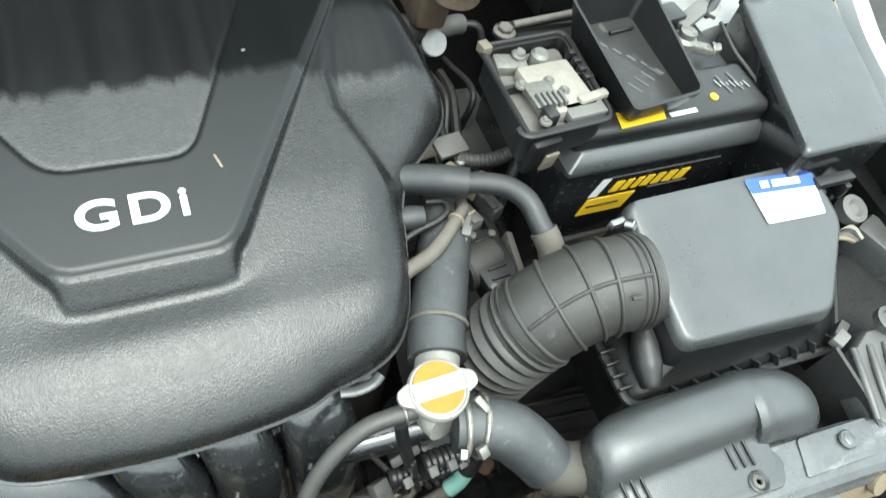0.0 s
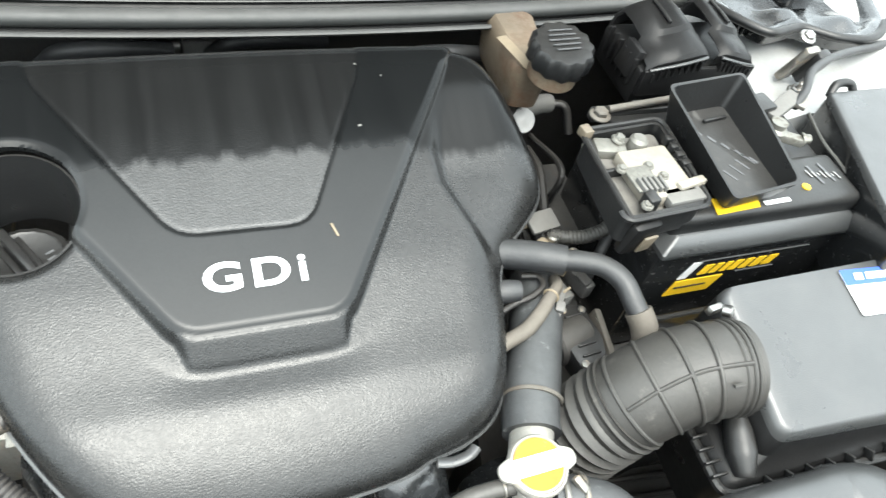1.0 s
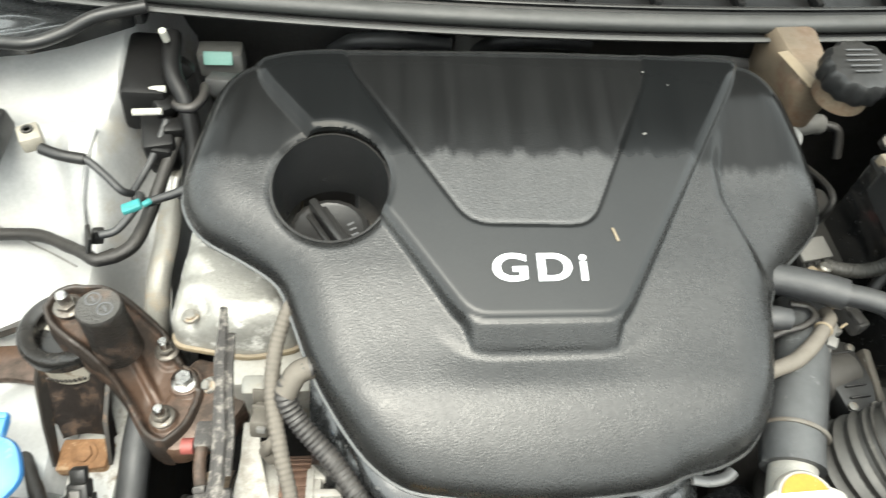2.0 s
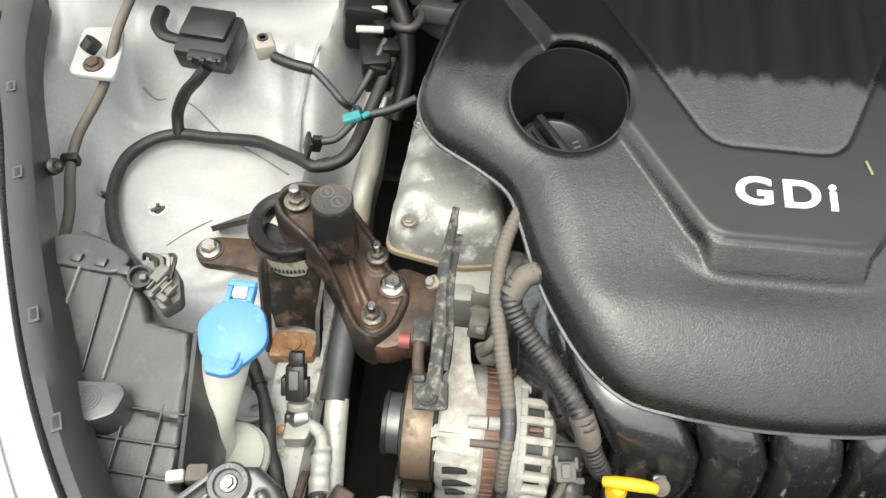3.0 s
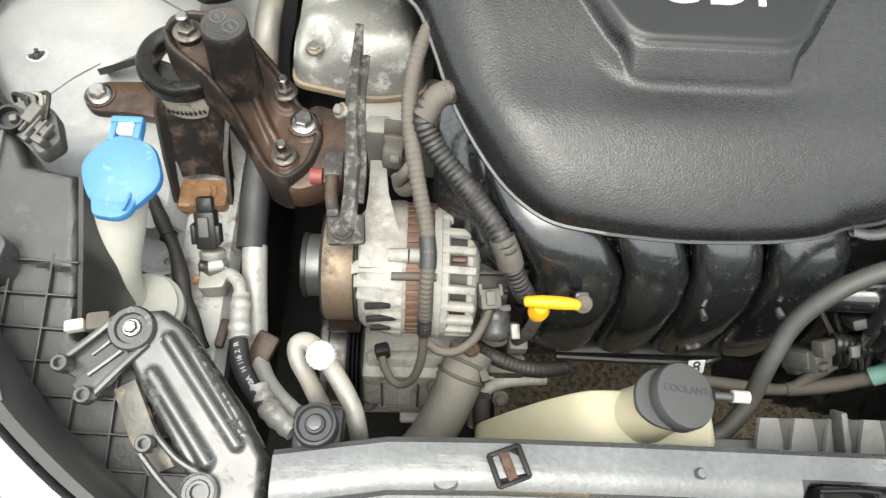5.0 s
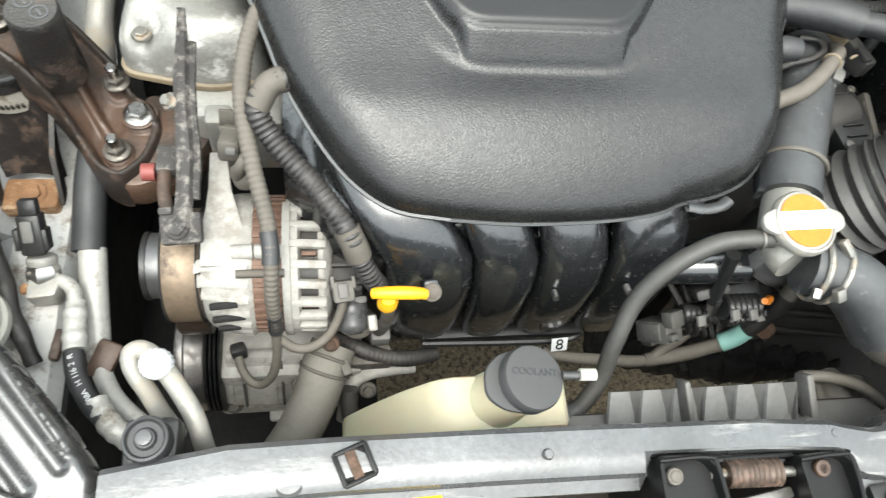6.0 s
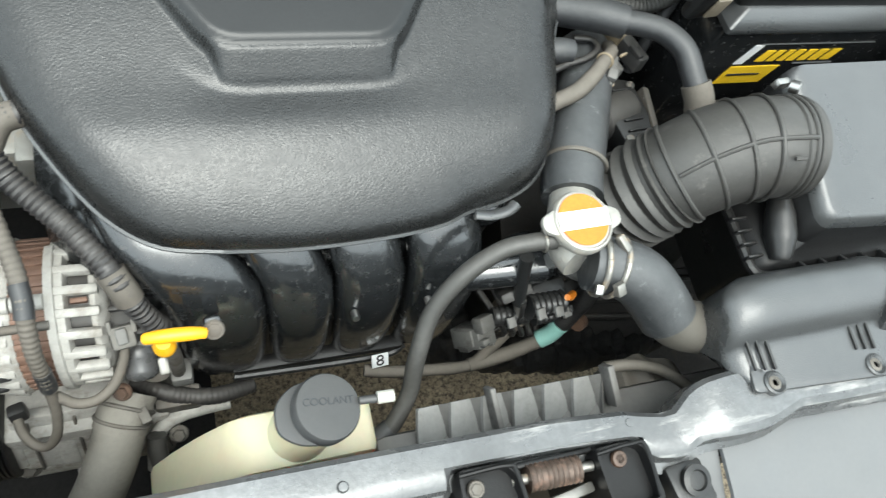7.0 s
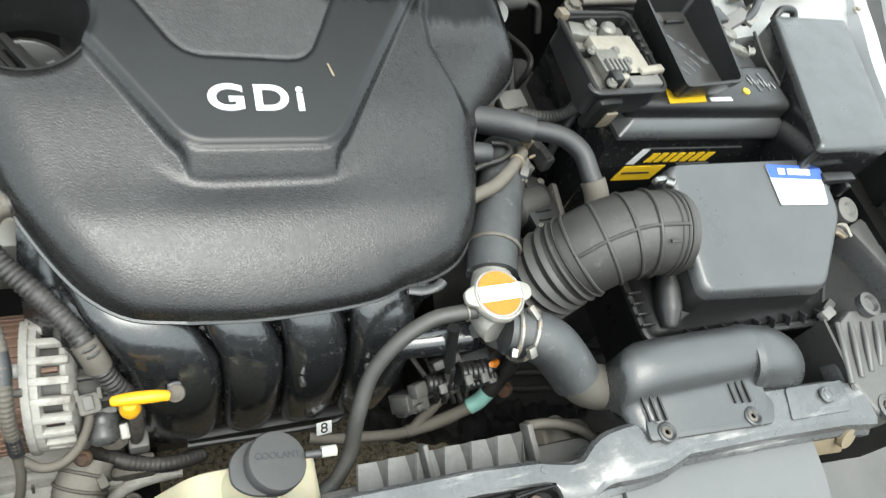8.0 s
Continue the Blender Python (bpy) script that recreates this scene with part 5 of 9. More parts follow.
def relay_lid(x0, x1):
    """A lid whose top falls in an arch towards the front."""
    rows_ = []
    for y, z, w in ((-0.046, 0.012, 0.000), (-0.047, 0.024, 0.000), (-0.044, 0.028, 0.002), (-0.030, 0.031, 0.003), (-0.012, 0.0325, 0.003), (-0.008, 0.038, 0.008), (0.020, 0.040, 0.009), (0.038, 0.039, 0.009), (0.044, 0.033, 0.004), (0.046, 0.012, 0.0)):
        rows_.append([RB @ Vector((x, y + 0.006 * math.cos(math.pi * (f - 0.5)) * (-1 if y < 0 else 0.3), z - 0.006 * (2 * f - 1) ** 6 + crown(x))) for f, x in ((k / 8, x0 + w + (x1 - x0 - 2 * w) * k / 8) for k in range(9))])
    return sheet(rows_, 0.003)


part("base", relay_box((0, 0, -0.006), (0.154, 0.090, 0.048), 0.006), M_BLACK, relay)
for x0, x1 in ((-0.074, 0.004), (0.016, 0.074)):
    lidp = part("lid", relay_lid(x0, x1), M_BLACK, relay)
    part("lid_edge", tube([RB @ Vector((x0 + (x1 - x0) * f, -0.049 - 0.006 * math.sin(math.pi * f), 0.019 + crown(x0 + (x1 - x0) * f))) for f in (0.06, 0.25, 0.5, 0.75, 0.94)], 0.0019, n=6, seg=8), M_BOX, lidp, "pale worn lid edge")
    for k in range(8):
        part("rib", relay_box((x0 + (x1 - x0) * (0.12 + 0.108 * k), -0.050, 0.008 + crown(x0 + (x1 - x0) * (0.12 + 0.108 * k))), (0.003, 0.006, 0.012), 0.0008), M_BLACK, lidp)
    part("crown_rib", tube([RB @ Vector((x0 + (x1 - x0) * 0.5, y, z + crown(x0 + (x1 - x0) * 0.5))) for y, z in ((-0.008, 0.040), (0.010, 0.0415), (0.034, 0.0415))], 0.0022, n=4, seg=8), M_SATIN, lidp)
part("clip", relay_box((-0.079, -0.02, 0.018), (0.010, 0.030, 0.034), 0.002, (0, 14, 0)), M_BLACK, relay)
part("skirt_edge", relay_box((0, -0.0525, -0.020), (0.150, 0.005, 0.003), 0.001), M_BOX, relay, "pale worn skirt edge")
part("front_web", relay_box((0, -0.048, 0.004), (0.150, 0.006, 0.034), 0.002), M_BLACK, relay)
for k in range(6):
    part("side_rib", relay_box((-0.081, -0.035 + 0.012 * k, 0.010), (0.006, 0.003, 0.034), 0.0008), M_BLACK, relay)

# Stained plastic, its base also darkened for the shade under the cowl
M_AGED = material("aged_reservoir_plastic", (0.20, 0.16, 0.115), 0.34, vary=0.2, bump=0.05, mottle=0.45, mottle_scale=14, spots=(0.13, 0.075, 0.045), spot_amount=0.45, spot_scale=12, dust=DUST, dust_amount=0.12)
brake = thing("brake_fluid_reservoir", "yellowed brake fluid reservoir with a black ribbed cap", "brake reservoir", (0.28, 0.56, 0.84))
part("tank", loft([ring_of([(0.270, 0.552), (0.312, 0.545), (0.330, 0.66), (0.270, 0.675)], z, g, 0.015) for z, g in ((0.840, -0.02), (0.85, -0.006), (0.895, 0.0), (0.908, -0.002), (0.914, -0.012))]), M_AGED, brake, "yellowed translucent tank")
part("stain", box((0.274, 0.575, 0.9145), (0.014, 0.06, 0.001), 0.0003, (0, 0, 14)), M_TAN, brake)
part("neck", lathe((0.300, 0.532, 0.915), (0, -0.1, 1), [(0.028, 0), (0.028, 0.03)], 28), M_AGED, brake)
part("cap", lathe((0.300, 0.531, 0.935), (0, -0.12, 1), [(0.033, 0), (0.0345, 0.003), (0.0345, 0.020), (0.031, 0.025), (0.024, 0.026), (0, 0.0255)], 60, 12, 0.05), M_SATIN, brake, "black ribbed cap")
for k in range(5):
    part("cap_print", box((0.300, 0.516 + 0.007 * k, 0.9612 + 0.0008 * k), (0.036 - 0.004 * abs(k - 2), 0.002, 0.0008), 0, (-7, 0, 3)), M_GREYINK, brake)
M_DISC = material("bright_pump_disc", (0.50, 0.50, 0.49), 0.5, metal=0.2, vary=0.1, bump=0.1)
vac = thing("fuel_pressure_plug", "aluminium pump plug with a round bright end", "pump plug", (0.30, 0.58, 0.79))
part("disc", lathe((0.304, 0.570, 0.815), (0.05, -0.75, 0.65), [(0.015, 0), (0.016, 0.003), (0.016, 0.012), (0.0145, 0.0135), (0.003, 0.0125), (0, 0.0135)], 30), M_DISC, vac, "round bright end with a centre dot")
part("barrel", tube([(0.255, 0.585, 0.835), (0.28, 0.580, 0.828), (0.305, 0.582, 0.815)], [0.016, 0.017, 0.015], seg=18), M_DARK, vac)
part("branch", tube([(0.312, 0.578, 0.825), (0.332, 0.578, 0.832), (0.345, 0.58, 0.83)], 0.012, seg=16), M_GREYPL, vac)
part("lead", tube([(0.345, 0.58, 0.83), (0.365, 0.572, 0.828), (0.372, 0.555, 0.80)], 0.006, seg=10), M_TAPE, vac)
bunch = thing("gearbox_wiring", "dark wiring and brackets below the battery fuse box", "wiring", (0.28, 0.44, 0.74))
for k in range(7):
    a = random.uniform(-0.03, 0.03)
    part("wire", tube([(0.235 + 0.014 * k, 0.54 + a, 0.80), (0.240 + 0.012 * k, 0.48 - a, 0.815 + a), (0.236 + 0.010 * k, 0.43 + a, 0.79 - a), (0.25 + 0.008 * k, 0.38, 0.77 + a)], 0.004 + 0.002 * (k % 2), seg=8), M_TAPE, bunch)
part("plug", box((0.262, 0.475, 0.80), (0.02, 0.03, 0.02), 0.003, (20, 10, 30)), M_RED, bunch, "faded red plug")
part("bracket", box((0.255, 0.43, 0.80), (0.04, 0.03, 0.006), 0.002, (30, 0, 10)), M_TAN, bunch)
part("housing", box((0.30, 0.46, 0.75), (0.10, 0.12, 0.08), 0.01), M_DARK, bunch)

# ---- battery-side wing ----
M_STRIPR = material("dusty_gutter_rubber", (0.030, 0.030, 0.030), 0.5, vary=0.2, bump=0.2, dust=(0.20, 0.19, 0.175), dust_amount=0.25)
wing = thing("inner_wing_panel", "dark inner wing panel with a white fender edge", "inner wing", (0.75, 0.5, 0.86), kind="structure")


def wing_height(x, y, d):
    return 0.905 + 0.03 * step(x, 0.70, 0.82) - 0.03 * step(0.62 - x, 0, 0.1) - 0.02 * step(0.5 - y, 0, 0.2)


part("lower_panel", relief([(0.66, 0.452), (0.70, 0.30), (0.69, 0.10), (0.72, 0.05), (0.712, 0.20), (0.735, 0.354), (0.780, 0.452)], lambda x, y, d: wing_height(x, y, d) - 0.04, 0.012, rim=0.05), M_BLACK, wing)
part("panel", relief([(0.56, 0.452), (0.780, 0.452), (0.832, 0.535), (0.87, 0.60), (0.90, 0.72), (0.56, 0.72)], wing_height, 0.010, rim=0.05), M_APRON, wing)
EDGE = spline([(0.93, 0.76, 0.945), (0.868, 0.60, 0.944), (0.808, 0.504, 0.943), (0.770, 0.428, 0.942), (0.735, 0.354, 0.938), (0.712, 0.26, 0.930), (0.70, 0.15, 0.918), (0.70, 0.02, 0.90)], 5)


def beside(out, up):
    """The wing's edge line moved outwards and up."""
    return [p + Vector((out * 0.86, -out * 0.5, up)) for p in EDGE]


part("flange", sheet([beside(-0.006, -0.02), beside(-0.004, 0.0), beside(0.004, 0.004), beside(0.014, 0.003)], 0.002), M_BODY, wing, "white painted flange")
part("gutter", sheet([beside(0.015, 0.002), beside(0.022, -0.020), beside(0.045, -0.030), beside(0.068, -0.018)], 0.003), M_STRIPR, wing, "dark rubber gutter beside the fender")
part("fender", sheet([beside(0.069, -0.020), beside(0.074, 0.004), beside(0.10, 0.012), beside(0.20, 0.0), beside(0.28, -0.20)], 0.003), M_BODY, wing, "white fender")
for p in ((0.735, 0.535, 0.936), (0.79, 0.47, 0.94)):
    part("bolt", hex_bolt(p, (0, 0, 1), 0.006, 0.006), M_ZINC, wing)
bump_r = thing("cowl_corner_seal", "black moulded cowl corner with a wavy rubber edge", "cowl corner", (0.68, 0.60, 0.93))
part("edge", tube([(0.552, 0.640, 0.935), (0.560, 0.612, 0.940), (0.575, 0.576, 0.944), (0.597, 0.552, 0.945), (0.625, 0.556, 0.945), (0.652, 0.560, 0.945), (0.676, 0.547, 0.945), (0.697, 0.536, 0.945), (0.735, 0.531, 0.945), (0.768, 0.542, 0.945), (0.80, 0.565, 0.945)], 0.006, n=8, seg=10), M_SATIN, bump_r)
part("pan", relief([(0.556, 0.645), (0.562, 0.614), (0.578, 0.580), (0.600, 0.556), (0.650, 0.565), (0.697, 0.541), (0.735, 0.536), (0.768, 0.547), (0.80, 0.570), (0.84, 0.66), (0.60, 0.70)], lambda x, y, d: 0.944 - 0.020 * step(d, 0.008, 0.025) + 0.020 * np.exp(-((x - 0.66) ** 2 / 0.0009 + (y - 0.60) ** 2 / 0.0006)) + 0.016 * np.exp(-((x - 0.75) ** 2 / 0.0007 + (y - 0.585) ** 2 / 0.0005)), 0.005, rim=0.02), M_GLOSS, bump_r)
part("moulded_step", box((0.70, 0.635, 0.940), (0.06, 0.03, 0.03), 0.008, (0, 10, 14), 3), M_GLOSS, bump_r)
br = thing("wing_bracket", "zinc bracket with a black clip on the wing", "bracket", (0.61, 0.50, 0.91))
part("upright", box((0.612, 0.505, 0.935), (0.022, 0.010, 0.055), 0.003, (18, 0, 10)), M_ZINC, br)
part("clip", box((0.630, 0.498, 0.935), (0.022, 0.018, 0.045), 0.004, (18, 0, 10)), M_SATIN, br)
part("bolt", hex_bolt((0.618, 0.518, 0.962), (0, -0.3, 1), 0.007, 0.007), M_STEEL, br)
part("bolt", hex_bolt((0.600, 0.478, 0.915), (0, -0.3, 1), 0.006, 0.008, stud=0.01), M_STEEL, br)

# ---- washer side: inner wing, strut tower ----
apron = thing("strut_tower_panel", "silver-white painted inner wing with a domed strut tower", "inner wing", (-0.6, 0.36, 0.70), kind="structure")


def apron_height(x, y, d):
    z = 0.712 + 0.0 * x
    r = np.hypot((x + 0.600) / 1.1, y - 0.405)
    z = z + 0.004 * (1 - step(r, 0.080, 0.100)) - 0.003 * np.exp(-((r - 0.102) / 0.008) ** 2)
    z = z + 0.088 * step(y + 0.22 * (x + 0.6), 0.505, 0.600) + 0.05 * step(y, 0.60, 0.74)
    z = z + 0.095 * step(-x, 0.700, 0.775)
    z = z - 0.10 * step(x - 0.12 * np.clip(y - 0.5, 0, 1), -0.490, -0.452)
    z = z + 0.012 * np.exp(-(((x + 0.505) / 0.010) ** 2 + ((y - 0.545) / 0.035) ** 2)) - 0.010 * np.exp(-(((x + 0.525) / 0.010) ** 2 + ((y - 0.545) / 0.04) ** 2))
    fold = 0.530 + 0.015 * np.sin((x + 0.62) * 22) - 0.35 * np.clip(x + 0.58, 0, 1)
    z = z + 0.005 * step(y - fold, 0.0, 0.007) + 0.004 * np.exp(-(((x + 0.56) / 0.05) ** 2 + ((y - 0.585) / 0.012) ** 2)) - 0.006 * np.exp(-((x + 0.735 + 0.3 * (y - 0.5)) / 0.008) ** 2)
    z = z - 0.02 * step(0.30 - y, 0.0, 0.05)
    z = z + 0.0012 * np.sin(x * 46 + 3 * np.sin(y * 31)) * np.sin(y * 39 + 2)
    return z - 0.003 * np.exp(-(np.hypot(x + 0.639, y - 0.399) / 0.011) ** 4)


part("panel", relief([(-0.82, 0.86), (-0.83, 0.42), (-0.77, 0.28), (-0.68, 0.26), (-0.58, 0.235), (-0.50, 0.22), (-0.43, 0.25), (-0.425, 0.40), (-0.430, 0.56), (-0.415, 0.86)], apron_height, 0.005, holes=[(-0.639, 0.399, 0.0060), (-0.710, 0.416, 0.0048)], rim=0.16), M_APRON, apron)
# Black disc behind the cut hole, standing in for the dark inside
part("hole_plug", lathe((-0.710, 0.416, 0.700), (0, 0, 1), [(0.0062, 0), (0.0062, 0.004), (0, 0.004)], 14), M_UNDER_SHADE, apron)
part("hole_plug", lathe((-0.639, 0.399, 0.703), (0, 0, 1), [(0.0060, 0), (0.0060, 0.004), (0, 0.004)], 10), M_DARK, apron)
for k in range(4):
    a = math.pi / 2 * k + 0.4
    part("plug_ear", box((-0.639 + 0.0055 * math.cos(a), 0.399 + 0.0055 * math.sin(a), 0.7135), (0.005, 0.004, 0.001), 0.0003, (0, 0, math.degrees(a))), M_DARK, apron)
M_SEALER = material("grimy_sealer", (0.24, 0.235, 0.22), 0.6, vary=0.3, mottle=0.4, mottle_scale=80, bump=0.3)
part("plug_ring", lathe((-0.640, 0.4005, 0.7125), (0, 0, 1), [(0.0125, -0.001), (0.0125, 0.0010), (0.0105, 0.0016), (0.0085, 0.0010), (0.0080, -0.001)], 30), M_BODY, apron)
part("seam_bead", tube([(-0.700, 0.556, 0.744), (-0.684, 0.549, 0.733), (-0.660, 0.549, 0.738), (-0.633, 0.539, 0.735), (-0.603, 0.520, 0.718), (-0.573, 0.504, 0.7125), (-0.534, 0.483, 0.7105), (-0.508, 0.468, 0.7090)], 0.0011, n=8, seg=8, wobble=0.3), M_SEALER, apron, "grimy sealer bead")
part("panel_lip", sheet([[(-0.506, 0.490, 0.714), (-0.505, 0.520, 0.752), (-0.497, 0.548, 0.786), (-0.488, 0.580, 0.803)], [(-0.499, 0.488, 0.723), (-0.497, 0.520, 0.763), (-0.488, 0.549, 0.798), (-0.480, 0.582, 0.816)]], 0.002), M_APRON, apron)
for pts in ([(-0.708, 0.360, 0.7135), (-0.682, 0.352, 0.7125), (-0.651, 0.338, 0.7160)], [(-0.573, 0.388, 0.7170), (-0.594, 0.371, 0.7160), (-0.612, 0.349, 0.7165)]):
    part("scratch", tube(pts, 0.0006, n=6, seg=6, wobble=0.3), M_SEALER, apron, "dirty scratch")
part("hood_rest", prism(rounded([(-0.729, 0.483), (-0.678, 0.481), (-0.686, 0.530), (-0.698, 0.565), (-0.742, 0.560)], 0.010), 0.819, 0.826, 0.002), M_APRON, apron)
part("rest_bolt", hex_bolt((-0.706, 0.498, 0.827), (0, -0.1, 1), 0.0075, 0.007), M_RUST, apron)
part("rest_bush", tube([(-0.712, 0.508, 0.838), (-0.704, 0.514, 0.846)], 0.009, seg=14), M_SATIN, apron)
corner = thing("cowl_corner_seal", "black moulded cowl corner with a wavy rubber edge", "cowl corner", (-0.56, 0.66, 0.88))
part("edge", tube([(-0.42, 0.668, 0.905), (-0.47, 0.655, 0.90), (-0.50, 0.632, 0.895), (-0.53, 0.618, 0.892), (-0.57, 0.618, 0.892), (-0.63, 0.60, 0.892), (-0.72, 0.57, 0.89)], 0.007, n=8, seg=10), M_SATIN, corner)
part("pan", relief([(-0.43, 0.68), (-0.50, 0.636), (-0.535, 0.622), (-0.63, 0.605), (-0.74, 0.60), (-0.74, 0.74), (-0.43, 0.72)], lambda x, y, d: 0.895 - 0.014 * step(d, 0.008, 0.03) + 0.012 * np.exp(-((x + 0.56) ** 2 / 0.002 + (y - 0.66) ** 2 / 0.0004)), 0.006, rim=0.02), M_GLOSS, corner)

M_GRIMEWHITE = material("grimy_white_paint", (0.74, 0.735, 0.71), 0.42, vary=0.1, bump=0.3, spots=(0.17, 0.12, 0.08), spot_amount=0.32, spot_scale=34, dust=(0.60, 0.56, 0.48), dust_amount=0.3, mottle=0.25, mottle_scale=26)
frame_rail = thing("frame_rail", "white painted front frame rail with rust streaks", "frame rail", (-0.43, 0.12, 0.6), kind="structure")
part("top", sheet([[(x, y, z) for x, z in ((-0.50, 0.63), (-0.475, 0.672), (-0.455, 0.678), (-0.430, 0.674), (-0.424, 0.655))] for y in (-0.03, 0.05, 0.12, 0.2, 0.28, 0.4)]), M_GRIMEWHITE, frame_rail)
# Side of the white rail painted near-black in place of its deep shade
part("side_web", sheet([[(-0.424, y, 0.654), (-0.422, y, 0.45)] for y in (-0.03, 0.05, 0.12, 0.2, 0.28, 0.4)]), M_UNDER_SHADE, frame_rail)
part("flange", sheet([[(-0.53 + 0.03 * math.sin(k), 0.05 + 0.035 * k, 0.655 - 0.002 * k) for k in range(6)], [(-0.475, 0.05 + 0.035 * k, 0.668) for k in range(6)]]), M_APRON, frame_rail)
part("gusset", relief(rounded([(-0.545, 0.262), (-0.468, 0.262), (-0.458, 0.222), (-0.470, 0.190), (-0.492, 0.180), (-0.520, 0.190), (-0.545, 0.222)], 0.012), lambda x, y, d: 0.668 + 0.004 * (1 - step(d, 0.002, 0.008)) - 0.002 * np.exp(-((np.hypot(x + 0.488, y - 0.198) - 0.008) / 0.002) ** 2), 0.0022, holes=[(-0.488, 0.198, 0.0042)], rim=0.006), M_APRON, frame_rail)
for y_ in (0.089, 0.076):
    part("drain_hole", lathe((-0.4355, y_ - 0.004, 0.6795), (0, 0, 1), [(0.0036, 0), (0.0036, 0.0006), (0, 0.0006)], 14), M_UNDER_SHADE, frame_rail, "dark drain hole")

wingL = thing("front_fender", "bright white front fender with a chrome-like lamp edge", "fender", (-0.72, 0.25, 0.80))
OUT = [(-0.80, 0.56, 0.878), (-0.768, 0.459, 0.872), (-0.715, 0.355, 0.868), (-0.668, 0.26, 0.865), (-0.614, 0.161, 0.858), (-0.567, 0.088, 0.850), (-0.519, 0.029, 0.842), (-0.47, -0.015, 0.834), (-0.42, -0.05, 0.826)]
INN = [(-0.776, 0.56, 0.872), (-0.745, 0.462, 0.868), (-0.694, 0.357, 0.864), (-0.648, 0.264, 0.861), (-0.596, 0.168, 0.853), (-0.551, 0.093, 0.845), (-0.500, 0.030, 0.837), (-0.455, -0.01, 0.829), (-0.41, -0.045, 0.822)]
so, si = spline(OUT, 6), spline(INN, 6)
far = [p + Vector((-0.0248, -0.0160, 0.0035)) for p in so]
far2 = [p + Vector((-0.06, -0.045, -0.004)) for p in so]
far3 = [p + Vector((-0.15, -0.11, -0.06)) for p in so]
far4 = [p + Vector((-0.20, -0.14, -0.30)) for p in so]
part("skin", sheet([far, far2, far3, far4], 0.002), M_BODY, wingL)
part("lamp_edge", sheet([[p + Vector((-0.001, -0.001, -0.03)) for p in so], [p + Vector((-0.002, -0.001, 0.0)) for p in so], [p + Vector((-0.0045, -0.0030, 0.0040)) for p in so], [p + Vector((-0.0080, -0.0052, 0.0048)) for p in so], [p + Vector((-0.0150, -0.0098, 0.0052)) for p in so], [p + Vector((-0.0225, -0.0146, 0.0030)) for p in so], [p + Vector((-0.0246, -0.0158, 0.0015)) for p in so]], 0.002), M_LENS, wingL, "bright reflecting lamp edge")
M_WORNEDGE = material("worn_pale_plastic_edge", (0.16, 0.155, 0.145), 0.5, vary=0.2, bump=0.1)
M_STRIP = material("dusty_strip_plastic", (0.030, 0.030, 0.030), 0.42, vary=0.15, bump=0.2, dust=(0.20, 0.19, 0.175), dust_amount=0.15)
M_LAMPBACK_EDGE = material("scuffed_strip_clip", (0.05, 0.05, 0.05), 0.4, vary=0.2, dust=DUST, dust_amount=0.1)
strip = thing("fender_seal_strip", "black plastic seal strip along the fender", "seal strip", (-0.65, 0.25, 0.82))
part("strip", sheet([[p + Vector((0, 0, 0.004)) for p in so], [(a + b) / 2 + Vector((0, 0, 0.006)) for a, b in zip(so, si)], si, [p + Vector((0.004, 0.002, -0.03)) for p in si]], 0.003), M_STRIP, strip)
for k in (9, 15, 23, 29, 36):
    c = (so[k] + si[k]) / 2
    part("clip", box((c.x, c.y, c.z + 0.0062), (0.008, 0.014, 0.001), 0.0004, (0, 0, 27)), M_LAMPBACK_EDGE, strip)
    part("clip_slot", box((c.x, c.y, c.z + 0.0068), (0.004, 0.009, 0.001), 0.0002, (0, 0, 27)), M_INK, strip)
for k in (13,):
    part("grommet", lathe(si[k] + Vector((0.008, 0, -0.022)), (0.8, -0.2, 0.6), [(0.008, 0), (0.0075, 0.008), (0.004, 0.010), (0, 0.008)], 18), M_SATIN, strip)

# ---- headlamp housing on the washer side ----
M_LAMPBACK = material("dusty_lamp_back_plastic", (0.022, 0.022, 0.022), 0.34, vary=0.3, mottle=0.4, mottle_scale=30, bump=0.25, dust=(0.22, 0.21, 0.195), dust_amount=0.20, spec=0.7, spots=(0.10, 0.095, 0.085), spot_amount=0.1, spot_scale=30)
M_SOILED = material("soiled_grey_plastic", (0.10, 0.095, 0.085), 0.6, vary=0.3, mottle=0.6, mottle_scale=90, dust=(0.34, 0.32, 0.28), dust_amount=0.4, bump=0.6, bump_scale=200)
lamp = thing("headlamp_housing", "dusty black headlamp housing with a gridded back", "headlamp", (-0.56, 0.14, 0.76))


LB = [(-0.653, 0.253), (-0.631, 0.252), (-0.573, 0.243), (-0.553, 0.224), (-0.544, 0.206), (-0.507, 0.200), (-0.501, 0.172), (-0.497, 0.126), (-0.494, 0.085), (-0.440, 0.066), (-0.402, 0.020), (-0.398, -0.035), (-0.462, -0.035), (-0.513, 0.034), (-0.545, 0.068), (-0.573, 0.101), (-0.604, 0.150), (-0.632, 0.205)]


def lamp_height(x, y, d):
    z = 0.785 + 0.235 * (y - 0.03)
    grid = step(0.147 - 0.2 * (x + 0.591) - y, 0.0, 0.004)
    return z - 0.005 * grid - 0.010 * (1 - np.clip(d / 0.007, 0, 1)) ** 2


part("housing", relief(LB, lamp_height, 0.0025, rim=0.06), M_LAMPBACK, lamp, smooth=35)


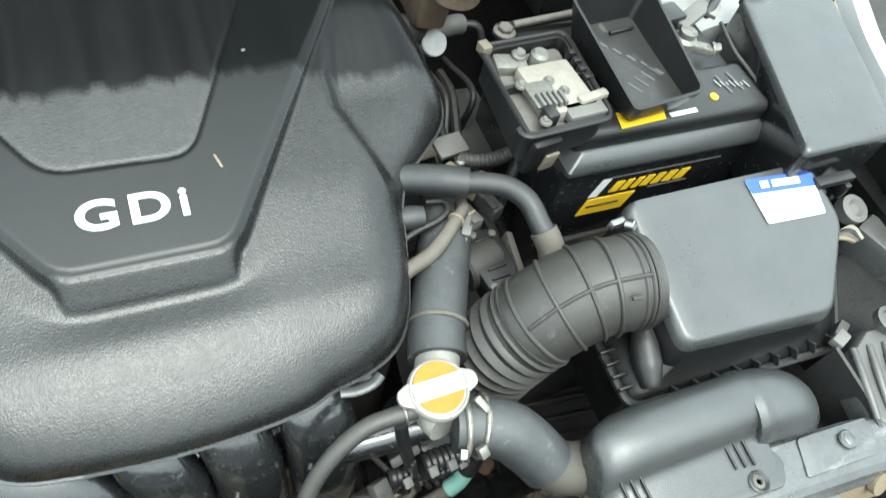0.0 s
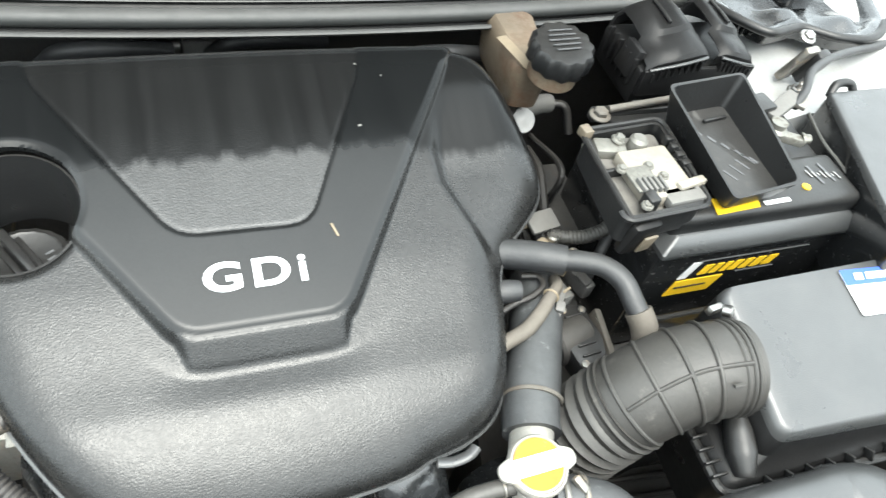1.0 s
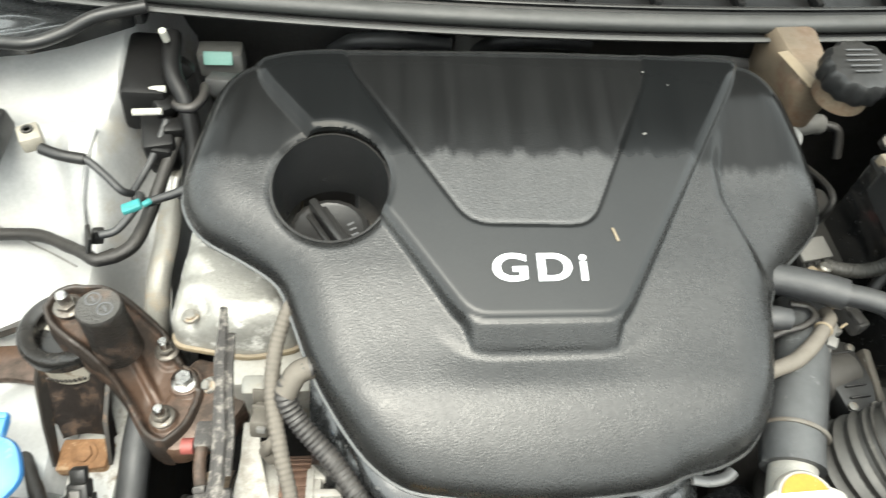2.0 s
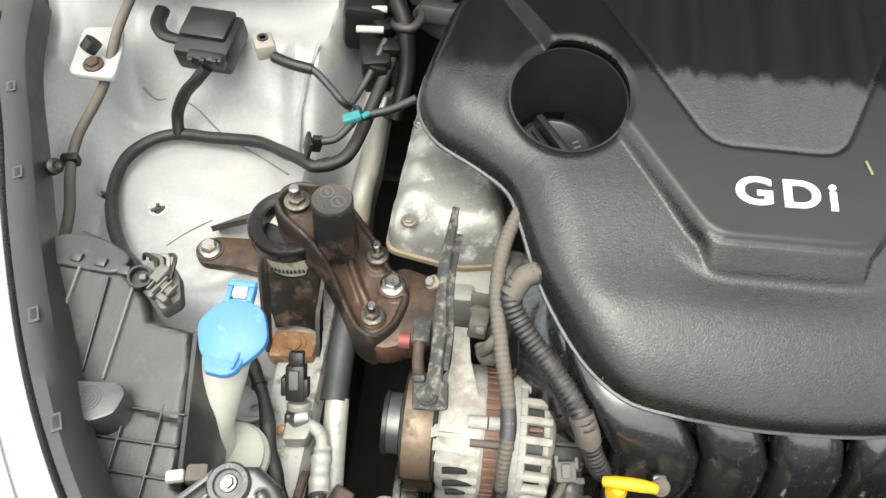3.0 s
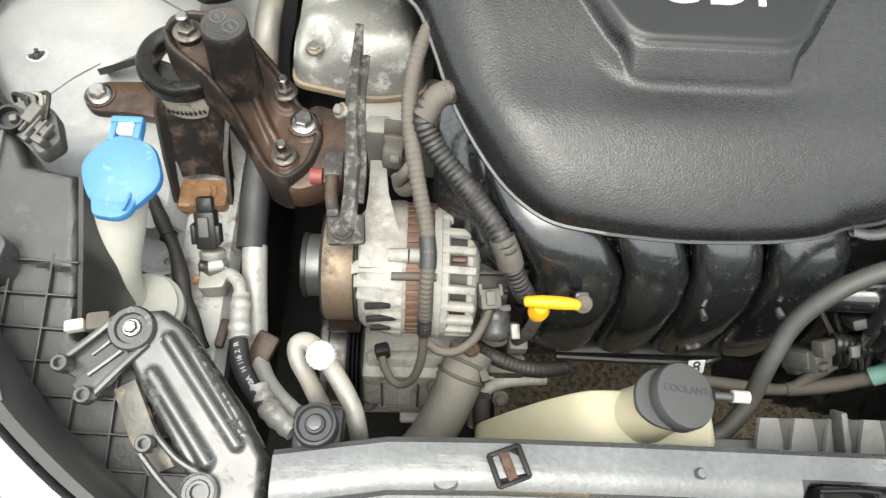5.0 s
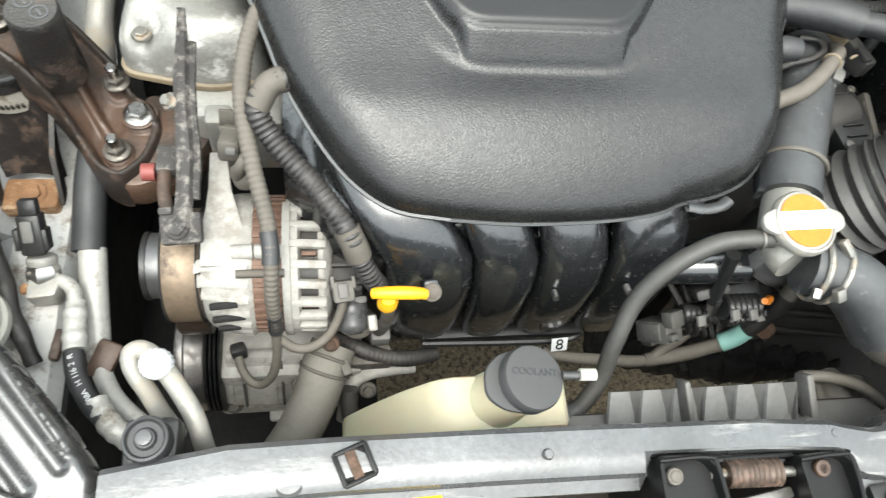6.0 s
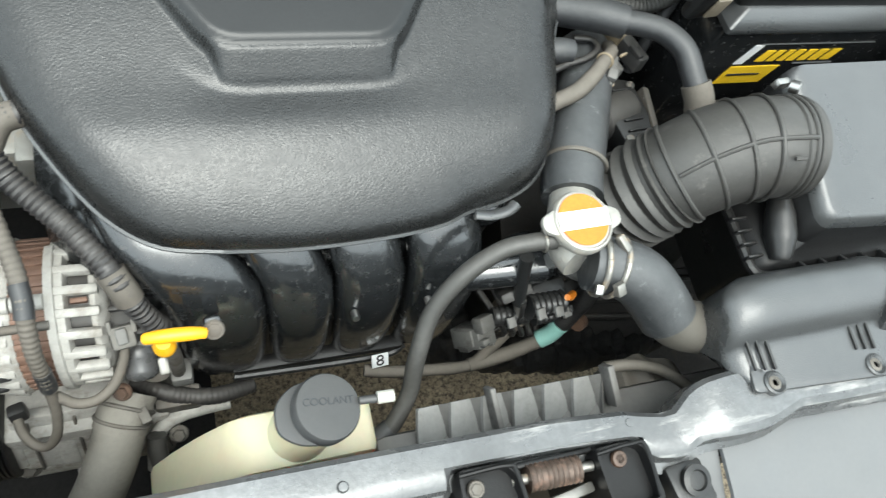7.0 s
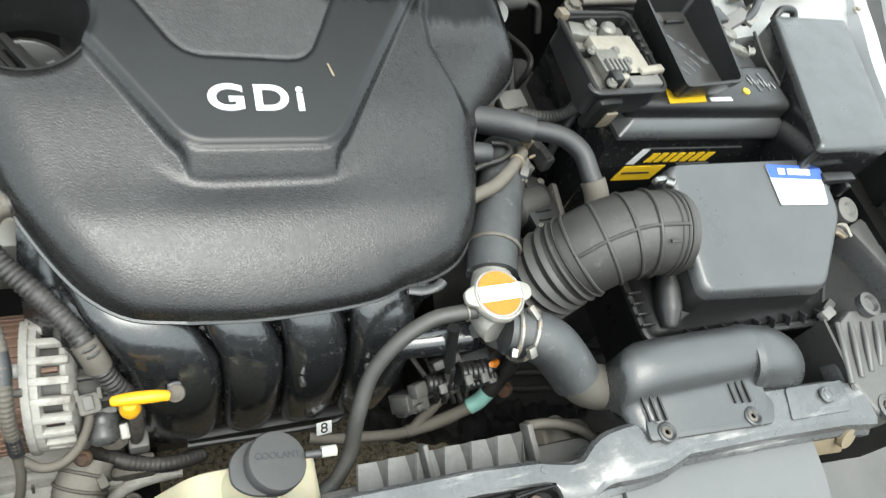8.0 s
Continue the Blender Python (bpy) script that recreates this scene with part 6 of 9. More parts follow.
def lamp_rib(a, b, wide, tall, drop):
    """A straight moulded rib standing on the lamp back."""
    mid_, run_ = ((a[0] + b[0]) / 2, (a[1] + b[1]) / 2), math.hypot(b[0] - a[0], b[1] - a[1])
    az = math.atan2(b[1] - a[1], b[0] - a[0])
    pitch_ = math.degrees(math.atan(0.235 * math.sin(az)))
    m_ = pose(mid_[0], mid_[1], 0.785 + 0.235 * (mid_[1] - 0.03) - drop + tall / 2, 0, 0, math.degrees(az)) @ pose(0, 0, 0, 0, -pitch_, 0)
    bm = box((0, 0, 0), (run_, wide, tall), 0.0004)
    bmesh.ops.transform(bm, matrix=m_, verts=bm.verts)
    return bm


for a, b in (((-0.613, 0.242), (-0.617, 0.180)), ((-0.587, 0.236), (-0.586, 0.156)), ((-0.564, 0.231), (-0.568, 0.152))):
    part("ridge", lamp_rib(a, b, 0.0022, 0.0045, 0.001), M_LAMPBACK if -0.6 < a[0] < -0.58 else M_WORNEDGE, lamp)
grid_x, grid_y = [-0.572, -0.544, -0.516, -0.488, -0.460, -0.432], [0.133, 0.1095, 0.086, 0.0625, 0.039, 0.0155, -0.008]
left_at = lambda y: -0.573 + (0.101 - y) * 0.88 + 0.004
right_at = lambda y: -0.498 if y > 0.084 else min(-0.404, -0.440 + (0.066 - y) * 0.8)
for y in grid_y:
    part("grid_rib", lamp_rib((max(left_at(y), -0.585), y + 0.003), (right_at(y), y), 0.0016, 0.0055, 0.005), M_LAMPBACK, lamp)
for x in grid_x:
    top_, low_ = (0.141 if x < -0.5 else 0.072), max(-0.028, 0.101 - (x + 0.569) / 0.88)
    if top_ - low_ > 0.01:
        part("grid_rib", lamp_rib((x - 0.003, low_ + 0.004), (x, top_), 0.0016, 0.0055, 0.005), M_LAMPBACK, lamp)
part("side_wall", sheet([[(-0.507, 0.198, 0.823), (-0.500, 0.14, 0.808), (-0.494, 0.088, 0.796)], [(-0.498, 0.196, 0.78), (-0.488, 0.14, 0.775), (-0.484, 0.088, 0.765)], [(-0.497, 0.195, 0.74), (-0.487, 0.14, 0.735), (-0.483, 0.088, 0.73)]]), M_LAMPBACK, lamp)
part("bulb_cap", prism(rounded([(-0.585, 0.144), (-0.547, 0.146), (-0.539, 0.139), (-0.542, 0.121), (-0.558, 0.113), (-0.575, 0.116), (-0.583, 0.128)], 0.005), 0.795, 0.830, 0.002), M_BOX, lamp, "round-ended bulb cover")
for r in (0.003, 0.0055, 0.0080, 0.0105):
    part("cap_ring", lathe((-0.566, 0.1305, 0.8297), (0, 0, 1), [(r, 0), (r, 0.0005), (r - 0.0008, 0.0005), (r - 0.0008, 0), (r, 0)], 28), M_LAMPBACK, lamp)
part("dome", prism(rounded([(-0.664, 0.256), (-0.640, 0.275), (-0.604, 0.272), (-0.572, 0.256), (-0.580, 0.236), (-0.645, 0.242)], 0.014, 5), 0.812, 0.838, 0.0028, None, 3), M_LAMPBACK, lamp, "rounded black top of the housing")
for x, y in ((-0.618, 0.249), (-0.596, 0.246), (-0.574, 0.240)):
    part("notch_tab", box((x, y, 0.838), (0.010, 0.008, 0.006), 0.001, (12, 0, -8)), M_LAMPBACK, lamp)
part("connector", prism(rounded([(-0.566, 0.254), (-0.550, 0.262), (-0.534, 0.250), (-0.524, 0.224), (-0.537, 0.211), (-0.552, 0.228)], 0.005), 0.812, 0.828, 0.002), M_SOILED, lamp, "soiled grey plug cluster with wires")
for dx, dy, w, d_, h_, rz in ((-0.553, 0.246, 0.012, 0.010, 0.010, -35), (-0.543, 0.240, 0.010, 0.016, 0.014, -28), (-0.535, 0.229, 0.012, 0.008, 0.010, -40), (-0.545, 0.226, 0.006, 0.014, 0.008, -30), (-0.534, 0.218, 0.009, 0.006, 0.012, -30), (-0.557, 0.236, 0.006, 0.006, 0.012, 10)):
    part("plug_block", box((dx, dy, 0.828 + h_ / 2), (w, d_, h_), 0.0018, (8, 0, rz)), M_SOILED, lamp)
for k in range(4):
    part("plug_fin", box((-0.546 + 0.0052 * k, 0.233 - 0.0034 * k, 0.8375), (0.0016, 0.018, 0.004), 0.0006, (10, 0, -32)), M_GREYPL, lamp)
part("socket", lathe((-0.560, 0.236, 0.832), (0.2, -0.2, 1), [(0.010, 0), (0.010, 0.010), (0.008, 0.010), (0.0075, 0.003), (0, 0.003)], 18), M_SATIN, lamp)
for k in range(4):
    part("wire", tube([(-0.548 + 0.004 * k, 0.238, 0.834), (-0.552 + 0.005 * k, 0.252 + 0.002 * k, 0.838), (-0.566 + 0.006 * k, 0.262, 0.832), (-0.575 + 0.006 * k, 0.268, 0.815)], 0.0018, n=6, seg=6), (M_TAPE, M_GREYPL, M_BEIGE, M_TAPE)[k], lamp)

plate = thing("headlamp_bracket", "grey ribbed plastic headlamp bracket with a bolt", "bracket", (-0.41, 0.04, 0.78))
PB = [(-0.463, 0.083), (-0.452, 0.099), (-0.432, 0.101), (-0.415, 0.090), (-0.372, 0.036), (-0.352, 0.004), (-0.352, -0.03), (-0.392, -0.03), (-0.408, -0.004), (-0.437, 0.040), (-0.452, 0.062)]


def plate_height(x, y, d):
    z = 0.797 + 0.16 * (y - 0.02) - 0.10 * np.clip(x + 0.41, -1, 1)
    for (ax, ay), (bx, by) in (((-0.424, 0.078), (-0.372, 0.010)), ((-0.432, 0.054), (-0.390, -0.002)), ((-0.402, 0.072), (-0.367, 0.022))):
        t = np.clip(((x - ax) * (bx - ax) + (y - ay) * (by - ay)) / ((bx - ax) ** 2 + (by - ay) ** 2), 0, 1)
        q = np.hypot(x - ax - t * (bx - ax), y - ay - t * (by - ay))
        z = z + 0.005 * (1 - step(q, 0.0025, 0.0050))
    return z - 0.010 * (1 - np.clip(d / 0.006, 0, 1)) ** 2


M_PLATE = material("grey_satin_bracket_plastic", (0.042, 0.042, 0.042), 0.17, vary=0.2, spec=1.0, bump=0.10, bump_scale=60, dust=(0.32, 0.31, 0.29), dust_amount=0.12, spots=(0.17, 0.165, 0.155), spot_amount=0.16, spot_scale=36)
part("plate", relief(PB, plate_height, 0.0018, rim=0.02), M_PLATE, plate, smooth=60)
part("boss", lathe((-0.449, 0.084, 0.806), (0.02, -0.12, 1), [(0.016, 0), (0.016, 0.008), (0.0145, 0.010), (0.011, 0.010), (0.010, 0.007), (0, 0.007)], 30), M_PLATE, plate)
part("bolt", hex_bolt((-0.449, 0.084, 0.812), (0.02, -0.12, 1), 0.0047, 0.006), M_STEEL, plate)
part("arm_plate", prism(rounded([(-0.464, 0.094), (-0.442, 0.098), (-0.434, 0.078), (-0.462, 0.044), (-0.474, 0.036), (-0.484, 0.044), (-0.481, 0.050), (-0.495, 0.055), (-0.490, 0.067)], 0.005), 0.8005, 0.8065, 0.0012), M_PLATE, plate)
for p0, p1, r_ in (((-0.462, 0.092, 0.810), (-0.490, 0.063, 0.810), 0.0028), ((-0.438, 0.074, 0.810), (-0.470, 0.037, 0.806), 0.0028), ((-0.450, 0.074, 0.808), (-0.474, 0.052, 0.807), 0.0022), ((-0.462, 0.078, 0.808), (-0.474, 0.066, 0.807), 0.0018)):
    part("arm", tube([p0, ((p0[0] + p1[0]) / 2, (p0[1] + p1[1]) / 2, p0[2] - 0.001), p1], r_, seg=8), M_PLATE, plate)
for p in ((-0.490, 0.058, 0.808), (-0.472, 0.038, 0.804), (-0.428, 0.008, 0.800)):
    part("eyelet", lathe(p, (0, -0.1, 1), [(0.0062, 0), (0.0062, 0.008), (0.0052, 0.010), (0.0034, 0.010), (0.003, 0.005)], 18), M_PLATE, plate)
part("lower_arm", sheet([[(-0.446, 0.052, 0.797), (-0.430, 0.022, 0.793), (-0.412, -0.004, 0.790)], [(-0.462, 0.046, 0.790), (-0.446, 0.014, 0.787), (-0.430, -0.010, 0.784)]], 0.004), M_ZINC, plate, "bare metal strip")
part("lower_boss", lathe((-0.392, -0.020, 0.788), (0, -0.1, 1), [(0.0125, 0), (0.0125, 0.009), (0.0112, 0.0095), (0.0105, 0.0085), (0.0080, 0.0085), (0.0072, 0.0095), (0.0052, 0.0095), (0.0045, 0.006), (0, 0.006)], 30), M_PLATE, plate)
for s_ in (-1, 1):
    part("lower_web", tube([(-0.428 + 0.004 * s_, 0.008 + 0.006 * s_, 0.800), (-0.412 + 0.004 * s_, -0.008 + 0.007 * s_, 0.797), (-0.395 + 0.004 * s_, -0.020 + 0.010 * s_, 0.795)], 0.0024, n=5, seg=8), M_PLATE, plate)

# ---- washer filler ----
washer = thing("washer_filler", "milky washer filler neck with a bright blue cap", "washer filler", (-0.49, 0.12, 0.70))
part("neck", tube([(-0.477, 0.194, 0.818), (-0.482, 0.184, 0.800), (-0.4885, 0.165, 0.775), (-0.495, 0.148, 0.750), (-0.499, 0.138, 0.715)], [0.0200, 0.0195, 0.0180, 0.0180, 0.0200], n=8, seg=26), M_MILK, washer)
part("base_collar", lathe((-0.482, 0.136, 0.704), (0, -0.1, 1), [(0.031, 0), (0.031, 0.008), (0.028, 0.011), (0.028, 0.016), (0.020, 0.020)], 30), M_MILK, washer)
wc = part("cap", lathe((-0.472, 0.197, 0.824), (0.03, -0.22, 1), [(0.024, 0), (0.0275, 0.002), (0.0285, 0.006), (0.0275, 0.010), (0.022, 0.013), (0, 0.0142)], 48, 6, 0.025), M_BLUE, washer, "bright blue snap cap")
part("finger_tab", prism(rounded([(-0.487, 0.161), (-0.470, 0.1585), (-0.461, 0.163), (-0.456, 0.180), (-0.492, 0.180)], 0.005), 0.823, 0.831, 0.002), M_BLUE, wc)
part("hinge", join(box((-0.482, 0.226, 0.836), (0.005, 0.016, 0.010), 0.0015), box((-0.464, 0.228, 0.836), (0.005, 0.016, 0.010), 0.0015), box((-0.473, 0.236, 0.838), (0.024, 0.006, 0.009), 0.002)), M_BLUE, wc)
part("hinge_peg", box((-0.473, 0.229, 0.838), (0.012, 0.010, 0.007), 0.0015), M_WHITE, wc)
part("moulded_mark", box((-0.4620, 0.174, 0.8330), (0.0022, 0.024, 0.0030), 0.0006, (-16, 0, -4)), M_BLUE, wc)
pump_pipe = thing("washer_pump_joint", "grey and white washer pipe joint", "pipe joint", (-0.48, 0.10, 0.78))
part("collar", box((-0.4785, 0.0925, 0.797), (0.017, 0.014, 0.012), 0.003, (0, 0, 8)), M_CONDUIT, pump_pipe, "brown-grey collar")
part("plug", box((-0.4945, 0.0890, 0.798), (0.014, 0.009, 0.008), 0.002, (0, 0, 12)), M_MILK, pump_pipe)

# ---- engine mount ----
M_RUSTED = material("rust_streaked_black_iron", (0.022, 0.018, 0.016), 0.36, vary=0.35, spots=(0.10, 0.062, 0.040), spot_amount=0.38, spot_scale=30, bump=0.5, bump_scale=180)
M_BANDTIN = material("pale_stamped_tin", (0.50, 0.47, 0.40), 0.5, metal=0.2, vary=0.15, spots=(0.20, 0.15, 0.10), spot_amount=0.2, spot_scale=60)
M_ARMRIM = material("worn_black_casting", (0.030, 0.023, 0.019), 0.36, vary=0.3, spots=(0.11, 0.066, 0.044), spot_amount=0.32, spot_scale=26, bump=0.5, bump_scale=260, dust=(0.20, 0.17, 0.14), dust_amount=0.10)
M_DAMPER = material("coarse_black_rubber", (0.016, 0.014, 0.0125), 0.32, vary=0.3, bump=1.0, bump_scale=420, speckle=0.2, dust=(0.26, 0.25, 0.23), dust_amount=0.22, spots=(0.06, 0.038, 0.026), spot_amount=0.25, spot_scale=24)
M_BUSH = material("gloss_black_bush", (0.010, 0.010, 0.010), 0.22, vary=0.3, bump=0.25, bump_scale=120, dust=DUST, dust_amount=0.06, spots=(0.05, 0.04, 0.03), spot_amount=0.1, spot_scale=40)
M_NUT = material("worn_zinc_nut", (0.17, 0.155, 0.135), 0.34, metal=0.7, vary=0.2, spots=(0.06, 0.045, 0.035), spot_amount=0.35, spot_scale=60, bump=0.3)
mount = thing("engine_mount", "rusty black engine mount with studs and a round damper", "engine mount", (-0.45, 0.32, 0.66))
ARM = [(-0.486, 0.358), (-0.480, 0.376), (-0.465, 0.386), (-0.448, 0.386), (-0.420, 0.384), (-0.399, 0.376), (-0.384, 0.366), (-0.374, 0.350), (-0.364, 0.334), (-0.350, 0.322), (-0.343, 0.305),
       (-0.346, 0.284), (-0.354, 0.264), (-0.372, 0.247), (-0.392, 0.255), (-0.405, 0.272), (-0.418, 0.293), (-0.434, 0.309), (-0.455, 0.321), (-0.476, 0.339)]
ARM = [tuple(p)[:2] for p in spline([(*p, 0) for p in ARM + ARM[:1]], 4)[:-1]]


def arm_height(x, y, d):
    s = step(x - 0.25 * (y - 0.33), -0.452, -0.385)
    z = 0.790 - 0.062 * s
    rim = 1 - step(np.abs(d - 0.0058), 0.0016, 0.0058)
    (ax, ay), (bx, by) = (-0.412, 0.336), (-0.388, 0.296)
    t = np.clip(((x - ax) * (bx - ax) + (y - ay) * (by - ay)) / ((bx - ax) ** 2 + (by - ay) ** 2), 0, 1)
    web = (1 - step(np.hypot(x - ax - t * (bx - ax), y - ay - t * (by - ay)), 0.0015, 0.0062)) * (1 - 0.8 * t)
    pads = sum(1 - step(np.hypot(x - px, y - py), r * 0.75, r) for px, py, r in ((-0.363, 0.313, 0.017), (-0.378, 0.277, 0.014), (-0.382, 0.341, 0.014), (-0.460, 0.359, 0.0135)))
    hollow = np.exp(-(((x + 0.398) / 0.020) ** 2 + ((y - 0.296) / 0.022) ** 2))
    return z + 0.0120 * rim * (1 - 0.35 * step(x, -0.375, -0.345)) - 0.014 * (1 - np.clip(d / 0.0045, 0, 1)) ** 2 + 0.020 * web + 0.004 * np.clip(pads, 0, 1) - 0.005 * hollow


arm = part("arm", relief(ARM, arm_height, 0.0016, rim=0.024), M_RUST, mount, "rusty cast arm with a worn black rim", smooth=55)
arm.data.materials.append(M_ARMRIM)
arm_mid = np.array([tuple(f.center)[:2] for f in arm.data.polygons]) + np.array(mount.location[:2])
arm_rim = inside_distance(arm_mid[:, 0], arm_mid[:, 1], ARM)
arm.data.polygons.foreach_set("material_index", np.where(arm_rim < 0.0098, 1, 0).astype(np.int32))
part("lower_arm", prism(rounded([(-0.40, 0.262), (-0.366, 0.244), (-0.322, 0.262), (-0.300, 0.30), (-0.318, 0.332), (-0.36, 0.345)], 0.012), 0.690, 0.728, 0.006), M_RUST, mount)
part("ring", lathe((-0.470, 0.350, 0.758), (0, 0, 1), [(0.030, 0.004), (0.0385, 0.0045), (0.0405, 0.006), (0.0408, 0.008), (0.0404, 0.010), (0.0412, 0.016), (0.0402, 0.0205), (0.0380, 0.0225), (0.0290, 0.0215), (0.0262, 0.0190), (0.0250, 0.010), (0.024, 0.006), (0, 0.005)], 56), M_BUSH, mount, "black rubber-filled ring")
for s_ in (-1, 1):
    part("cheek", sheet([[(-0.466 + s_ * 0.0285 + 0.004 * q * s_, 0.338 - 0.030 * q + 0.004, 0.765 - 0.02 * q), (-0.4645 + s_ * 0.0275, 0.31 - 0.03 * q, 0.73 - 0.01 * q), (-0.460 + s_ * 0.0255, 0.262 - 0.012 * q, 0.688)] for q in (0.0, 0.5, 1.0)], 0.004), M_IRON, mount)
part("body", sheet([[(-0.466 + 0.028 * u, 0.332 - 0.006 * (1 - u * u), 0.765) for u in (-1, -0.5, 0, 0.5, 1)], [(-0.4645 + 0.027 * u, 0.303 + 0.008 * (1 - u * u), 0.728) for u in (-1, -0.5, 0, 0.5, 1)], [(-0.460 + 0.025 * u, 0.276 + 0.006 * (1 - u * u), 0.690) for u in (-1, -0.5, 0, 0.5, 1)]], 0.006), M_RUSTED, mount, "black painted mount body with rust")
part("band", loft([[(-0.467 + w * math.cos(a), yc + 0.031 * math.sin(a), z + 0.004 * math.sin(a)) for a in (2 * math.pi * k / 28 for k in range(28))] for z, w, yc in ((0.7625, 0.0345, 0.345), (0.761, 0.0350, 0.345), (0.743, 0.0340, 0.342), (0.742, 0.0330, 0.342))]), M_BANDTIN, mount, "pale stamped band")
for k in range(9):
    part("stamp_bar", box((-0.483 + 0.0040 * k, 0.3115 - 0.0026 * (1 - (abs(k - 4) / 4) ** 2), 0.7495), (0.0018, 0.0016, 0.006), 0, (10, 0, 0)), M_IRON, mount)
part("rust_patch", prism(rounded([(-0.484, 0.246), (-0.438, 0.248), (-0.436, 0.278), (-0.484, 0.278)], 0.005), 0.672, 0.688, 0.003), M_ORANGE_RUST, mount, "orange rusted foot")
part("rust_bolt", hex_bolt((-0.459, 0.262, 0.688), (0, -0.2, 1), 0.0085, 0.007), M_ORANGE_RUST, mount)
part("foot", prism(rounded([(-0.578, 0.342), (-0.567, 0.326), (-0.530, 0.326), (-0.490, 0.318), (-0.486, 0.356), (-0.52, 0.364), (-0.565, 0.362)], 0.010), 0.712, 0.724, 0.003), M_RUST, mount)
part("foot", sheet([[(-0.566, 0.380, 0.720), (-0.52, 0.388, 0.740), (-0.490, 0.384, 0.756)], [(-0.563, 0.364, 0.738), (-0.52, 0.369, 0.752), (-0.490, 0.362, 0.762)]], 0.006), M_IRON, mount)
part("damper", lathe((-0.420, 0.334, 0.765), (0.03, 0.03, 1), [(0.022, 0), (0.0205, 0.030), (0.0192, 0.062), (0.0196, 0.069), (0.0180, 0.072), (0, 0.072)], 36), M_DAMPER, mount, "black round mass damper")
for dx, dy in ((-0.006, 0.007), (0.006, -0.003)):
    part("stamp_ring", lathe((-0.4175 + dx, 0.3362 + dy, 0.8365), (0.03, 0.03, 1), [(0.0068, 0), (0.0068, 0.0010), (0.0056, 0.0010), (0.0056, 0), (0.0068, 0)], 24), M_GREYINK, mount)
    part("stamp_ring", box((-0.4175 + dx, 0.3362 + dy, 0.8370), (0.0016, 0.007, 0.0008), 0, (0, 0, 35)), M_GREYINK, mount)
for at, r, stud, nm in (((-0.363, 0.313, 0.735), 0.0090, 0.0, "bolt"), ((-0.378, 0.277, 0.735), 0.0072, 0.013, "stud"), ((-0.382, 0.341, 0.745), 0.0072, 0.013, "stud"), ((-0.460, 0.359, 0.800), 0.0080, 0.013, "stud"), ((-0.561, 0.344, 0.724), 0.0085, 0.0, "bolt")):
    if stud:
        nut = part("nut", hex_bolt(at, (0, 0, 1), r * 1.12, 0.0085), M_NUT, mount, "worn hexagon nut")
        part("stud", lathe((at[0], at[1], at[2] + 0.006), (0, 0, 1), [(r * 0.68, 0), (r * 0.68, stud + 0.0005), (r * 0.5, stud + 0.002), (0, stud + 0.002)], 14), M_STEEL, nut, "bright steel stud end")
    else:
        part("washer", lathe(at, (0, 0, 1), [(r * 1.7, 0), (r * 1.7, 0.0014), (r * 1.5, 0.002), (0, 0.002)], 22), M_RUST, mount)
        part(nm, hex_bolt((at[0], at[1], at[2] + 0.0016), (0, 0, 1), r, 0.009), M_STEEL, mount, "bright steel " + nm)
part("spacer", lathe((-0.460, 0.359, 0.790), (0, 0, 1), [(0.011, 0), (0.011, 0.008), (0.008, 0.010)], 16), M_IRON, mount)

# ---- valve cover and front of the head ----
M_VALVE = material("corroded_cast_cover", (0.37, 0.365, 0.34), 0.40, metal=0.45, vary=0.14, mottle=0.22, mottle_scale=38, spots=(0.62, 0.61, 0.58), spot_amount=0.30, spot_scale=44, bump=0.6, bump_scale=300, dust=(0.34, 0.31, 0.25), dust_amount=0.18)
vc = thing("valve_cover", "dull cast aluminium valve cover end with stains", "valve cover", (-0.32, 0.40, 0.74))


def vc_height(x, y, d):
    q = np.sqrt(np.clip(1 - (1 - np.clip(d / 0.028, 0, 1)) ** 2, 0, 1))
    z = 0.776 + 0.044 * q
    z = z - 0.018 * np.exp(-(np.hypot(x + 0.348, y - 0.347) / 0.014) ** 2) * step(d, 0.0, 0.004)
    return z + 0.003 * np.sin(y * 160) * np.exp(-((x + 0.352) / 0.012) ** 2)


part("cover", relief(rounded([(-0.372, 0.338), (-0.30, 0.322), (-0.250, 0.331), (-0.260, 0.42), (-0.262, 0.57), (-0.358, 0.57), (-0.366, 0.44)], 0.014), vc_height, 0.0030, rim=0.012), M_VALVE, vc, smooth=50)
part("gasket", prism(rounded([(-0.374, 0.335), (-0.30, 0.319), (-0.248, 0.328), (-0.258, 0.42), (-0.260, 0.57), (-0.36, 0.57), (-0.368, 0.44)], 0.014), 0.760, 0.767, 0.001), M_TAN, vc, "oily tan gasket edge")
for p in ((-0.349, 0.346, 0.800), (-0.352, 0.470, 0.806)):
    part("bolt", hex_bolt(p, (0, 0, 1), 0.0055, 0.006), M_ZINC, vc)
head = thing("cylinder_head_front", "cast aluminium timing side of the cylinder head", "cylinder head", (-0.27, 0.31, 0.62))
part("casting", box((-0.275, 0.325, 0.715), (0.085, 0.06, 0.09), 0.008), M_ALU, head)
part("rib", box((-0.292, 0.292, 0.735), (0.022, 0.02, 0.07), 0.004), M_ALU, head)
part("rib", box((-0.248, 0.300, 0.745), (0.018, 0.03, 0.04), 0.004), M_ALU, head)
part("bolt", hex_bolt((-0.236, 0.318, 0.772), (0.1, -0.4, 0.9), 0.006, 0.008), M_ZINC, head)
M_SOILPLUG = material("soiled_brown_grey_plug", (0.075, 0.068, 0.056), 0.6, vary=0.3, mottle=0.5, mottle_scale=80, dust=DUST, dust_amount=0.35, bump=0.4)
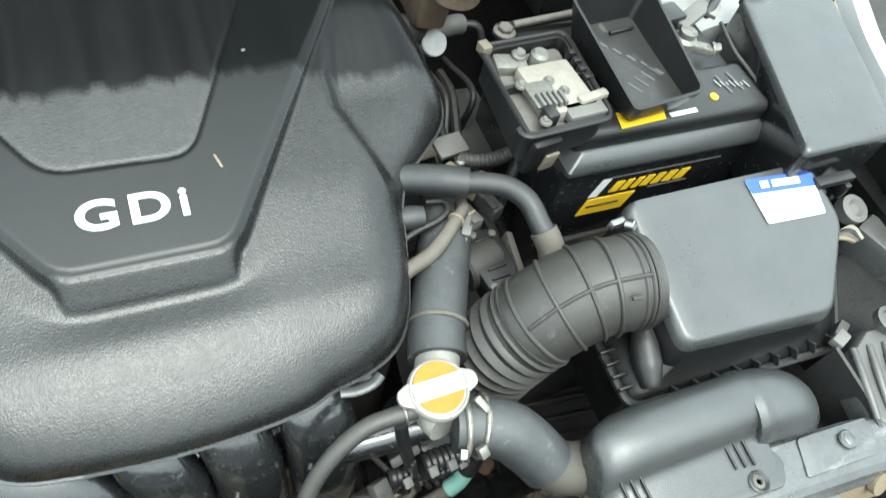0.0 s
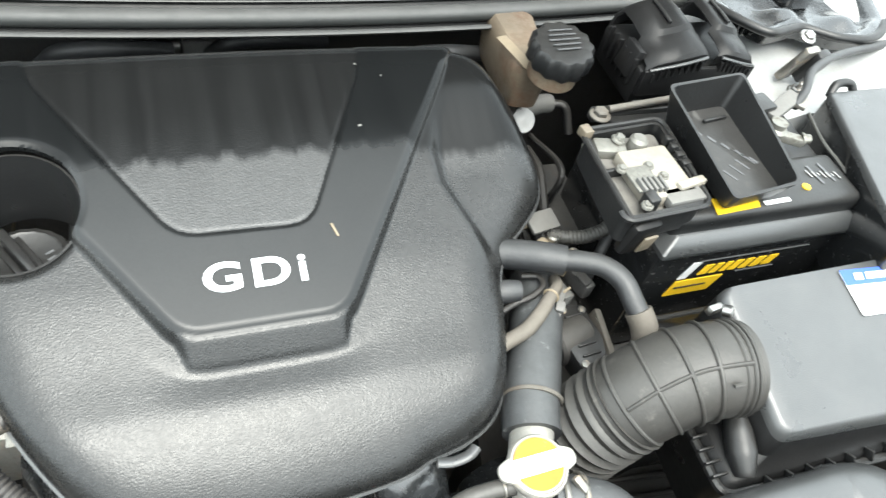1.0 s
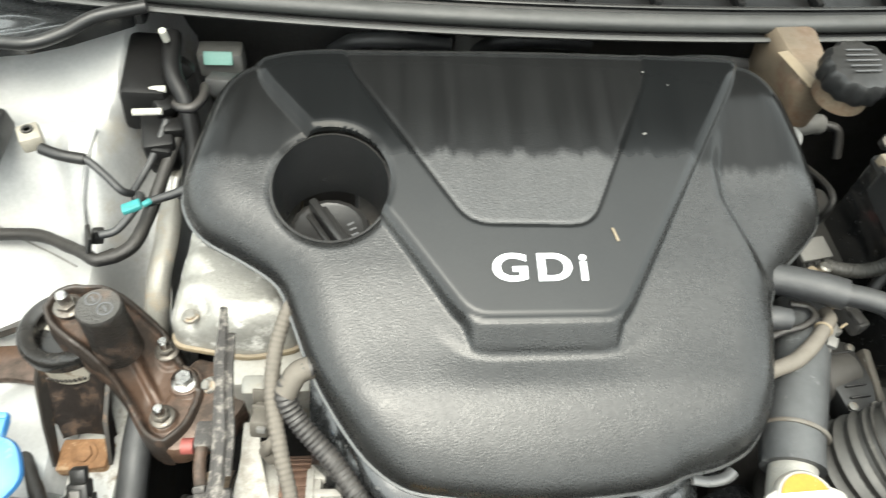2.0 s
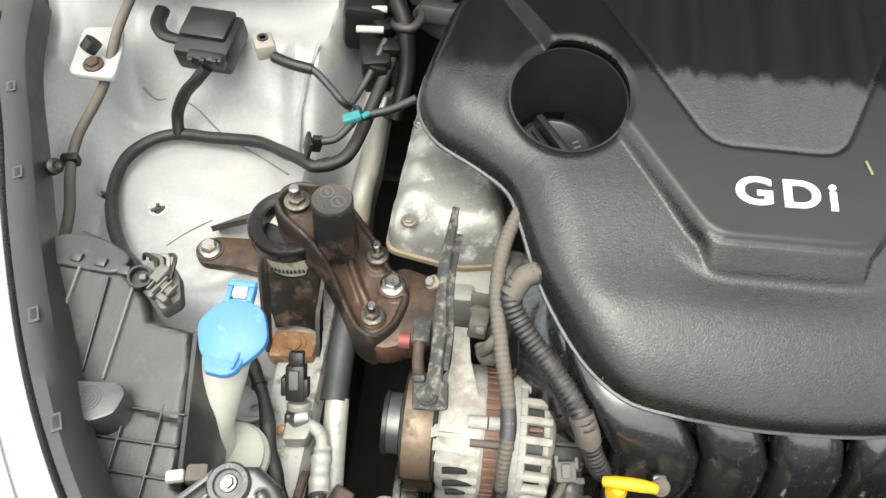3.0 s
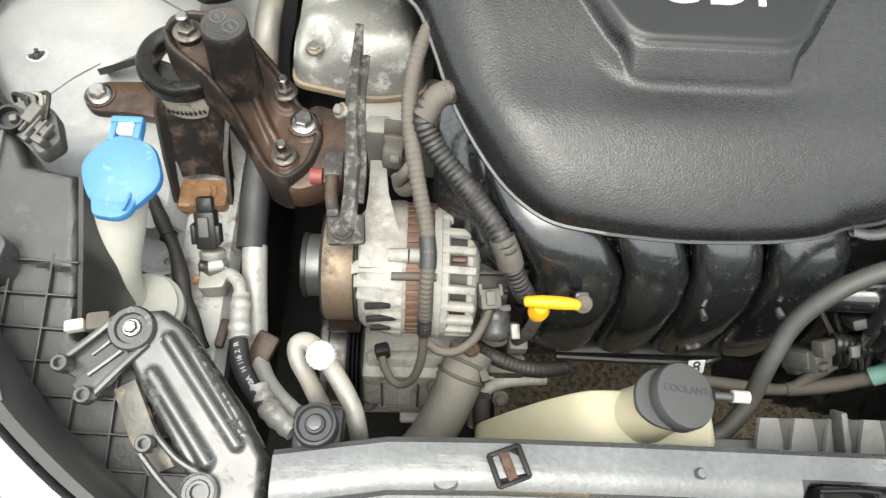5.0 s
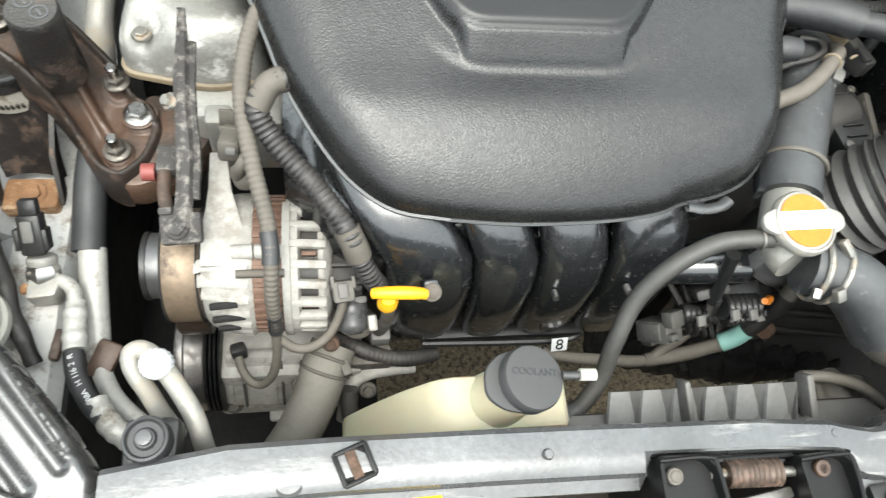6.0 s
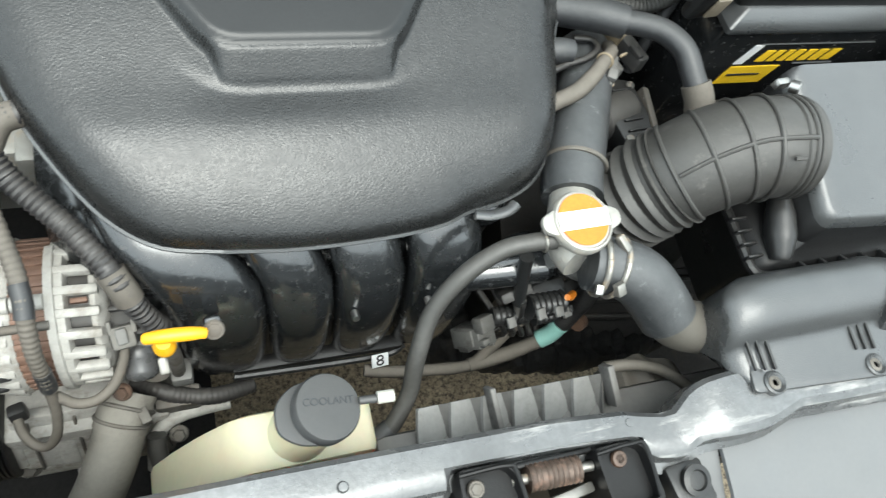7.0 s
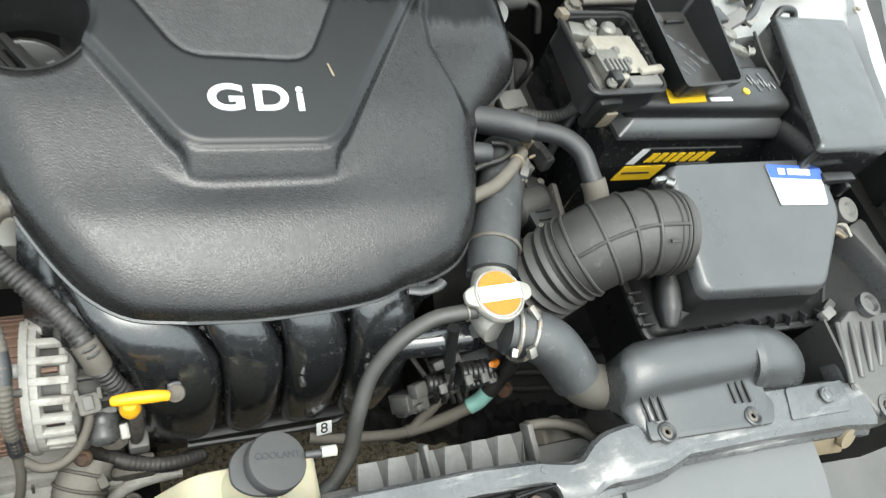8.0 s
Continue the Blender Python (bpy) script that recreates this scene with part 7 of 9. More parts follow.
sensor = thing("cam_sensor_plug", "grey sensor plug with a locking tab", "sensor plug", (-0.274, 0.25, 0.77))
part("housing", box((-0.275, 0.252, 0.795), (0.017, 0.044, 0.018), 0.003, (-25, 0, -6)), M_SOILPLUG, sensor)
for dy_ in (-0.012, 0.0, 0.012):
    part("housing_rib", box((-0.275, 0.250 + dy_, 0.800 + 0.4 * dy_), (0.0195, 0.003, 0.016), 0.0008, (-25, 0, -6)), M_SOILPLUG, sensor)
part("tab", box((-0.274, 0.240, 0.803), (0.008, 0.022, 0.006), 0.0015, (-25, 0, -6)), M_GREYPL, sensor)
part("boot", tube([(-0.272, 0.230, 0.787), (-0.268, 0.218, 0.785), (-0.258, 0.212, 0.800)], 0.0065, seg=12), M_CONDUIT, sensor)

M_SCALE = material("scaly_weathered_steel", (0.050, 0.046, 0.043), 0.7, vary=0.35, spots=(0.20, 0.185, 0.165), spot_amount=0.45, spot_scale=110, bump=1.0, bump_scale=260)
lift = thing("lifting_bracket", "scaly black steel lifting bracket standing beside the alternator", "bracket", (-0.31, 0.24, 0.76))
STRAP = [(-0.304, 0.313, 0.868), (-0.306, 0.300, 0.850), (-0.309, 0.285, 0.833), (-0.310, 0.262, 0.815), (-0.308, 0.232, 0.803), (-0.309, 0.200, 0.792), (-0.312, 0.178, 0.785)]
part("strap", tube(STRAP, [0.0035, 0.0050, 0.0062, 0.0068, 0.0070, 0.0065, 0.0075], n=10, seg=8, wobble=0.22), M_SCALE, lift, "scaly rust-flecked bar")
part("strap_edge", tube([(p[0] + 0.007, p[1], p[2] - 0.002) for p in STRAP[1:6]], [0.003, 0.0042, 0.0045, 0.004], n=8, seg=6, wobble=0.25), M_SCALE, lift)
part("tie_bar", tube([(-0.326, 0.226, 0.786), (-0.325, 0.206, 0.785), (-0.320, 0.186, 0.784)], 0.0052, seg=12), M_RUST, lift)
part("clevis", box((-0.3115, 0.1800, 0.7815), (0.030, 0.024, 0.012), 0.003, (22, 0, 4)), M_SCALE, lift)
part("clevis_lip", box((-0.322, 0.1905, 0.7895), (0.010, 0.006, 0.010), 0.002, (22, 0, 4)), M_SCALE, lift)
part("bolt", hex_bolt((-0.314, 0.1775, 0.787), (0, -0.4, 0.95), 0.0062, 0.006), M_SCALE, lift)
part("block", box((-0.325, 0.238, 0.782), (0.016, 0.024, 0.014), 0.003), M_SCALE, lift)
part("red_plug", lathe((-0.345, 0.232, 0.776), (1, 0, 0), [(0.007, 0), (0.007, 0.010), (0, 0.010)], 14), M_RED, lift, "red plug")
part("bolt", hex_bolt((-0.318, 0.268, 0.818), (-0.6, -0.2, 0.8), 0.005, 0.007), M_ZINC, lift)

# ---- alternator ----
M_DULL = material("dull_grey_steel", (0.16, 0.16, 0.16), 0.4, metal=0.7, vary=0.15, bump=0.2)
M_ALTCAST = material("weathered_cast_alloy", (0.47, 0.455, 0.42), 0.6, metal=0.15, vary=0.15, mottle=0.35, mottle_scale=70, spots=(0.22, 0.20, 0.17), spot_amount=0.35, spot_scale=40, bump=0.6, bump_scale=260, dust=(0.42, 0.40, 0.36), dust_amount=0.4)
M_HUB = material("brown_polished_pulley", (0.27, 0.205, 0.145), 0.42, metal=0.5, vary=0.25, bump=0.2, spots=(0.05, 0.04, 0.032), spot_amount=0.35, spot_scale=20)
M_HUBDARK = material("dark_brown_drum", (0.055, 0.038, 0.028), 0.38, metal=0.4, vary=0.25, bump=0.2, spots=(0.02, 0.017, 0.015), spot_amount=0.3, spot_scale=20)
alt = thing("alternator", "aluminium alternator with copper stator and finned ends", "alternator", (-0.26, 0.185, 0.62))
AX = (1, 0, 0)
AC = (0.185, 0.700)
part("stator", lathe((-0.264, *AC), AX, [(0.0575, 0), (0.0575, 0.027)], 48), M_COPPER, alt, "brown varnished stator core")
for k in range(40):
    a = 2 * math.pi * k / 40
    part("lamination", box((-0.2505, AC[0] + 0.0582 * math.cos(a), AC[1] + 0.0582 * math.sin(a)), (0.026, 0.0052, 0.002), 0.0004, (math.degrees(a) + 90, 0, 0)), M_COPPER, alt)
part("front_housing", lathe((-0.304, *AC), AX, [(0.030, -0.004), (0.046, -0.002), (0.053, 0.004), (0.0575, 0.014), (0.0605, 0.026), (0.061, 0.038), (0.059, 0.041)], 48), M_ALTCAST, alt)
def gill(a0, a1, x0, x1, r0, r1):
    """A cast louvre lying over the drive-end housing: a curved blade from angle a0 to a1 whose trailing edge stands proud."""
    loops = []
    for i in range(7):
        x = x0 + (x1 - x0) * i / 6
        swell = 1 - (1 - min(1.0, (i + 0.6) / 2.2)) ** 2
        loop = []
        for j, (f, r) in enumerate(((0.0, r0 - 0.004), (0.0, r0), (0.35, r0 + 0.4 * (r1 - r0) * swell), (0.72, r0 + (r1 - r0) * swell), (0.92, r0 + (r1 - r0) * swell - 0.0004), (1.0, r0 - 0.004))):
            a = a0 + (a1 - a0) * f + 0.10 * (1 - swell)
            taper = 0.0105 * (1 - i / 6) ** 1.6
            loop.append((x, AC[0] + (r - taper) * math.cos(a), AC[1] + (r - taper) * math.sin(a)))
        loops.append(loop)
    return loft(loops)


for k in range(7):
    a0 = math.radians(107 + 13.0 * k)
    part("gill", gill(a0, a0 + math.radians(12.6), -0.3090 + 0.0022 * k, -0.2665, 0.0585, 0.0632), M_ALTCAST, alt, smooth=50)
for k, (x, w) in enumerate(((-0.286, 0.022), (-0.283, 0.026), (-0.284, 0.018))):
    a = math.radians(145.5 + 13.0 * k)
    part("vent", box((x, AC[0] + 0.0612 * math.cos(a), AC[1] + 0.0612 * math.sin(a)), (w, 0.0056, 0.004), 0.0012, (math.degrees(a) + 90, 0, 5)), M_UNDER_SHADE, alt, "dark vent slot")
part("rear_core", lathe((-0.238, *AC), AX, [(0.050, 0), (0.050, 0.034), (0.03, 0.040)], 40), M_DARK, alt)
part("rear_rim", lathe((-0.238, *AC), AX, [(0.058, 0), (0.0605, 0.001), (0.0605, 0.010), (0.055, 0.012)], 44), M_ALTCAST, alt)
part("rear_rim", lathe((-0.208, *AC), AX, [(0.052, -0.004), (0.054, 0.0), (0.050, 0.005), (0.04, 0.008)], 44), M_ALTCAST, alt)
for k in range(22):
    a = 2 * math.pi * k / 22
    part("fin", box((-0.221, AC[0] + 0.0565 * math.cos(a), AC[1] + 0.0565 * math.sin(a)), (0.032, 0.0072, 0.008), 0.002, (math.degrees(a) + 90, 6, 0)), M_ALTCAST, alt)
    if k % 3 == 0:
        part("winding", box((-0.219, AC[0] + 0.0515 * math.cos(a + 0.13), AC[1] + 0.0515 * math.sin(a + 0.13)), (0.012, 0.006, 0.004), 0.001, (math.degrees(a), 0, 0)), M_COPPER, alt)
part("lug", tube([(-0.278, 0.1693, 0.7605), (-0.262, 0.1693, 0.7605)], [0.0056, 0.0060], n=3, seg=16), M_ALTCAST, alt)
part("lug", tube([(-0.2605, 0.1693, 0.7605), (-0.240, 0.1693, 0.7605)], [0.0060, 0.0058], n=3, seg=16), M_ALTCAST, alt)
part("rear_rim", loft([[(x, AC[0] + r * math.cos(a), AC[1] + r * math.sin(a)) for x, r in ((-0.2400, 0.0585), (-0.2400, 0.0625), (-0.2340, 0.0630), (-0.2330, 0.0590))] for a in (math.radians(60 + 6 * k) for k in range(30))]), M_ALTCAST, alt)
part("through_bolt", tube([(-0.275, 0.1530, 0.7545), (-0.238, 0.1530, 0.7545)], 0.0034, n=2, seg=10), M_GRIMY, alt)
part("bracket", sheet([[(-0.297, 0.256, 0.766), (-0.284, 0.256, 0.766)], [(-0.297, 0.225, 0.764), (-0.280, 0.225, 0.764)], [(-0.300, 0.190, 0.762), (-0.270, 0.190, 0.762)], [(-0.302, 0.16, 0.756), (-0.270, 0.16, 0.754)]], 0.010), M_ALTCAST, alt)
part("hub", lathe((-0.338, *AC), AX, [(0.030, 0), (0.047, 0.002), (0.0485, 0.005), (0.0485, 0.030), (0.046, 0.033), (0.03, 0.034)], 44), M_HUB, alt, "brown belt-polished pulley")
for x_ in (-0.3055, -0.3085, -0.3360):
    part("hub_groove", lathe((x_, *AC), AX, [(0.0470, 0), (0.0492, 0.0004), (0.0492, 0.0016), (0.0470, 0.002)], 44), M_UNDER_SHADE, alt)
part("belt_turn", lathe((-0.332, 0.182, 0.668), AX, [(0.030, 0.0), (0.046, 0.0), (0.0468, 0.002), (0.0468, 0.024), (0.046, 0.026), (0.03, 0.026)], 40), M_HUBDARK, alt, "dark brown tensioner drum")
part("pulley", lathe((-0.354, *AC), AX, [(0, 0.002), (0.010, 0.0), (0.022, 0.0), (0.0275, 0.002), (0.028, 0.004), (0.028, 0.015), (0.024, 0.016), (0.020, 0.024)], 40), M_DULL, alt)
part("pulley_rim", lathe((-0.3555, *AC), AX, [(0.0265, 0), (0.0292, 0.001), (0.0292, 0.005), (0.0265, 0.006)], 40), M_SATIN, alt)
part("regulator", box((-0.190, 0.168, 0.712), (0.030, 0.050, 0.046), 0.006), M_DARK, alt)
for k in range(3):
    part("regulator_rib", box((-0.190, 0.150 + 0.016 * k, 0.7365), (0.026, 0.004, 0.006), 0.001), M_DARK, alt)
part("regulator_plug", box((-0.1925, 0.1440, 0.7340), (0.018, 0.018, 0.018), 0.003, (25, 0, 8)), M_SOILED, alt)
part("plug_lock", box((-0.1925, 0.1405, 0.7440), (0.008, 0.012, 0.004), 0.0012, (25, 0, 8)), M_GREYPL, alt)
for s_ in (-1, 1):
    part("plug_ear", box((-0.1925 + 0.0085 * s_, 0.1490, 0.7420), (0.0035, 0.010, 0.007), 0.001, (25, 0, 8)), M_SOILED, alt)
M_PULLEY = material("worn_dark_steel_pulley", (0.20, 0.19, 0.18), 0.30, metal=0.85, vary=0.25, bump=0.12, spots=(0.10, 0.08, 0.065), spot_amount=0.3, spot_scale=18)
belt = thing("drive_belt", "worn drive belt and lower pulleys in the dark", "drive belt", (-0.33, 0.16, 0.48))
part("belt", sheet([[(-0.332, 0.185 + 0.05, 0.70), (-0.305, 0.185 + 0.05, 0.70)], [(-0.332, 0.24, 0.60), (-0.305, 0.24, 0.60)], [(-0.332, 0.24, 0.45), (-0.305, 0.24, 0.45)]], 0.004), M_HOSE, belt)
part("compressor_pulley", lathe((-0.347, 0.140, 0.575), AX, [(0.0, 0.002), (0.03, 0.0), (0.048, 0.001), (0.0535, 0.003), (0.0545, 0.006), (0.0545, 0.010), (0.0530, 0.0115), (0.0530, 0.026), (0.0515, 0.028), (0.04, 0.030)], 48), M_PULLEY, belt, "worn steel pulley")
for k in range(4):
    part("pulley_groove", lathe((-0.3185 + 0.0040 * k, 0.140, 0.575), AX, [(0.040, 0), (0.0535, 0.0004), (0.0545, 0.0010), (0.0535, 0.0024), (0.047, 0.0032), (0.040, 0.0036)], 44), M_BLACK, belt, "black belt groove")
part("idler", lathe((-0.336, 0.185, 0.650), AX, [(0, 0), (0.030, 0.001), (0.032, 0.003), (0.032, 0.022), (0.028, 0.024)], 36), M_DARK, belt)
M_SOLENOID = material("glossy_grey_solenoid", (0.055, 0.056, 0.058), 0.26, vary=0.2, bump=0.1, dust=DUST, dust_amount=0.1)
comp = thing("ac_compressor", "dirty aluminium air-conditioning compressor below the alternator", "compressor", (-0.24, 0.13, 0.46))
part("body", box((-0.24, 0.155, 0.555), (0.135, 0.10, 0.12), 0.008), M_ALTCAST, comp)
part("face_plate", box((-0.245, 0.112, 0.590), (0.110, 0.012, 0.075), 0.004, (-24, 0, 0)), M_ALTCAST, comp)
for k in range(3):
    part("seam", box((-0.285 + 0.036 * k, 0.1045, 0.592), (0.0025, 0.004, 0.066), 0.0008, (-24, 0, 0)), M_GRIMY, comp)
for k, (x, w, h_) in enumerate(((-0.300, 0.010, 0.050), (-0.262, 0.016, 0.060), (-0.232, 0.012, 0.052), (-0.206, 0.014, 0.058))):
    part("cast_boss", box((x, 0.107, 0.586), (w, 0.010, h_), 0.003, (-24, 0, 0)), M_ALTCAST, comp)
part("port_block", box((-0.288, 0.119, 0.600), (0.026, 0.022, 0.018), 0.004), M_ALTCAST, comp)
part("foot", box((-0.255, 0.104, 0.525), (0.12, 0.02, 0.03), 0.005), M_ALTCAST, comp)
part("foot", box((-0.252, 0.092, 0.512), (0.030, 0.016, 0.010), 0.003), M_ALTCAST, comp)
for p in ((-0.300, 0.098, 0.545), (-0.185, 0.098, 0.540), (-0.215, 0.098, 0.585)):
    part("bolt", hex_bolt(p, (0, -0.6, 0.8), 0.007, 0.008), M_GRIMY, comp)
part("solenoid", lathe((-0.1845, 0.1340, 0.7060), (0.02, -0.80, -0.25), [(0.0, -0.010), (0.0125, -0.010), (0.0135, -0.007), (0.0135, 0.000), (0.0128, 0.001), (0.0128, 0.010), (0.0118, 0.014), (0.007, 0.0175), (0, 0.018)], 26), M_SOLENOID, comp, "dark glossy solenoid can")
part("solenoid_clip", box((-0.1845, 0.1415, 0.7180), (0.024, 0.006, 0.006), 0.0015, (20, 0, 4)), M_GREYPL, comp)
part("solenoid_ear", box((-0.1680, 0.1265, 0.7040), (0.008, 0.014, 0.016), 0.002, (25, 0, 6)), M_ALU, comp)
part("bolt", hex_bolt((-0.203, 0.118, 0.676), (-0.2, -0.6, 0.7), 0.0055, 0.006), M_RUST, comp)
part("drop_pipe", tube([(-0.186, 0.092, 0.610), (-0.187, 0.080, 0.600), (-0.184, 0.062, 0.585), (-0.180, 0.045, 0.56)], 0.0085, n=6, seg=14), M_RUBBER, comp)
for p in ((-0.168, 0.092, 0.600), (-0.232, 0.099, 0.606)):
    part("bolt", hex_bolt(p, (0, -0.6, 0.8), 0.0058, 0.007), M_GRIMY, comp)
part("sensor", lathe((-0.178, 0.150, 0.640), (0, -0.4, 1), [(0.016, 0), (0.016, 0.022), (0.010, 0.026), (0, 0.026)], 20), M_GRIMY, comp)
part("sensor", box((-0.158, 0.132, 0.655), (0.018, 0.02, 0.02), 0.003), M_GREYPL, comp)
part("bracket", box((-0.165, 0.12, 0.60), (0.04, 0.02, 0.05), 0.004), M_GRIMY, comp)

# ---- looms and hoses on the washer side of the engine ----
for nm, lb, mt, pts, r, rb, seg in (
    ("conduit", "dusty grey wiring conduit over the alternator", M_CONDUIT, [(-0.236, 0.335, 0.868), (-0.250, 0.317, 0.866), (-0.261, 0.289, 0.852), (-0.264, 0.253, 0.837), (-0.257, 0.212, 0.817), (-0.248, 0.177, 0.797), (-0.246, 0.152, 0.786), (-0.2470, 0.132, 0.760), (-0.2465, 0.122, 0.735), (-0.2465, 0.117, 0.715)], [0.0058, 0.006, 0.0062, 0.006, 0.0058, 0.0054, 0.0050], 0.0006, 14),
    ("corrugated_loom", "black corrugated wiring loom along the cover edge", M_LOOM, [(-0.215, 0.285, 0.83), (-0.228, 0.268, 0.850), (-0.243, 0.260, 0.852), (-0.253, 0.247, 0.842), (-0.242, 0.229, 0.827), (-0.216, 0.203, 0.812), (-0.197, 0.178, 0.806), (-0.186, 0.161, 0.798), (-0.179, 0.151, 0.780), (-0.167, 0.142, 0.755), (-0.158, 0.145, 0.735)], [0.0078, 0.0078, 0.0076], 0.0012, 16)):
    t_ = thing(nm, lb, "wiring loom", pts[4])
    part("sleeve", tube(pts, r, n=8, seg=seg, ribs=rb, pitch=0.0046), mt, t_)
    if nm == "corrugated_loom":
        part("tape", tube(pts[1:4], 0.0096, n=6, seg=14), M_CONDUIT, t_, "dusty cloth tape")
        part("collar", tube([(-0.190, 0.168, 0.801), (-0.184, 0.158, 0.792), (-0.181, 0.153, 0.784)], 0.0104, n=4, seg=16), M_CONDUIT, t_, "pale collar")
    else:
        part("black_section", tube([(-0.2475, 0.170, 0.7945), (-0.246, 0.158, 0.789), (-0.2462, 0.148, 0.784)], 0.0068, n=4, seg=14), M_HOSE, t_)
        part("joint", tube([(-0.2466, 0.124, 0.740), (-0.2466, 0.118, 0.718)], 0.0062, n=3, seg=12), M_HOSE, t_, "dark taped joint")
        part("loop", tube([(-0.2468, 0.119, 0.720), (-0.2475, 0.106, 0.692), (-0.2525, 0.095, 0.668), (-0.2620, 0.0905, 0.652), (-0.2720, 0.0935, 0.648), (-0.2800, 0.104, 0.652), (-0.2835, 0.115, 0.652)], [0.0042, 0.0040, 0.0038], n=8, seg=10), M_CONDUIT, t_)
        part("loop_clip", box((-0.2835, 0.121, 0.652), (0.014, 0.012, 0.014), 0.003, (-20, 0, 15)), M_SATIN, t_, "dark clip")
        part("branch", tube([(-0.259, 0.222, 0.822), (-0.266, 0.216, 0.812), (-0.272, 0.218, 0.795)], 0.005, n=5, seg=10), M_CONDUIT, t_)
lead2 = thing("alternator_lead", "dusty lead from the regulator to the compressor", "lead", (-0.2, 0.12, 0.66))
part("lead", tube([(-0.1915, 0.1400, 0.735), (-0.1950, 0.1290, 0.722), (-0.2040, 0.1160, 0.708), (-0.2180, 0.1080, 0.700), (-0.2330, 0.1085, 0.698), (-0.2450, 0.1150, 0.705)], [0.0036, 0.0040, 0.0042, 0.0042], n=8, seg=10), M_CONDUIT, lead2)
loom2 = thing("lower_loom", "black corrugated loom under the manifold", "wiring loom", (-0.14, 0.12, 0.6))
part("sleeve", tube([(-0.20, 0.14, 0.62), (-0.178, 0.126, 0.628), (-0.156, 0.119, 0.622), (-0.13, 0.117, 0.615), (-0.10, 0.125, 0.60)], 0.0076, n=8, seg=12, ribs=0.0005, pitch=0.0046), M_LOOM, loom2)
pipe_s = thing("coolant_pipe", "grey metal pipe stub beside the compressor", "pipe", (-0.15, 0.11, 0.58))
part("pipe", tube([(-0.192, 0.070, 0.575), (-0.189, 0.088, 0.592), (-0.181, 0.101, 0.600), (-0.165, 0.108, 0.602), (-0.145, 0.111, 0.602), (-0.122, 0.113, 0.60)], 0.0068, n=6, seg=14), M_ALTCAST, pipe_s)
M_OLDHOSE = material("aged_grey_brown_hose", (0.16, 0.148, 0.125), 0.7, vary=0.22, dust=(0.33, 0.31, 0.27), dust_amount=0.5, bump=0.4, spots=(0.09, 0.08, 0.068), spot_amount=0.25, spot_scale=24)
low_rad = thing("lower_radiator_hose", "grey-brown lower radiator hose with a clamp", "radiator hose", (-0.23, 0.07, 0.56))
part("hose", tube([(-0.200, 0.125, 0.645), (-0.208, 0.106, 0.640), (-0.217, 0.084, 0.628), (-0.232, 0.058, 0.608), (-0.252, 0.036, 0.58), (-0.27, 0.02, 0.55)], 0.0212, n=8, seg=24), M_OLDHOSE, low_rad)
for i in (5, 9):
    part("clamp", hoop(spline([(-0.200, 0.125, 0.645), (-0.208, 0.106, 0.640), (-0.217, 0.084, 0.628)], 8), i, 0.0222, 0.0018), M_GRIMY, low_rad)
part("clamp_band", tube([(-0.2035, 0.117, 0.6425), (-0.208, 0.106, 0.640), (-0.212, 0.097, 0.6355)], 0.0220, n=3, seg=26), M_OLDHOSE, low_rad)
part("clamp_tang", box((-0.190, 0.100, 0.655), (0.008, 0.014, 0.008), 0.001, (0, 0, 20)), M_GRIMY, low_rad)

wl = thing("taped_harness", "black taped lead dropping beside the washer neck", "wiring", (-0.47, 0.18, 0.66))
part("sleeve", tube([(-0.512, 0.262, 0.690), (-0.500, 0.244, 0.700), (-0.486, 0.220, 0.702), (-0.472, 0.196, 0.702), (-0.463, 0.172, 0.700), (-0.456, 0.150, 0.698), (-0.446, 0.128, 0.695), (-0.438, 0.108, 0.685)], [0.0062, 0.0058, 0.0070, 0.0066, 0.0076, 0.0070, 0.0066], n=8, seg=12, wobble=0.25), M_TAPE, wl)
part("tie", hoop(spline([(-0.486, 0.220, 0.702), (-0.472, 0.196, 0.702)], 6), 3, 0.0074, 0.001, 16), M_SATIN, wl)

# ---- air-conditioning lines ----
ac = thing("ac_service_line", "aluminium air-conditioning pipe with a white service cap", "pipe", (-0.32, 0.06, 0.70))
part("pipe", tube([(-0.318, 0.040, 0.715), (-0.326, 0.052, 0.738), (-0.334, 0.066, 0.752), (-0.342, 0.079, 0.762), (-0.343, 0.089, 0.767), (-0.335, 0.091, 0.769), (-0.324, 0.082, 0.770), (-0.308, 0.060, 0.768), (-0.298, 0.042, 0.762), (-0.294, 0.027, 0.748), (-0.294, 0.015, 0.70)], 0.0070, n=8, seg=16), M_ALU, ac)
part("service_cap", lathe((-0.323, 0.080, 0.770), (0, -0.25, 1), [(0.0098, 0), (0.0108, 0.002), (0.0108, 0.012), (0.0098, 0.0145), (0.0080, 0.0150), (0, 0.0150)], 72, 18, 0.035), M_WHITE, ac, "white ribbed service cap")
M_FERRULE = material("bright_crimped_aluminium", (0.62, 0.61, 0.57), 0.38, metal=0.3, spots=(0.20, 0.16, 0.12), spot_amount=0.22, spot_scale=45, vary=0.12, mottle=0.25, mottle_scale=90, bump=0.4, bump_scale=200, dust=(0.45, 0.42, 0.36), dust_amount=0.2)
hose_ac = thing("ac_hose", "black air-conditioning hose with crimped aluminium ends", "hose", (-0.40, 0.11, 0.68))
part("hose", tube([(-0.405, 0.118, 0.700), (-0.403, 0.108, 0.702), (-0.398, 0.090, 0.703), (-0.386, 0.070, 0.706), (-0.372, 0.055, 0.710)], 0.0080, n=8, seg=16), M_HOSE, hose_ac)
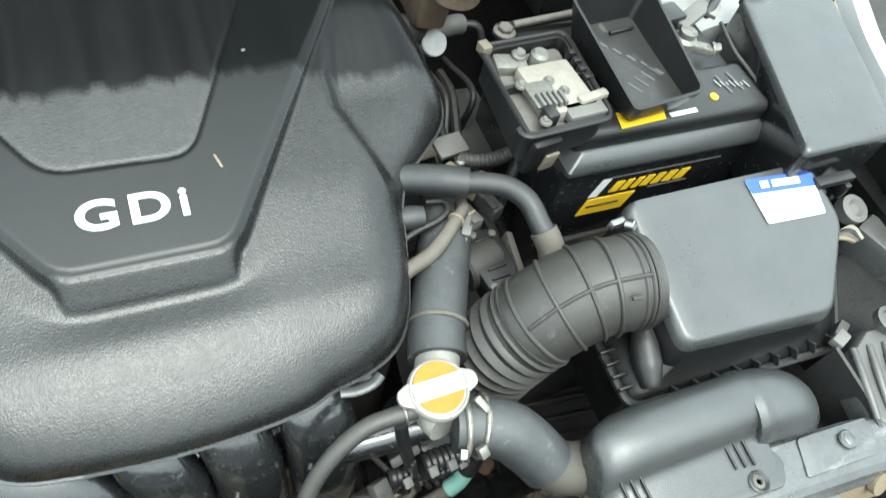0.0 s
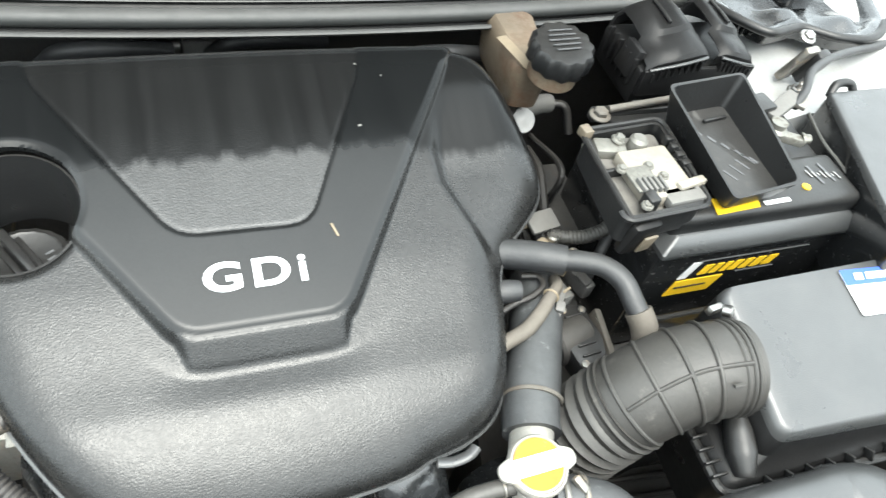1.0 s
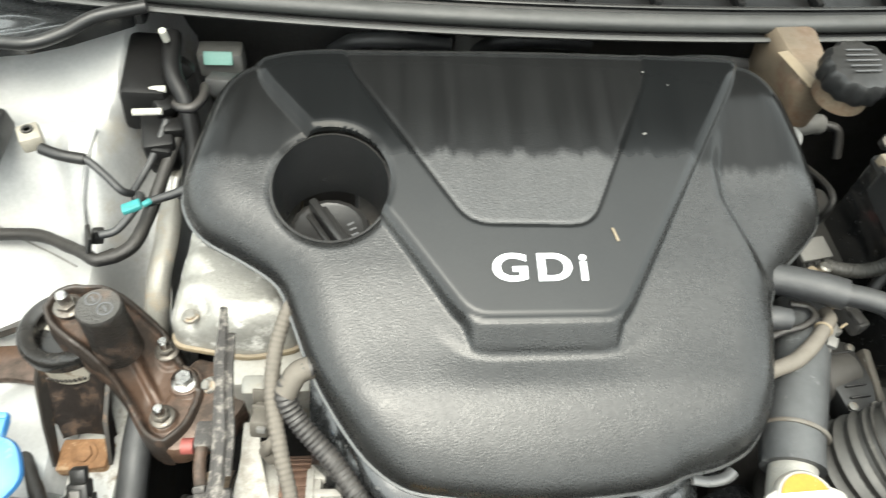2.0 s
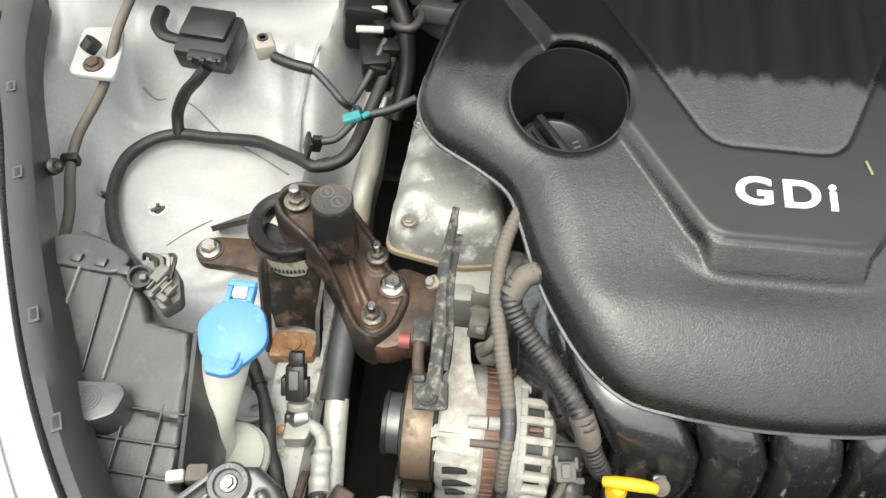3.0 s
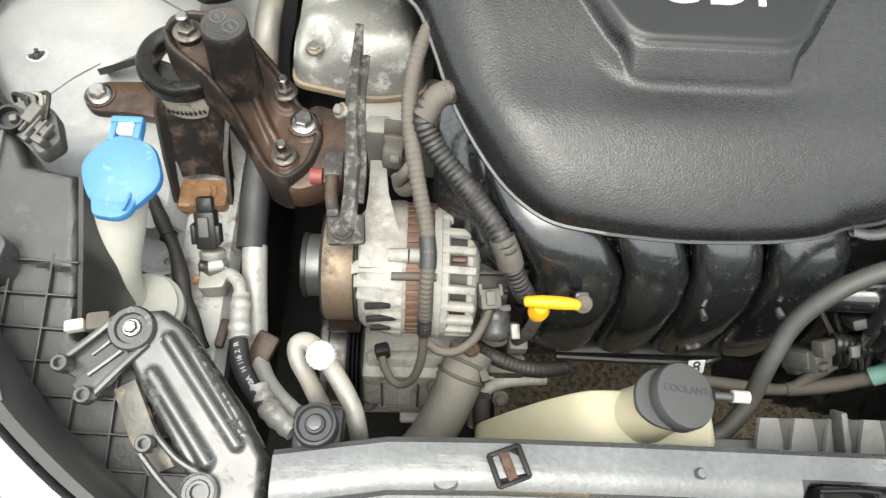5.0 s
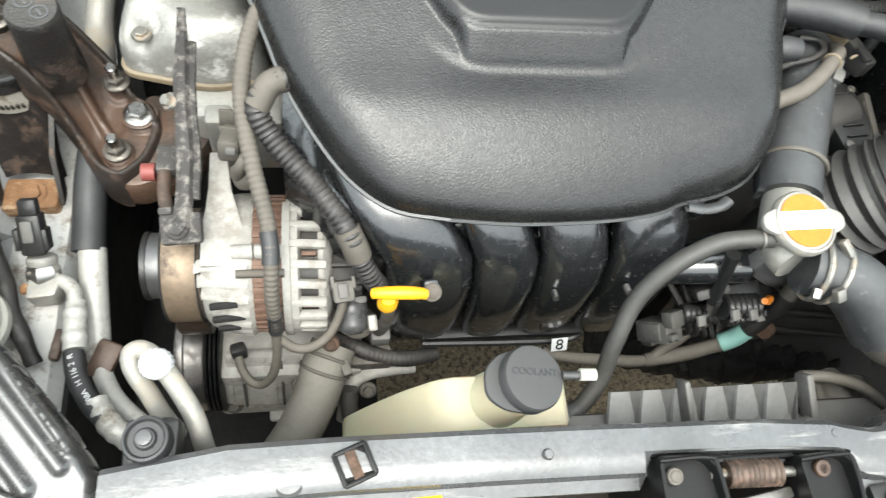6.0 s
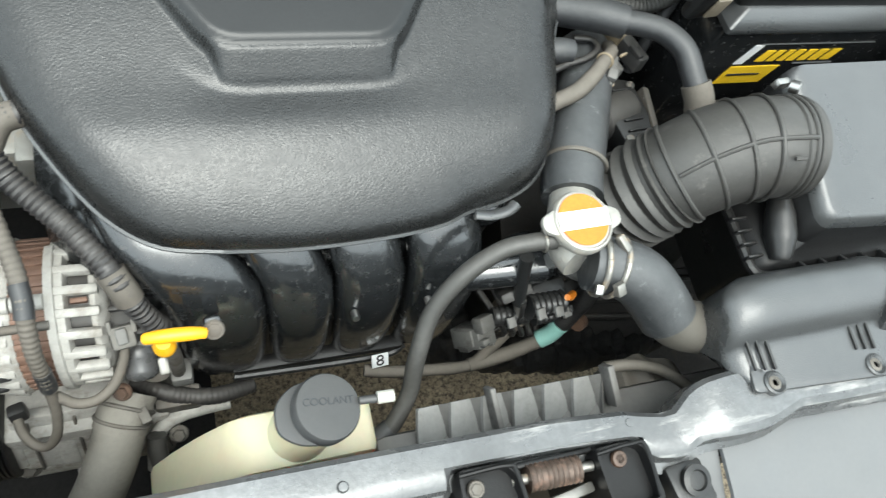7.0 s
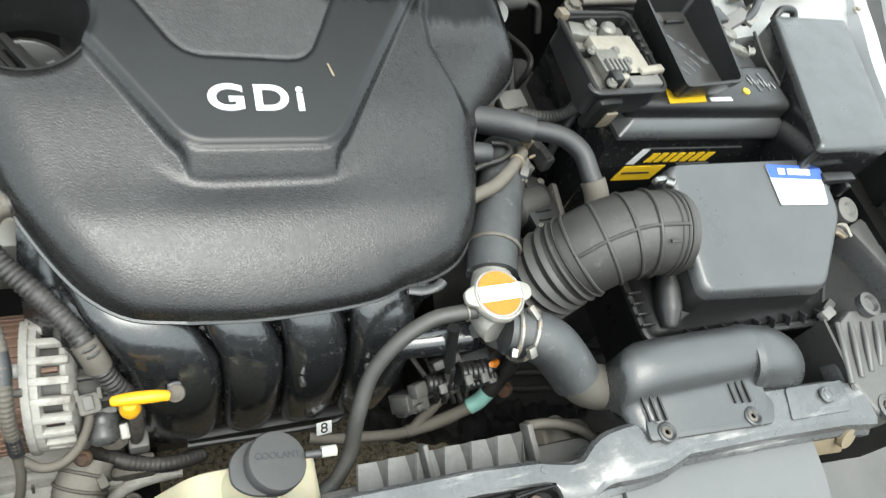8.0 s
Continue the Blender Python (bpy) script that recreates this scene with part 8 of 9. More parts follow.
part("ferrule", tube([(-0.4075, 0.154, 0.698), (-0.4060, 0.140, 0.701), (-0.4035, 0.120, 0.703), (-0.4020, 0.112, 0.7035)], [0.0072, 0.0088, 0.0082, 0.0092, 0.0085], n=9, seg=18, ribs=0.0010, pitch=0.0105), M_FERRULE, hose_ac)
part("ferrule", tube([(-0.3810, 0.0690, 0.7060), (-0.3730, 0.0570, 0.7090), (-0.3620, 0.0450, 0.7120), (-0.3480, 0.0340, 0.7140)], [0.0090, 0.0083, 0.0090, 0.0078, 0.0072], n=9, seg=18, ribs=0.0010, pitch=0.0105), M_FERRULE, hose_ac)
part("elbow", tube([(-0.430, 0.176, 0.694), (-0.420, 0.174, 0.697), (-0.4110, 0.165, 0.698), (-0.4075, 0.150, 0.699)], 0.0060, n=6, seg=12), M_FERRULE, hose_ac)
print_path = spline([(-0.3835, 0.071, 0.7145), (-0.3925, 0.084, 0.7125), (-0.3990, 0.097, 0.7110), (-0.4025, 0.108, 0.7100)], 5)
for k, ch in enumerate("R&A H1162 R"):
    if ch != " ":
        i_ = min(int(k * 1.4), len(print_path) - 2)
        p0, p1 = print_path[i_], print_path[i_ + 1]
        az = math.degrees(math.atan2(p1.y - p0.y, p1.x - p0.x))
        part("letter", text(ch, 0.0062, pose(p0.x - 0.001, p0.y, p0.z + 0.0006, 0, -12, az), 0.0003), M_WHITE, hose_ac, "white printed letter")
drier = thing("ac_pressure_switch", "aluminium switch block with a black plug", "pressure switch", (-0.43, 0.18, 0.66))
part("block", prism(rounded([(-0.446, 0.158), (-0.424, 0.160), (-0.420, 0.178), (-0.428, 0.184), (-0.446, 0.182)], 0.003), 0.680, 0.702, 0.002), M_ALU, drier)
part("nut", lathe((-0.436, 0.178, 0.694), (-0.05, 0.75, 0.66), [(0.0125, 0), (0.0132, 0.002), (0.0132, 0.009), (0.0118, 0.011), (0.0118, 0.013), (0.009, 0.014)], 6), M_STEEL, drier)
part("collar", lathe((-0.436, 0.188, 0.703), (-0.05, 0.75, 0.66), [(0.0112, 0), (0.0118, 0.002), (0.0118, 0.005), (0.010, 0.007)], 24), M_ALU, drier)
part("plug", box((-0.441, 0.209, 0.717), (0.018, 0.034, 0.018), 0.0025, (40, 0, 4)), M_SATIN, drier, "black plug")
for s_ in (-1, 1):
    part("plug_cheek", box((-0.441 + s_ * 0.0105, 0.205, 0.716), (0.0045, 0.018, 0.014), 0.0012, (40, 0, 4)), M_SATIN, drier)
part("plug_lock", box((-0.441, 0.205, 0.728), (0.009, 0.018, 0.005), 0.0015, (40, 0, 4)), M_GREYPL, drier)
part("plug_neck", box((-0.442, 0.226, 0.731), (0.014, 0.014, 0.012), 0.002, (40, 0, 4)), M_SATIN, drier)
part("rust_stain", lathe((-0.450, 0.170, 0.692), (-0.4, 0, 1), [(0.005, 0), (0.0042, 0.003), (0, 0.0042)], 12, 5, 0.2), M_ORANGE_RUST, drier, "spot of orange rust")

acp = thing("ac_return_pipe", "aluminium pipe with a black rubber sleeve", "pipe", (-0.41, 0.22, 0.55))
part("sleeve", tube([(-0.404, 0.310, 0.71), (-0.408, 0.272, 0.70), (-0.409, 0.240, 0.69), (-0.409, 0.208, 0.681)], 0.0140, n=6, seg=18), M_HOSE, acp)
part("pipe", tube([(-0.4060, 0.210, 0.681), (-0.4030, 0.170, 0.672), (-0.3990, 0.135, 0.664), (-0.3935, 0.108, 0.665), (-0.3800, 0.083, 0.672), (-0.3600, 0.062, 0.680), (-0.3420, 0.048, 0.685)], [0.0118, 0.0116, 0.0108, 0.0082, 0.0076, 0.0076], n=8, seg=18), M_FERRULE, acp)
part("rusty_clamp", box((-0.3900, 0.114, 0.668), (0.020, 0.032, 0.014), 0.003, (8, 10, -22)), M_RUST, acp, "rusty clamp plate")
part("rusty_clamp", box((-0.4235, 0.124, 0.682), (0.008, 0.026, 0.010), 0.002, (0, 10, -8)), M_RUST, acp)
heater = thing("heater_pipe", "silver pipe running down behind the mount", "pipe", (-0.41, 0.5, 0.68))
part("pipe", tube([(-0.408, 0.580, 0.752), (-0.412, 0.545, 0.735), (-0.415, 0.500, 0.715), (-0.420, 0.455, 0.70), (-0.424, 0.41, 0.66)], 0.0135, n=8, seg=18), M_ALU, heater)
part("collar", tube([(-0.409, 0.565, 0.746), (-0.412, 0.545, 0.735)], 0.0155, n=3, seg=18), M_STEEL, heater)

# ---- harness over the strut tower ----
M_TEALTAG = material("deep_teal_plastic", (0.055, 0.30, 0.30), 0.5, vary=0.25, mottle=0.3, mottle_scale=160, bump=0.3)
for nm, lb, mt, pts, r in (
    ("taped_harness", "black taped wiring harness across the strut tower", M_TAPE, [(-0.450, 0.452, 0.755), (-0.466, 0.442, 0.757), (-0.484, 0.455, 0.752), (-0.506, 0.470, 0.744), (-0.546, 0.492, 0.735), (-0.602, 0.499, 0.728), (-0.643, 0.501, 0.727), (-0.672, 0.488, 0.727), (-0.691, 0.458, 0.727), (-0.689, 0.414, 0.729), (-0.668, 0.362, 0.737), (-0.634, 0.314, 0.752), (-0.60, 0.28, 0.785), (-0.575, 0.255, 0.81)], 0.0070),
    ("taped_harness", "black taped harness branch up to the plug", M_TAPE, [(-0.643, 0.500, 0.729), (-0.641, 0.512, 0.752), (-0.624, 0.513, 0.782), (-0.604, 0.508, 0.806), (-0.589, 0.512, 0.822)], 0.0068),
    ("taped_harness", "black taped harness rising to the bulkhead", M_TAPE, [(-0.462, 0.443, 0.757), (-0.446, 0.448, 0.758), (-0.430, 0.462, 0.762), (-0.418, 0.50, 0.772), (-0.405, 0.55, 0.79), (-0.39, 0.61, 0.81)], 0.0075),
    ("wing_cable", "dusty grey-brown cable along the fender edge", M_CONDUIT, [(-0.69, 0.60, 0.85), (-0.692, 0.540, 0.838), (-0.700, 0.490, 0.806), (-0.718, 0.438, 0.780), (-0.715, 0.397, 0.768), (-0.700, 0.355, 0.764), (-0.686, 0.320, 0.772), (-0.668, 0.285, 0.790), (-0.655, 0.265, 0.805)], 0.0055),
    ("sensor_cable", "thin black sensor cable with a teal tag", M_HOSE, [(-0.520, 0.534, 0.826), (-0.500, 0.526, 0.825), (-0.476, 0.523, 0.822), (-0.456, 0.510, 0.812), (-0.440, 0.498, 0.802), (-0.434, 0.508, 0.785), (-0.424, 0.50, 0.790), (-0.425, 0.478, 0.796), (-0.440, 0.456, 0.790), (-0.455, 0.449, 0.79)], 0.0042),
    ("sensor_cable", "thin black cable crossing to the engine", M_HOSE, [(-0.434, 0.506, 0.784), (-0.422, 0.50, 0.782), (-0.405, 0.503, 0.785), (-0.385, 0.508, 0.790), (-0.362, 0.515, 0.80)], 0.0048),
    ("sensor_cable", "thin black cable up to the bulkhead plug", M_HOSE, [(-0.436, 0.508, 0.786), (-0.428, 0.53, 0.79), (-0.418, 0.55, 0.80), (-0.405, 0.585, 0.82)], 0.004)):
    t_ = thing(nm, lb, "wiring", pts[len(pts) // 2])
    part("sleeve", tube(pts, r, n=8, seg=12, wobble=0.10 if mt is M_TAPE else 0.0), mt, t_)
    if nm == "wing_cable":
        part("clip", box((-0.718, 0.410, 0.772), (0.018, 0.010, 0.013), 0.002, (0, 0, 10)), M_SATIN, t_)
    if lb.endswith("teal tag"):
        part("tag", box((-0.4265, 0.477, 0.801), (0.020, 0.012, 0.007), 0.002, (0, -10, 20)), M_TEALTAG, t_, "teal tag")
        part("tag_tail", box((-0.4125, 0.4825, 0.801), (0.010, 0.006, 0.005), 0.0015, (0, -10, 35)), M_TEALTAG, t_)
        part("connector", box((-0.533, 0.548, 0.828), (0.022, 0.026, 0.018), 0.003, (0, 0, 25)), M_BEIGE, t_)
        part("connector_eye", lathe((-0.534, 0.550, 0.836), (0, 0, 1), [(0.006, 0), (0.006, 0.003), (0.004, 0.003), (0.0035, 0.001), (0, 0.001)], 16), M_DARK, t_)
        part("ferrule", tube([(-0.520, 0.534, 0.826), (-0.500, 0.526, 0.825), (-0.476, 0.523, 0.822)], 0.0062, n=3, seg=12), M_SATIN, t_)
plugL = thing("harness_plug", "square black harness plug above the strut tower", "plug", (-0.592, 0.545, 0.80))
part("housing", box((-0.594, 0.552, 0.824), (0.062, 0.062, 0.030), 0.005, (8, 0, -6)), M_SATIN, plugL)
part("lid", box((-0.596, 0.560, 0.842), (0.052, 0.042, 0.008), 0.003, (8, 0, -6)), M_SATIN, plugL)
part("lock", box((-0.588, 0.517, 0.829), (0.040, 0.014, 0.016), 0.003, (8, 0, -6)), M_SATIN, plugL)
for k in range(3):
    part("lock_tooth", box((-0.602 + 0.013 * k, 0.509, 0.835), (0.006, 0.006, 0.005), 0.001, (8, 0, -6)), M_SATIN, plugL)
part("strap", tube([(-0.665, 0.60, 0.826), (-0.662, 0.575, 0.826), (-0.648, 0.556, 0.826), (-0.622, 0.548, 0.826)], 0.0085, n=6, seg=10, flat=0.7), M_SATIN, plugL)
clipL = thing("harness_clip", "black harness clip on the strut tower edge", "clip", (-0.46, 0.44, 0.78))
part("blade", box((-0.474, 0.458, 0.772), (0.005, 0.022, 0.024), 0.002, (0, 20, 20)), M_SATIN, clipL)
part("blade", box((-0.466, 0.464, 0.770), (0.012, 0.008, 0.020), 0.002, (0, 20, 20)), M_SATIN, clipL)
bulk = thing("bulkhead_plugs", "dark connectors and hoses hanging from the bulkhead", "connector", (-0.40, 0.6, 0.74))
for k in range(6):
    part("plug", box((-0.412 + 0.010 * (k % 2), 0.56 + 0.022 * k, 0.795 + 0.012 * (k % 3)), (0.022, 0.020, 0.024), 0.004, (10 * k, 12, 20 * k)), M_BLACK, bulk)
for k, p in enumerate(((-0.436, 0.610, 0.84), (-0.436, 0.580, 0.835))):
    part("pin", tube([p, (p[0] + 0.030, p[1] + 0.002, p[2])], 0.004, n=2, seg=10), M_MILK, bulk)
part("connector_body", box((-0.436, 0.655, 0.815), (0.050, 0.110, 0.060), 0.010, (0, 6, 4)), M_BLACK, bulk)
part("connector_body", box((-0.418, 0.585, 0.790), (0.034, 0.060, 0.050), 0.006, (6, 0, 12)), M_BLACK, bulk)
part("loop", tube([(-0.405, 0.625, 0.815), (-0.392, 0.595, 0.830), (-0.376, 0.592, 0.832), (-0.368, 0.612, 0.830), (-0.372, 0.640, 0.820)], 0.0055, n=8, seg=10), M_LOOM, bulk)
part("cover_plate", box((-0.352, 0.668, 0.800), (0.048, 0.030, 0.022), 0.004, (-20, 0, -6)), M_CAPGREY, bulk, "dull grey plate")
part("hose", tube([(-0.405, 0.68, 0.86), (-0.400, 0.63, 0.85), (-0.385, 0.60, 0.83), (-0.380, 0.57, 0.79), (-0.39, 0.53, 0.75)], 0.010, seg=14), M_BLACK, bulk)
teal = thing("heater_valve", "grey box with a teal label on the bulkhead", "valve", (-0.36, 0.70, 0.78))
part("box", box((-0.365, 0.715, 0.80), (0.055, 0.03, 0.035), 0.005), M_GREYPL, teal)
part("label", box((-0.366, 0.701, 0.812), (0.034, 0.006, 0.016), 0.001, (-35, 0, 0)), M_TEAL, teal, "teal label")
part("hose", tube([(-0.38, 0.70, 0.78), (-0.36, 0.685, 0.77), (-0.33, 0.68, 0.76)], 0.014, seg=14), M_GREYPL, teal)
elbow = thing("heater_elbow", "bright bent metal pipe behind the engine cover", "pipe", (-0.1, 0.74, 0.74))
part("pipe", tube([(-0.140, 0.716, 0.780), (-0.137, 0.724, 0.800), (-0.126, 0.738, 0.812), (-0.105, 0.743, 0.814), (-0.080, 0.744, 0.814)], 0.0095, n=8, seg=16), M_STEEL, elbow)
part("flange", box((-0.055, 0.745, 0.805), (0.045, 0.02, 0.04), 0.004), M_GREYPL, elbow)
shield = thing("exhaust_shield", "dull heat shield edge behind the engine", "heat shield", (0.11, 0.66, 0.78))
part("plate", sheet([[(0.05, 0.66, 0.83), (0.11, 0.655, 0.838), (0.18, 0.66, 0.83)], [(0.04, 0.62, 0.80), (0.11, 0.61, 0.81), (0.19, 0.62, 0.80)], [(0.04, 0.60, 0.74), (0.11, 0.59, 0.74), (0.19, 0.60, 0.74)]]), M_ZINC, shield)
for k, (x, y, z) in enumerate(((-0.25, 0.66, 0.84), (-0.18, 0.68, 0.86), (0.0, 0.70, 0.85), (0.20, 0.65, 0.86))):
    t_ = thing("bulkhead_line", "dark hose along the bulkhead", "hose", (x, y, z - 0.05))
    part("hose", tube([(x - 0.05, y + 0.04, z - 0.05), (x - 0.02, y + 0.01, z - 0.01), (x + 0.03, y, z), (x + 0.09, y + 0.02, z - 0.02)], 0.010, seg=12), M_HOSE, t_)
stopb = thing("hood_catch_peg", "small white peg under the cowl", "peg", (-0.40, 0.66, 0.86))
part("peg", tube([(-0.405, 0.655, 0.872), (-0.405, 0.650, 0.888)], 0.004, n=2, seg=10), M_MILK, stopb)

# ---- front edge: hood stop, reservoir, latch, panels ----
stop = thing("hood_bump_stop", "round black rubber hood stop on the rail", "bump stop", (-0.318, 0.023, 0.775))
part("base", prism(rounded([(-0.336, 0.004), (-0.303, 0.004), (-0.301, 0.038), (-0.336, 0.038)], 0.006), 0.772, 0.795, 0.004), M_SATIN, stop)
part("pad", lathe((-0.319, 0.022, 0.793), (0, 0, 1), [(0.0142, 0), (0.0150, 0.003), (0.0150, 0.013), (0.0138, 0.0165), (0.0122, 0.0172), (0.0108, 0.0145), (0.0072, 0.0145), (0.0060, 0.0172), (0, 0.0178)], 40), M_HOSE, stop)
part("centre", lathe((-0.319, 0.022, 0.809), (0, 0, 1), [(0.0050, 0), (0.0046, 0.0042), (0, 0.0050)], 20), M_BOX, stop)

M_CAPINK = material("embossed_cap_lettering", (0.040, 0.042, 0.045), 0.5, vary=0.1, bump=0.0)
res = thing("coolant_reservoir", "cream plastic coolant reservoir behind the rail", "coolant reservoir", (-0.08, 0.045, 0.60))
RO = [(-0.195, 0.60), (-0.192, 0.618), (-0.172, 0.665), (-0.150, 0.708), (-0.128, 0.740), (-0.114, 0.750), (-0.020, 0.748), (-0.018, 0.60)]
mres = Matrix(((1, 0, 0, 0), (0, 0, -1, 0.066), (0, 1, 0, 0), (0, 0, 0, 1)))
part("tank", prism(rounded(RO, 0.012), 0.0, 0.044, 0.006, mres), M_CREAM, res)
part("neck", tube([(-0.080, 0.046, 0.735), (-0.074, 0.048, 0.752), (-0.068, 0.050, 0.768), (-0.063, 0.052, 0.778)], [0.0245, 0.0225, 0.0215, 0.0215], n=4, seg=30), M_CREAM, res)
CA = Vector((0.28, 0.02, 1)).normalized()
cp = Vector((-0.0625, 0.0515, 0.776))
part("cap", lathe(cp, CA, [(0.0238, 0), (0.0247, 0.003), (0.0247, 0.013), (0.0235, 0.0155), (0.0210, 0.0160), (0, 0.0160)], 48), M_CAPGREY, res, "dark grey snap cap")
capq = Matrix.Translation(cp + CA * 0.0161) @ Vector((0, 0, 1)).rotation_difference(CA).to_matrix().to_4x4()
part("cap_tongue", prism(rounded([(-0.036, -0.012), (-0.022, -0.022), (0.0, -0.0246), (0.0, 0.0246), (-0.022, 0.020), (-0.035, 0.008)], 0.009), -0.0150, -0.0105, 0.0015, capq), M_CAPGREY, res)
part("cap_lettering", text("COOLANT", 0.0078, capq @ pose(0, 0.0035, -0.0002, 0, 0, -2), 0.0005), M_CAPINK, res, "embossed dark lettering")
part("nipple", tube([(-0.036, 0.053, 0.786), (-0.020, 0.052, 0.786), (-0.013, 0.052, 0.786)], [0.003, 0.0032, 0.003], n=3, seg=12), M_CAPGREY, res)
part("nipple_end", tube([(-0.023, 0.0525, 0.787), (-0.011, 0.052, 0.787)], 0.0046, n=2, seg=14), M_MILK, res, "pale nipple end")

M_SPRING = material("rusty_spring_steel", (0.13, 0.095, 0.075), 0.42, metal=0.5, vary=0.3, spots=(0.22, 0.13, 0.09), spot_amount=0.4, spot_scale=60, bump=0.4)


def inner_ring(pts, z, k):
    """The outline of a cheek drawn in towards its middle, at height z."""
    cx, cy = sum(p[0] for p in pts) / len(pts), sum(p[1] for p in pts) / len(pts)
    return [(cx + (x - cx) * k, cy + (y - cy) * k, z) for x, y in rounded(pts, 0.007)]


latch = thing("hood_latch", "black hood latch with a rusty roller spring", "hood latch", (0.10, -0.03, 0.72))
for pts, up in ((((0.018, -0.010), (0.052, -0.011), (0.060, -0.018), (0.066, -0.062), (0.016, -0.062)), 0.803), (((0.122, -0.0165), (0.150, -0.0160), (0.163, -0.0205), (0.166, -0.062), (0.124, -0.062)), 0.805)):
    part("cheek_plate", loft([[(x, y, 0.70) for x, y in rounded(pts, 0.006)], [(x, y, up - 0.003) for x, y in rounded(pts, 0.006)], [(x, y - 0.0010, up) for x, y in rounded(pts, 0.007)], inner_ring(pts, up, 0.90), inner_ring(pts, up - 0.010, 0.86)]), M_BLACK, latch)
    part("pressed_rim", tube([(pts[0][0], pts[0][1] - 0.004, up), (pts[1][0], pts[1][1] - 0.003, up + 0.001), (pts[2][0], pts[2][1] - 0.003, up), (pts[3][0] - 0.003, pts[3][1], up - 0.002)], 0.0018, n=6, seg=8), M_BLACK, latch)
part("back_plate", box((0.09, -0.0155, 0.770), (0.070, 0.004, 0.05), 0.0015), M_BLACK, latch)
part("roller", tube([(0.070, -0.0250, 0.7915), (0.110, -0.0265, 0.7925)], 0.0092, n=14, seg=18, ribs=0.0012, pitch=0.004), M_SPRING, latch, "rusty coil spring")
part("pin", tube([(0.058, -0.0246, 0.7913), (0.122, -0.0268, 0.7928)], 0.0040, n=2, seg=10), M_ZINC, latch)
part("bolt", hex_bolt((0.030, -0.024, 0.7945), (0, -0.2, 1), 0.0045, 0.004), M_GRIMY, latch)
part("bolt", hex_bolt((0.143, -0.0265, 0.7955), (0, -0.2, 1), 0.0045, 0.003), M_RUST, latch)
part("lever", box((0.094, -0.044, 0.785), (0.055, 0.008, 0.008), 0.002, (0, 0, 8)), M_ZINC, latch, "dirty zinc lever")
part("lever", box((0.086, -0.052, 0.780), (0.012, 0.018, 0.010), 0.002, (0, 0, -14)), M_ZINC, latch)

tagy = thing("warning_sticker", "yellow warning sticker on the front of the rail", "sticker", (-0.176, -0.027, 0.775))
part("backing", box((-0.176, -0.0225, 0.781), (0.088, 0.010, 0.003), 0.0008, (-35, 0, 0)), M_LABEL_YELLOW, tagy)
for k in range(4):
    part("print_bar", box((-0.21 + 0.02 * k, -0.0245, 0.7822), (0.012, 0.002, 0.001), 0, (-35, 0, 0)), M_INK, tagy)

M_RIB = material("grey_ribbed_bracket", (0.095, 0.097, 0.097), 0.28, metal=0.3, vary=0.1, bump=0.2, dust=DUST, dust_amount=0.2)
filler = thing("grille_top_panel", "smooth grey plastic panel above the grille", "panel", (0.34, -0.1, 0.74))


def panel_grid(x0, x1):
    return [[(x, y, z) for x in (x0, (x0 + x1) / 2, x1)] for y, z in ((-0.0245, 0.795), (-0.034, 0.797), (-0.070, 0.790), (-0.12, 0.772), (-0.20, 0.745))]


part("panel", sheet(panel_grid(0.232, 0.470), 0.004), M_PANEL, filler)
part("panel_edge", sheet([[(0.19, -0.034, 0.788), (0.232, -0.026, 0.7945)], [(0.185, -0.09, 0.765), (0.232, -0.09, 0.772)], [(0.185, -0.2, 0.73), (0.232, -0.2, 0.74)]], 0.004), M_PANEL, filler)
part("push_clip", lathe((0.203, -0.054, 0.790), (0, -0.2, 1), [(0.012, 0), (0.012, 0.004), (0.008, 0.005), (0.007, 0.003), (0, 0.004)], 24), M_SATIN, filler)
part("bracket", box((0.201, -0.056, 0.778), (0.034, 0.036, 0.022), 0.004, (0, 0, 8)), M_SATIN, filler)
filler2 = thing("bumper_skin", "pale grey bumper edge below the headlamp", "bumper", (0.55, -0.12, 0.70))
part("skin", sheet([[(0.49, -0.055, 0.765), (0.56, -0.06, 0.765), (0.64, -0.055, 0.77)], [(0.48, -0.10, 0.75), (0.56, -0.11, 0.75), (0.65, -0.10, 0.76)], [(0.47, -0.2, 0.70), (0.56, -0.22, 0.70), (0.66, -0.2, 0.70)]], 0.004), M_RIB, filler2)
front_l = thing("bumper_skin", "white bumper edge in front of the rail", "bumper", (-0.1, -0.16, 0.66))
part("skin", sheet([[(x, -0.085 - 0.02 * abs(x), 0.745) for x in (-0.42, -0.2, 0.0, 0.18)], [(x, -0.13, 0.735) for x in (-0.42, -0.2, 0.0, 0.18)], [(x, -0.22, 0.66) for x in (-0.42, -0.2, 0.0, 0.18)], [(x, -0.24, 0.35) for x in (-0.42, -0.2, 0.0, 0.18)]], 0.004), M_PANEL, front_l)

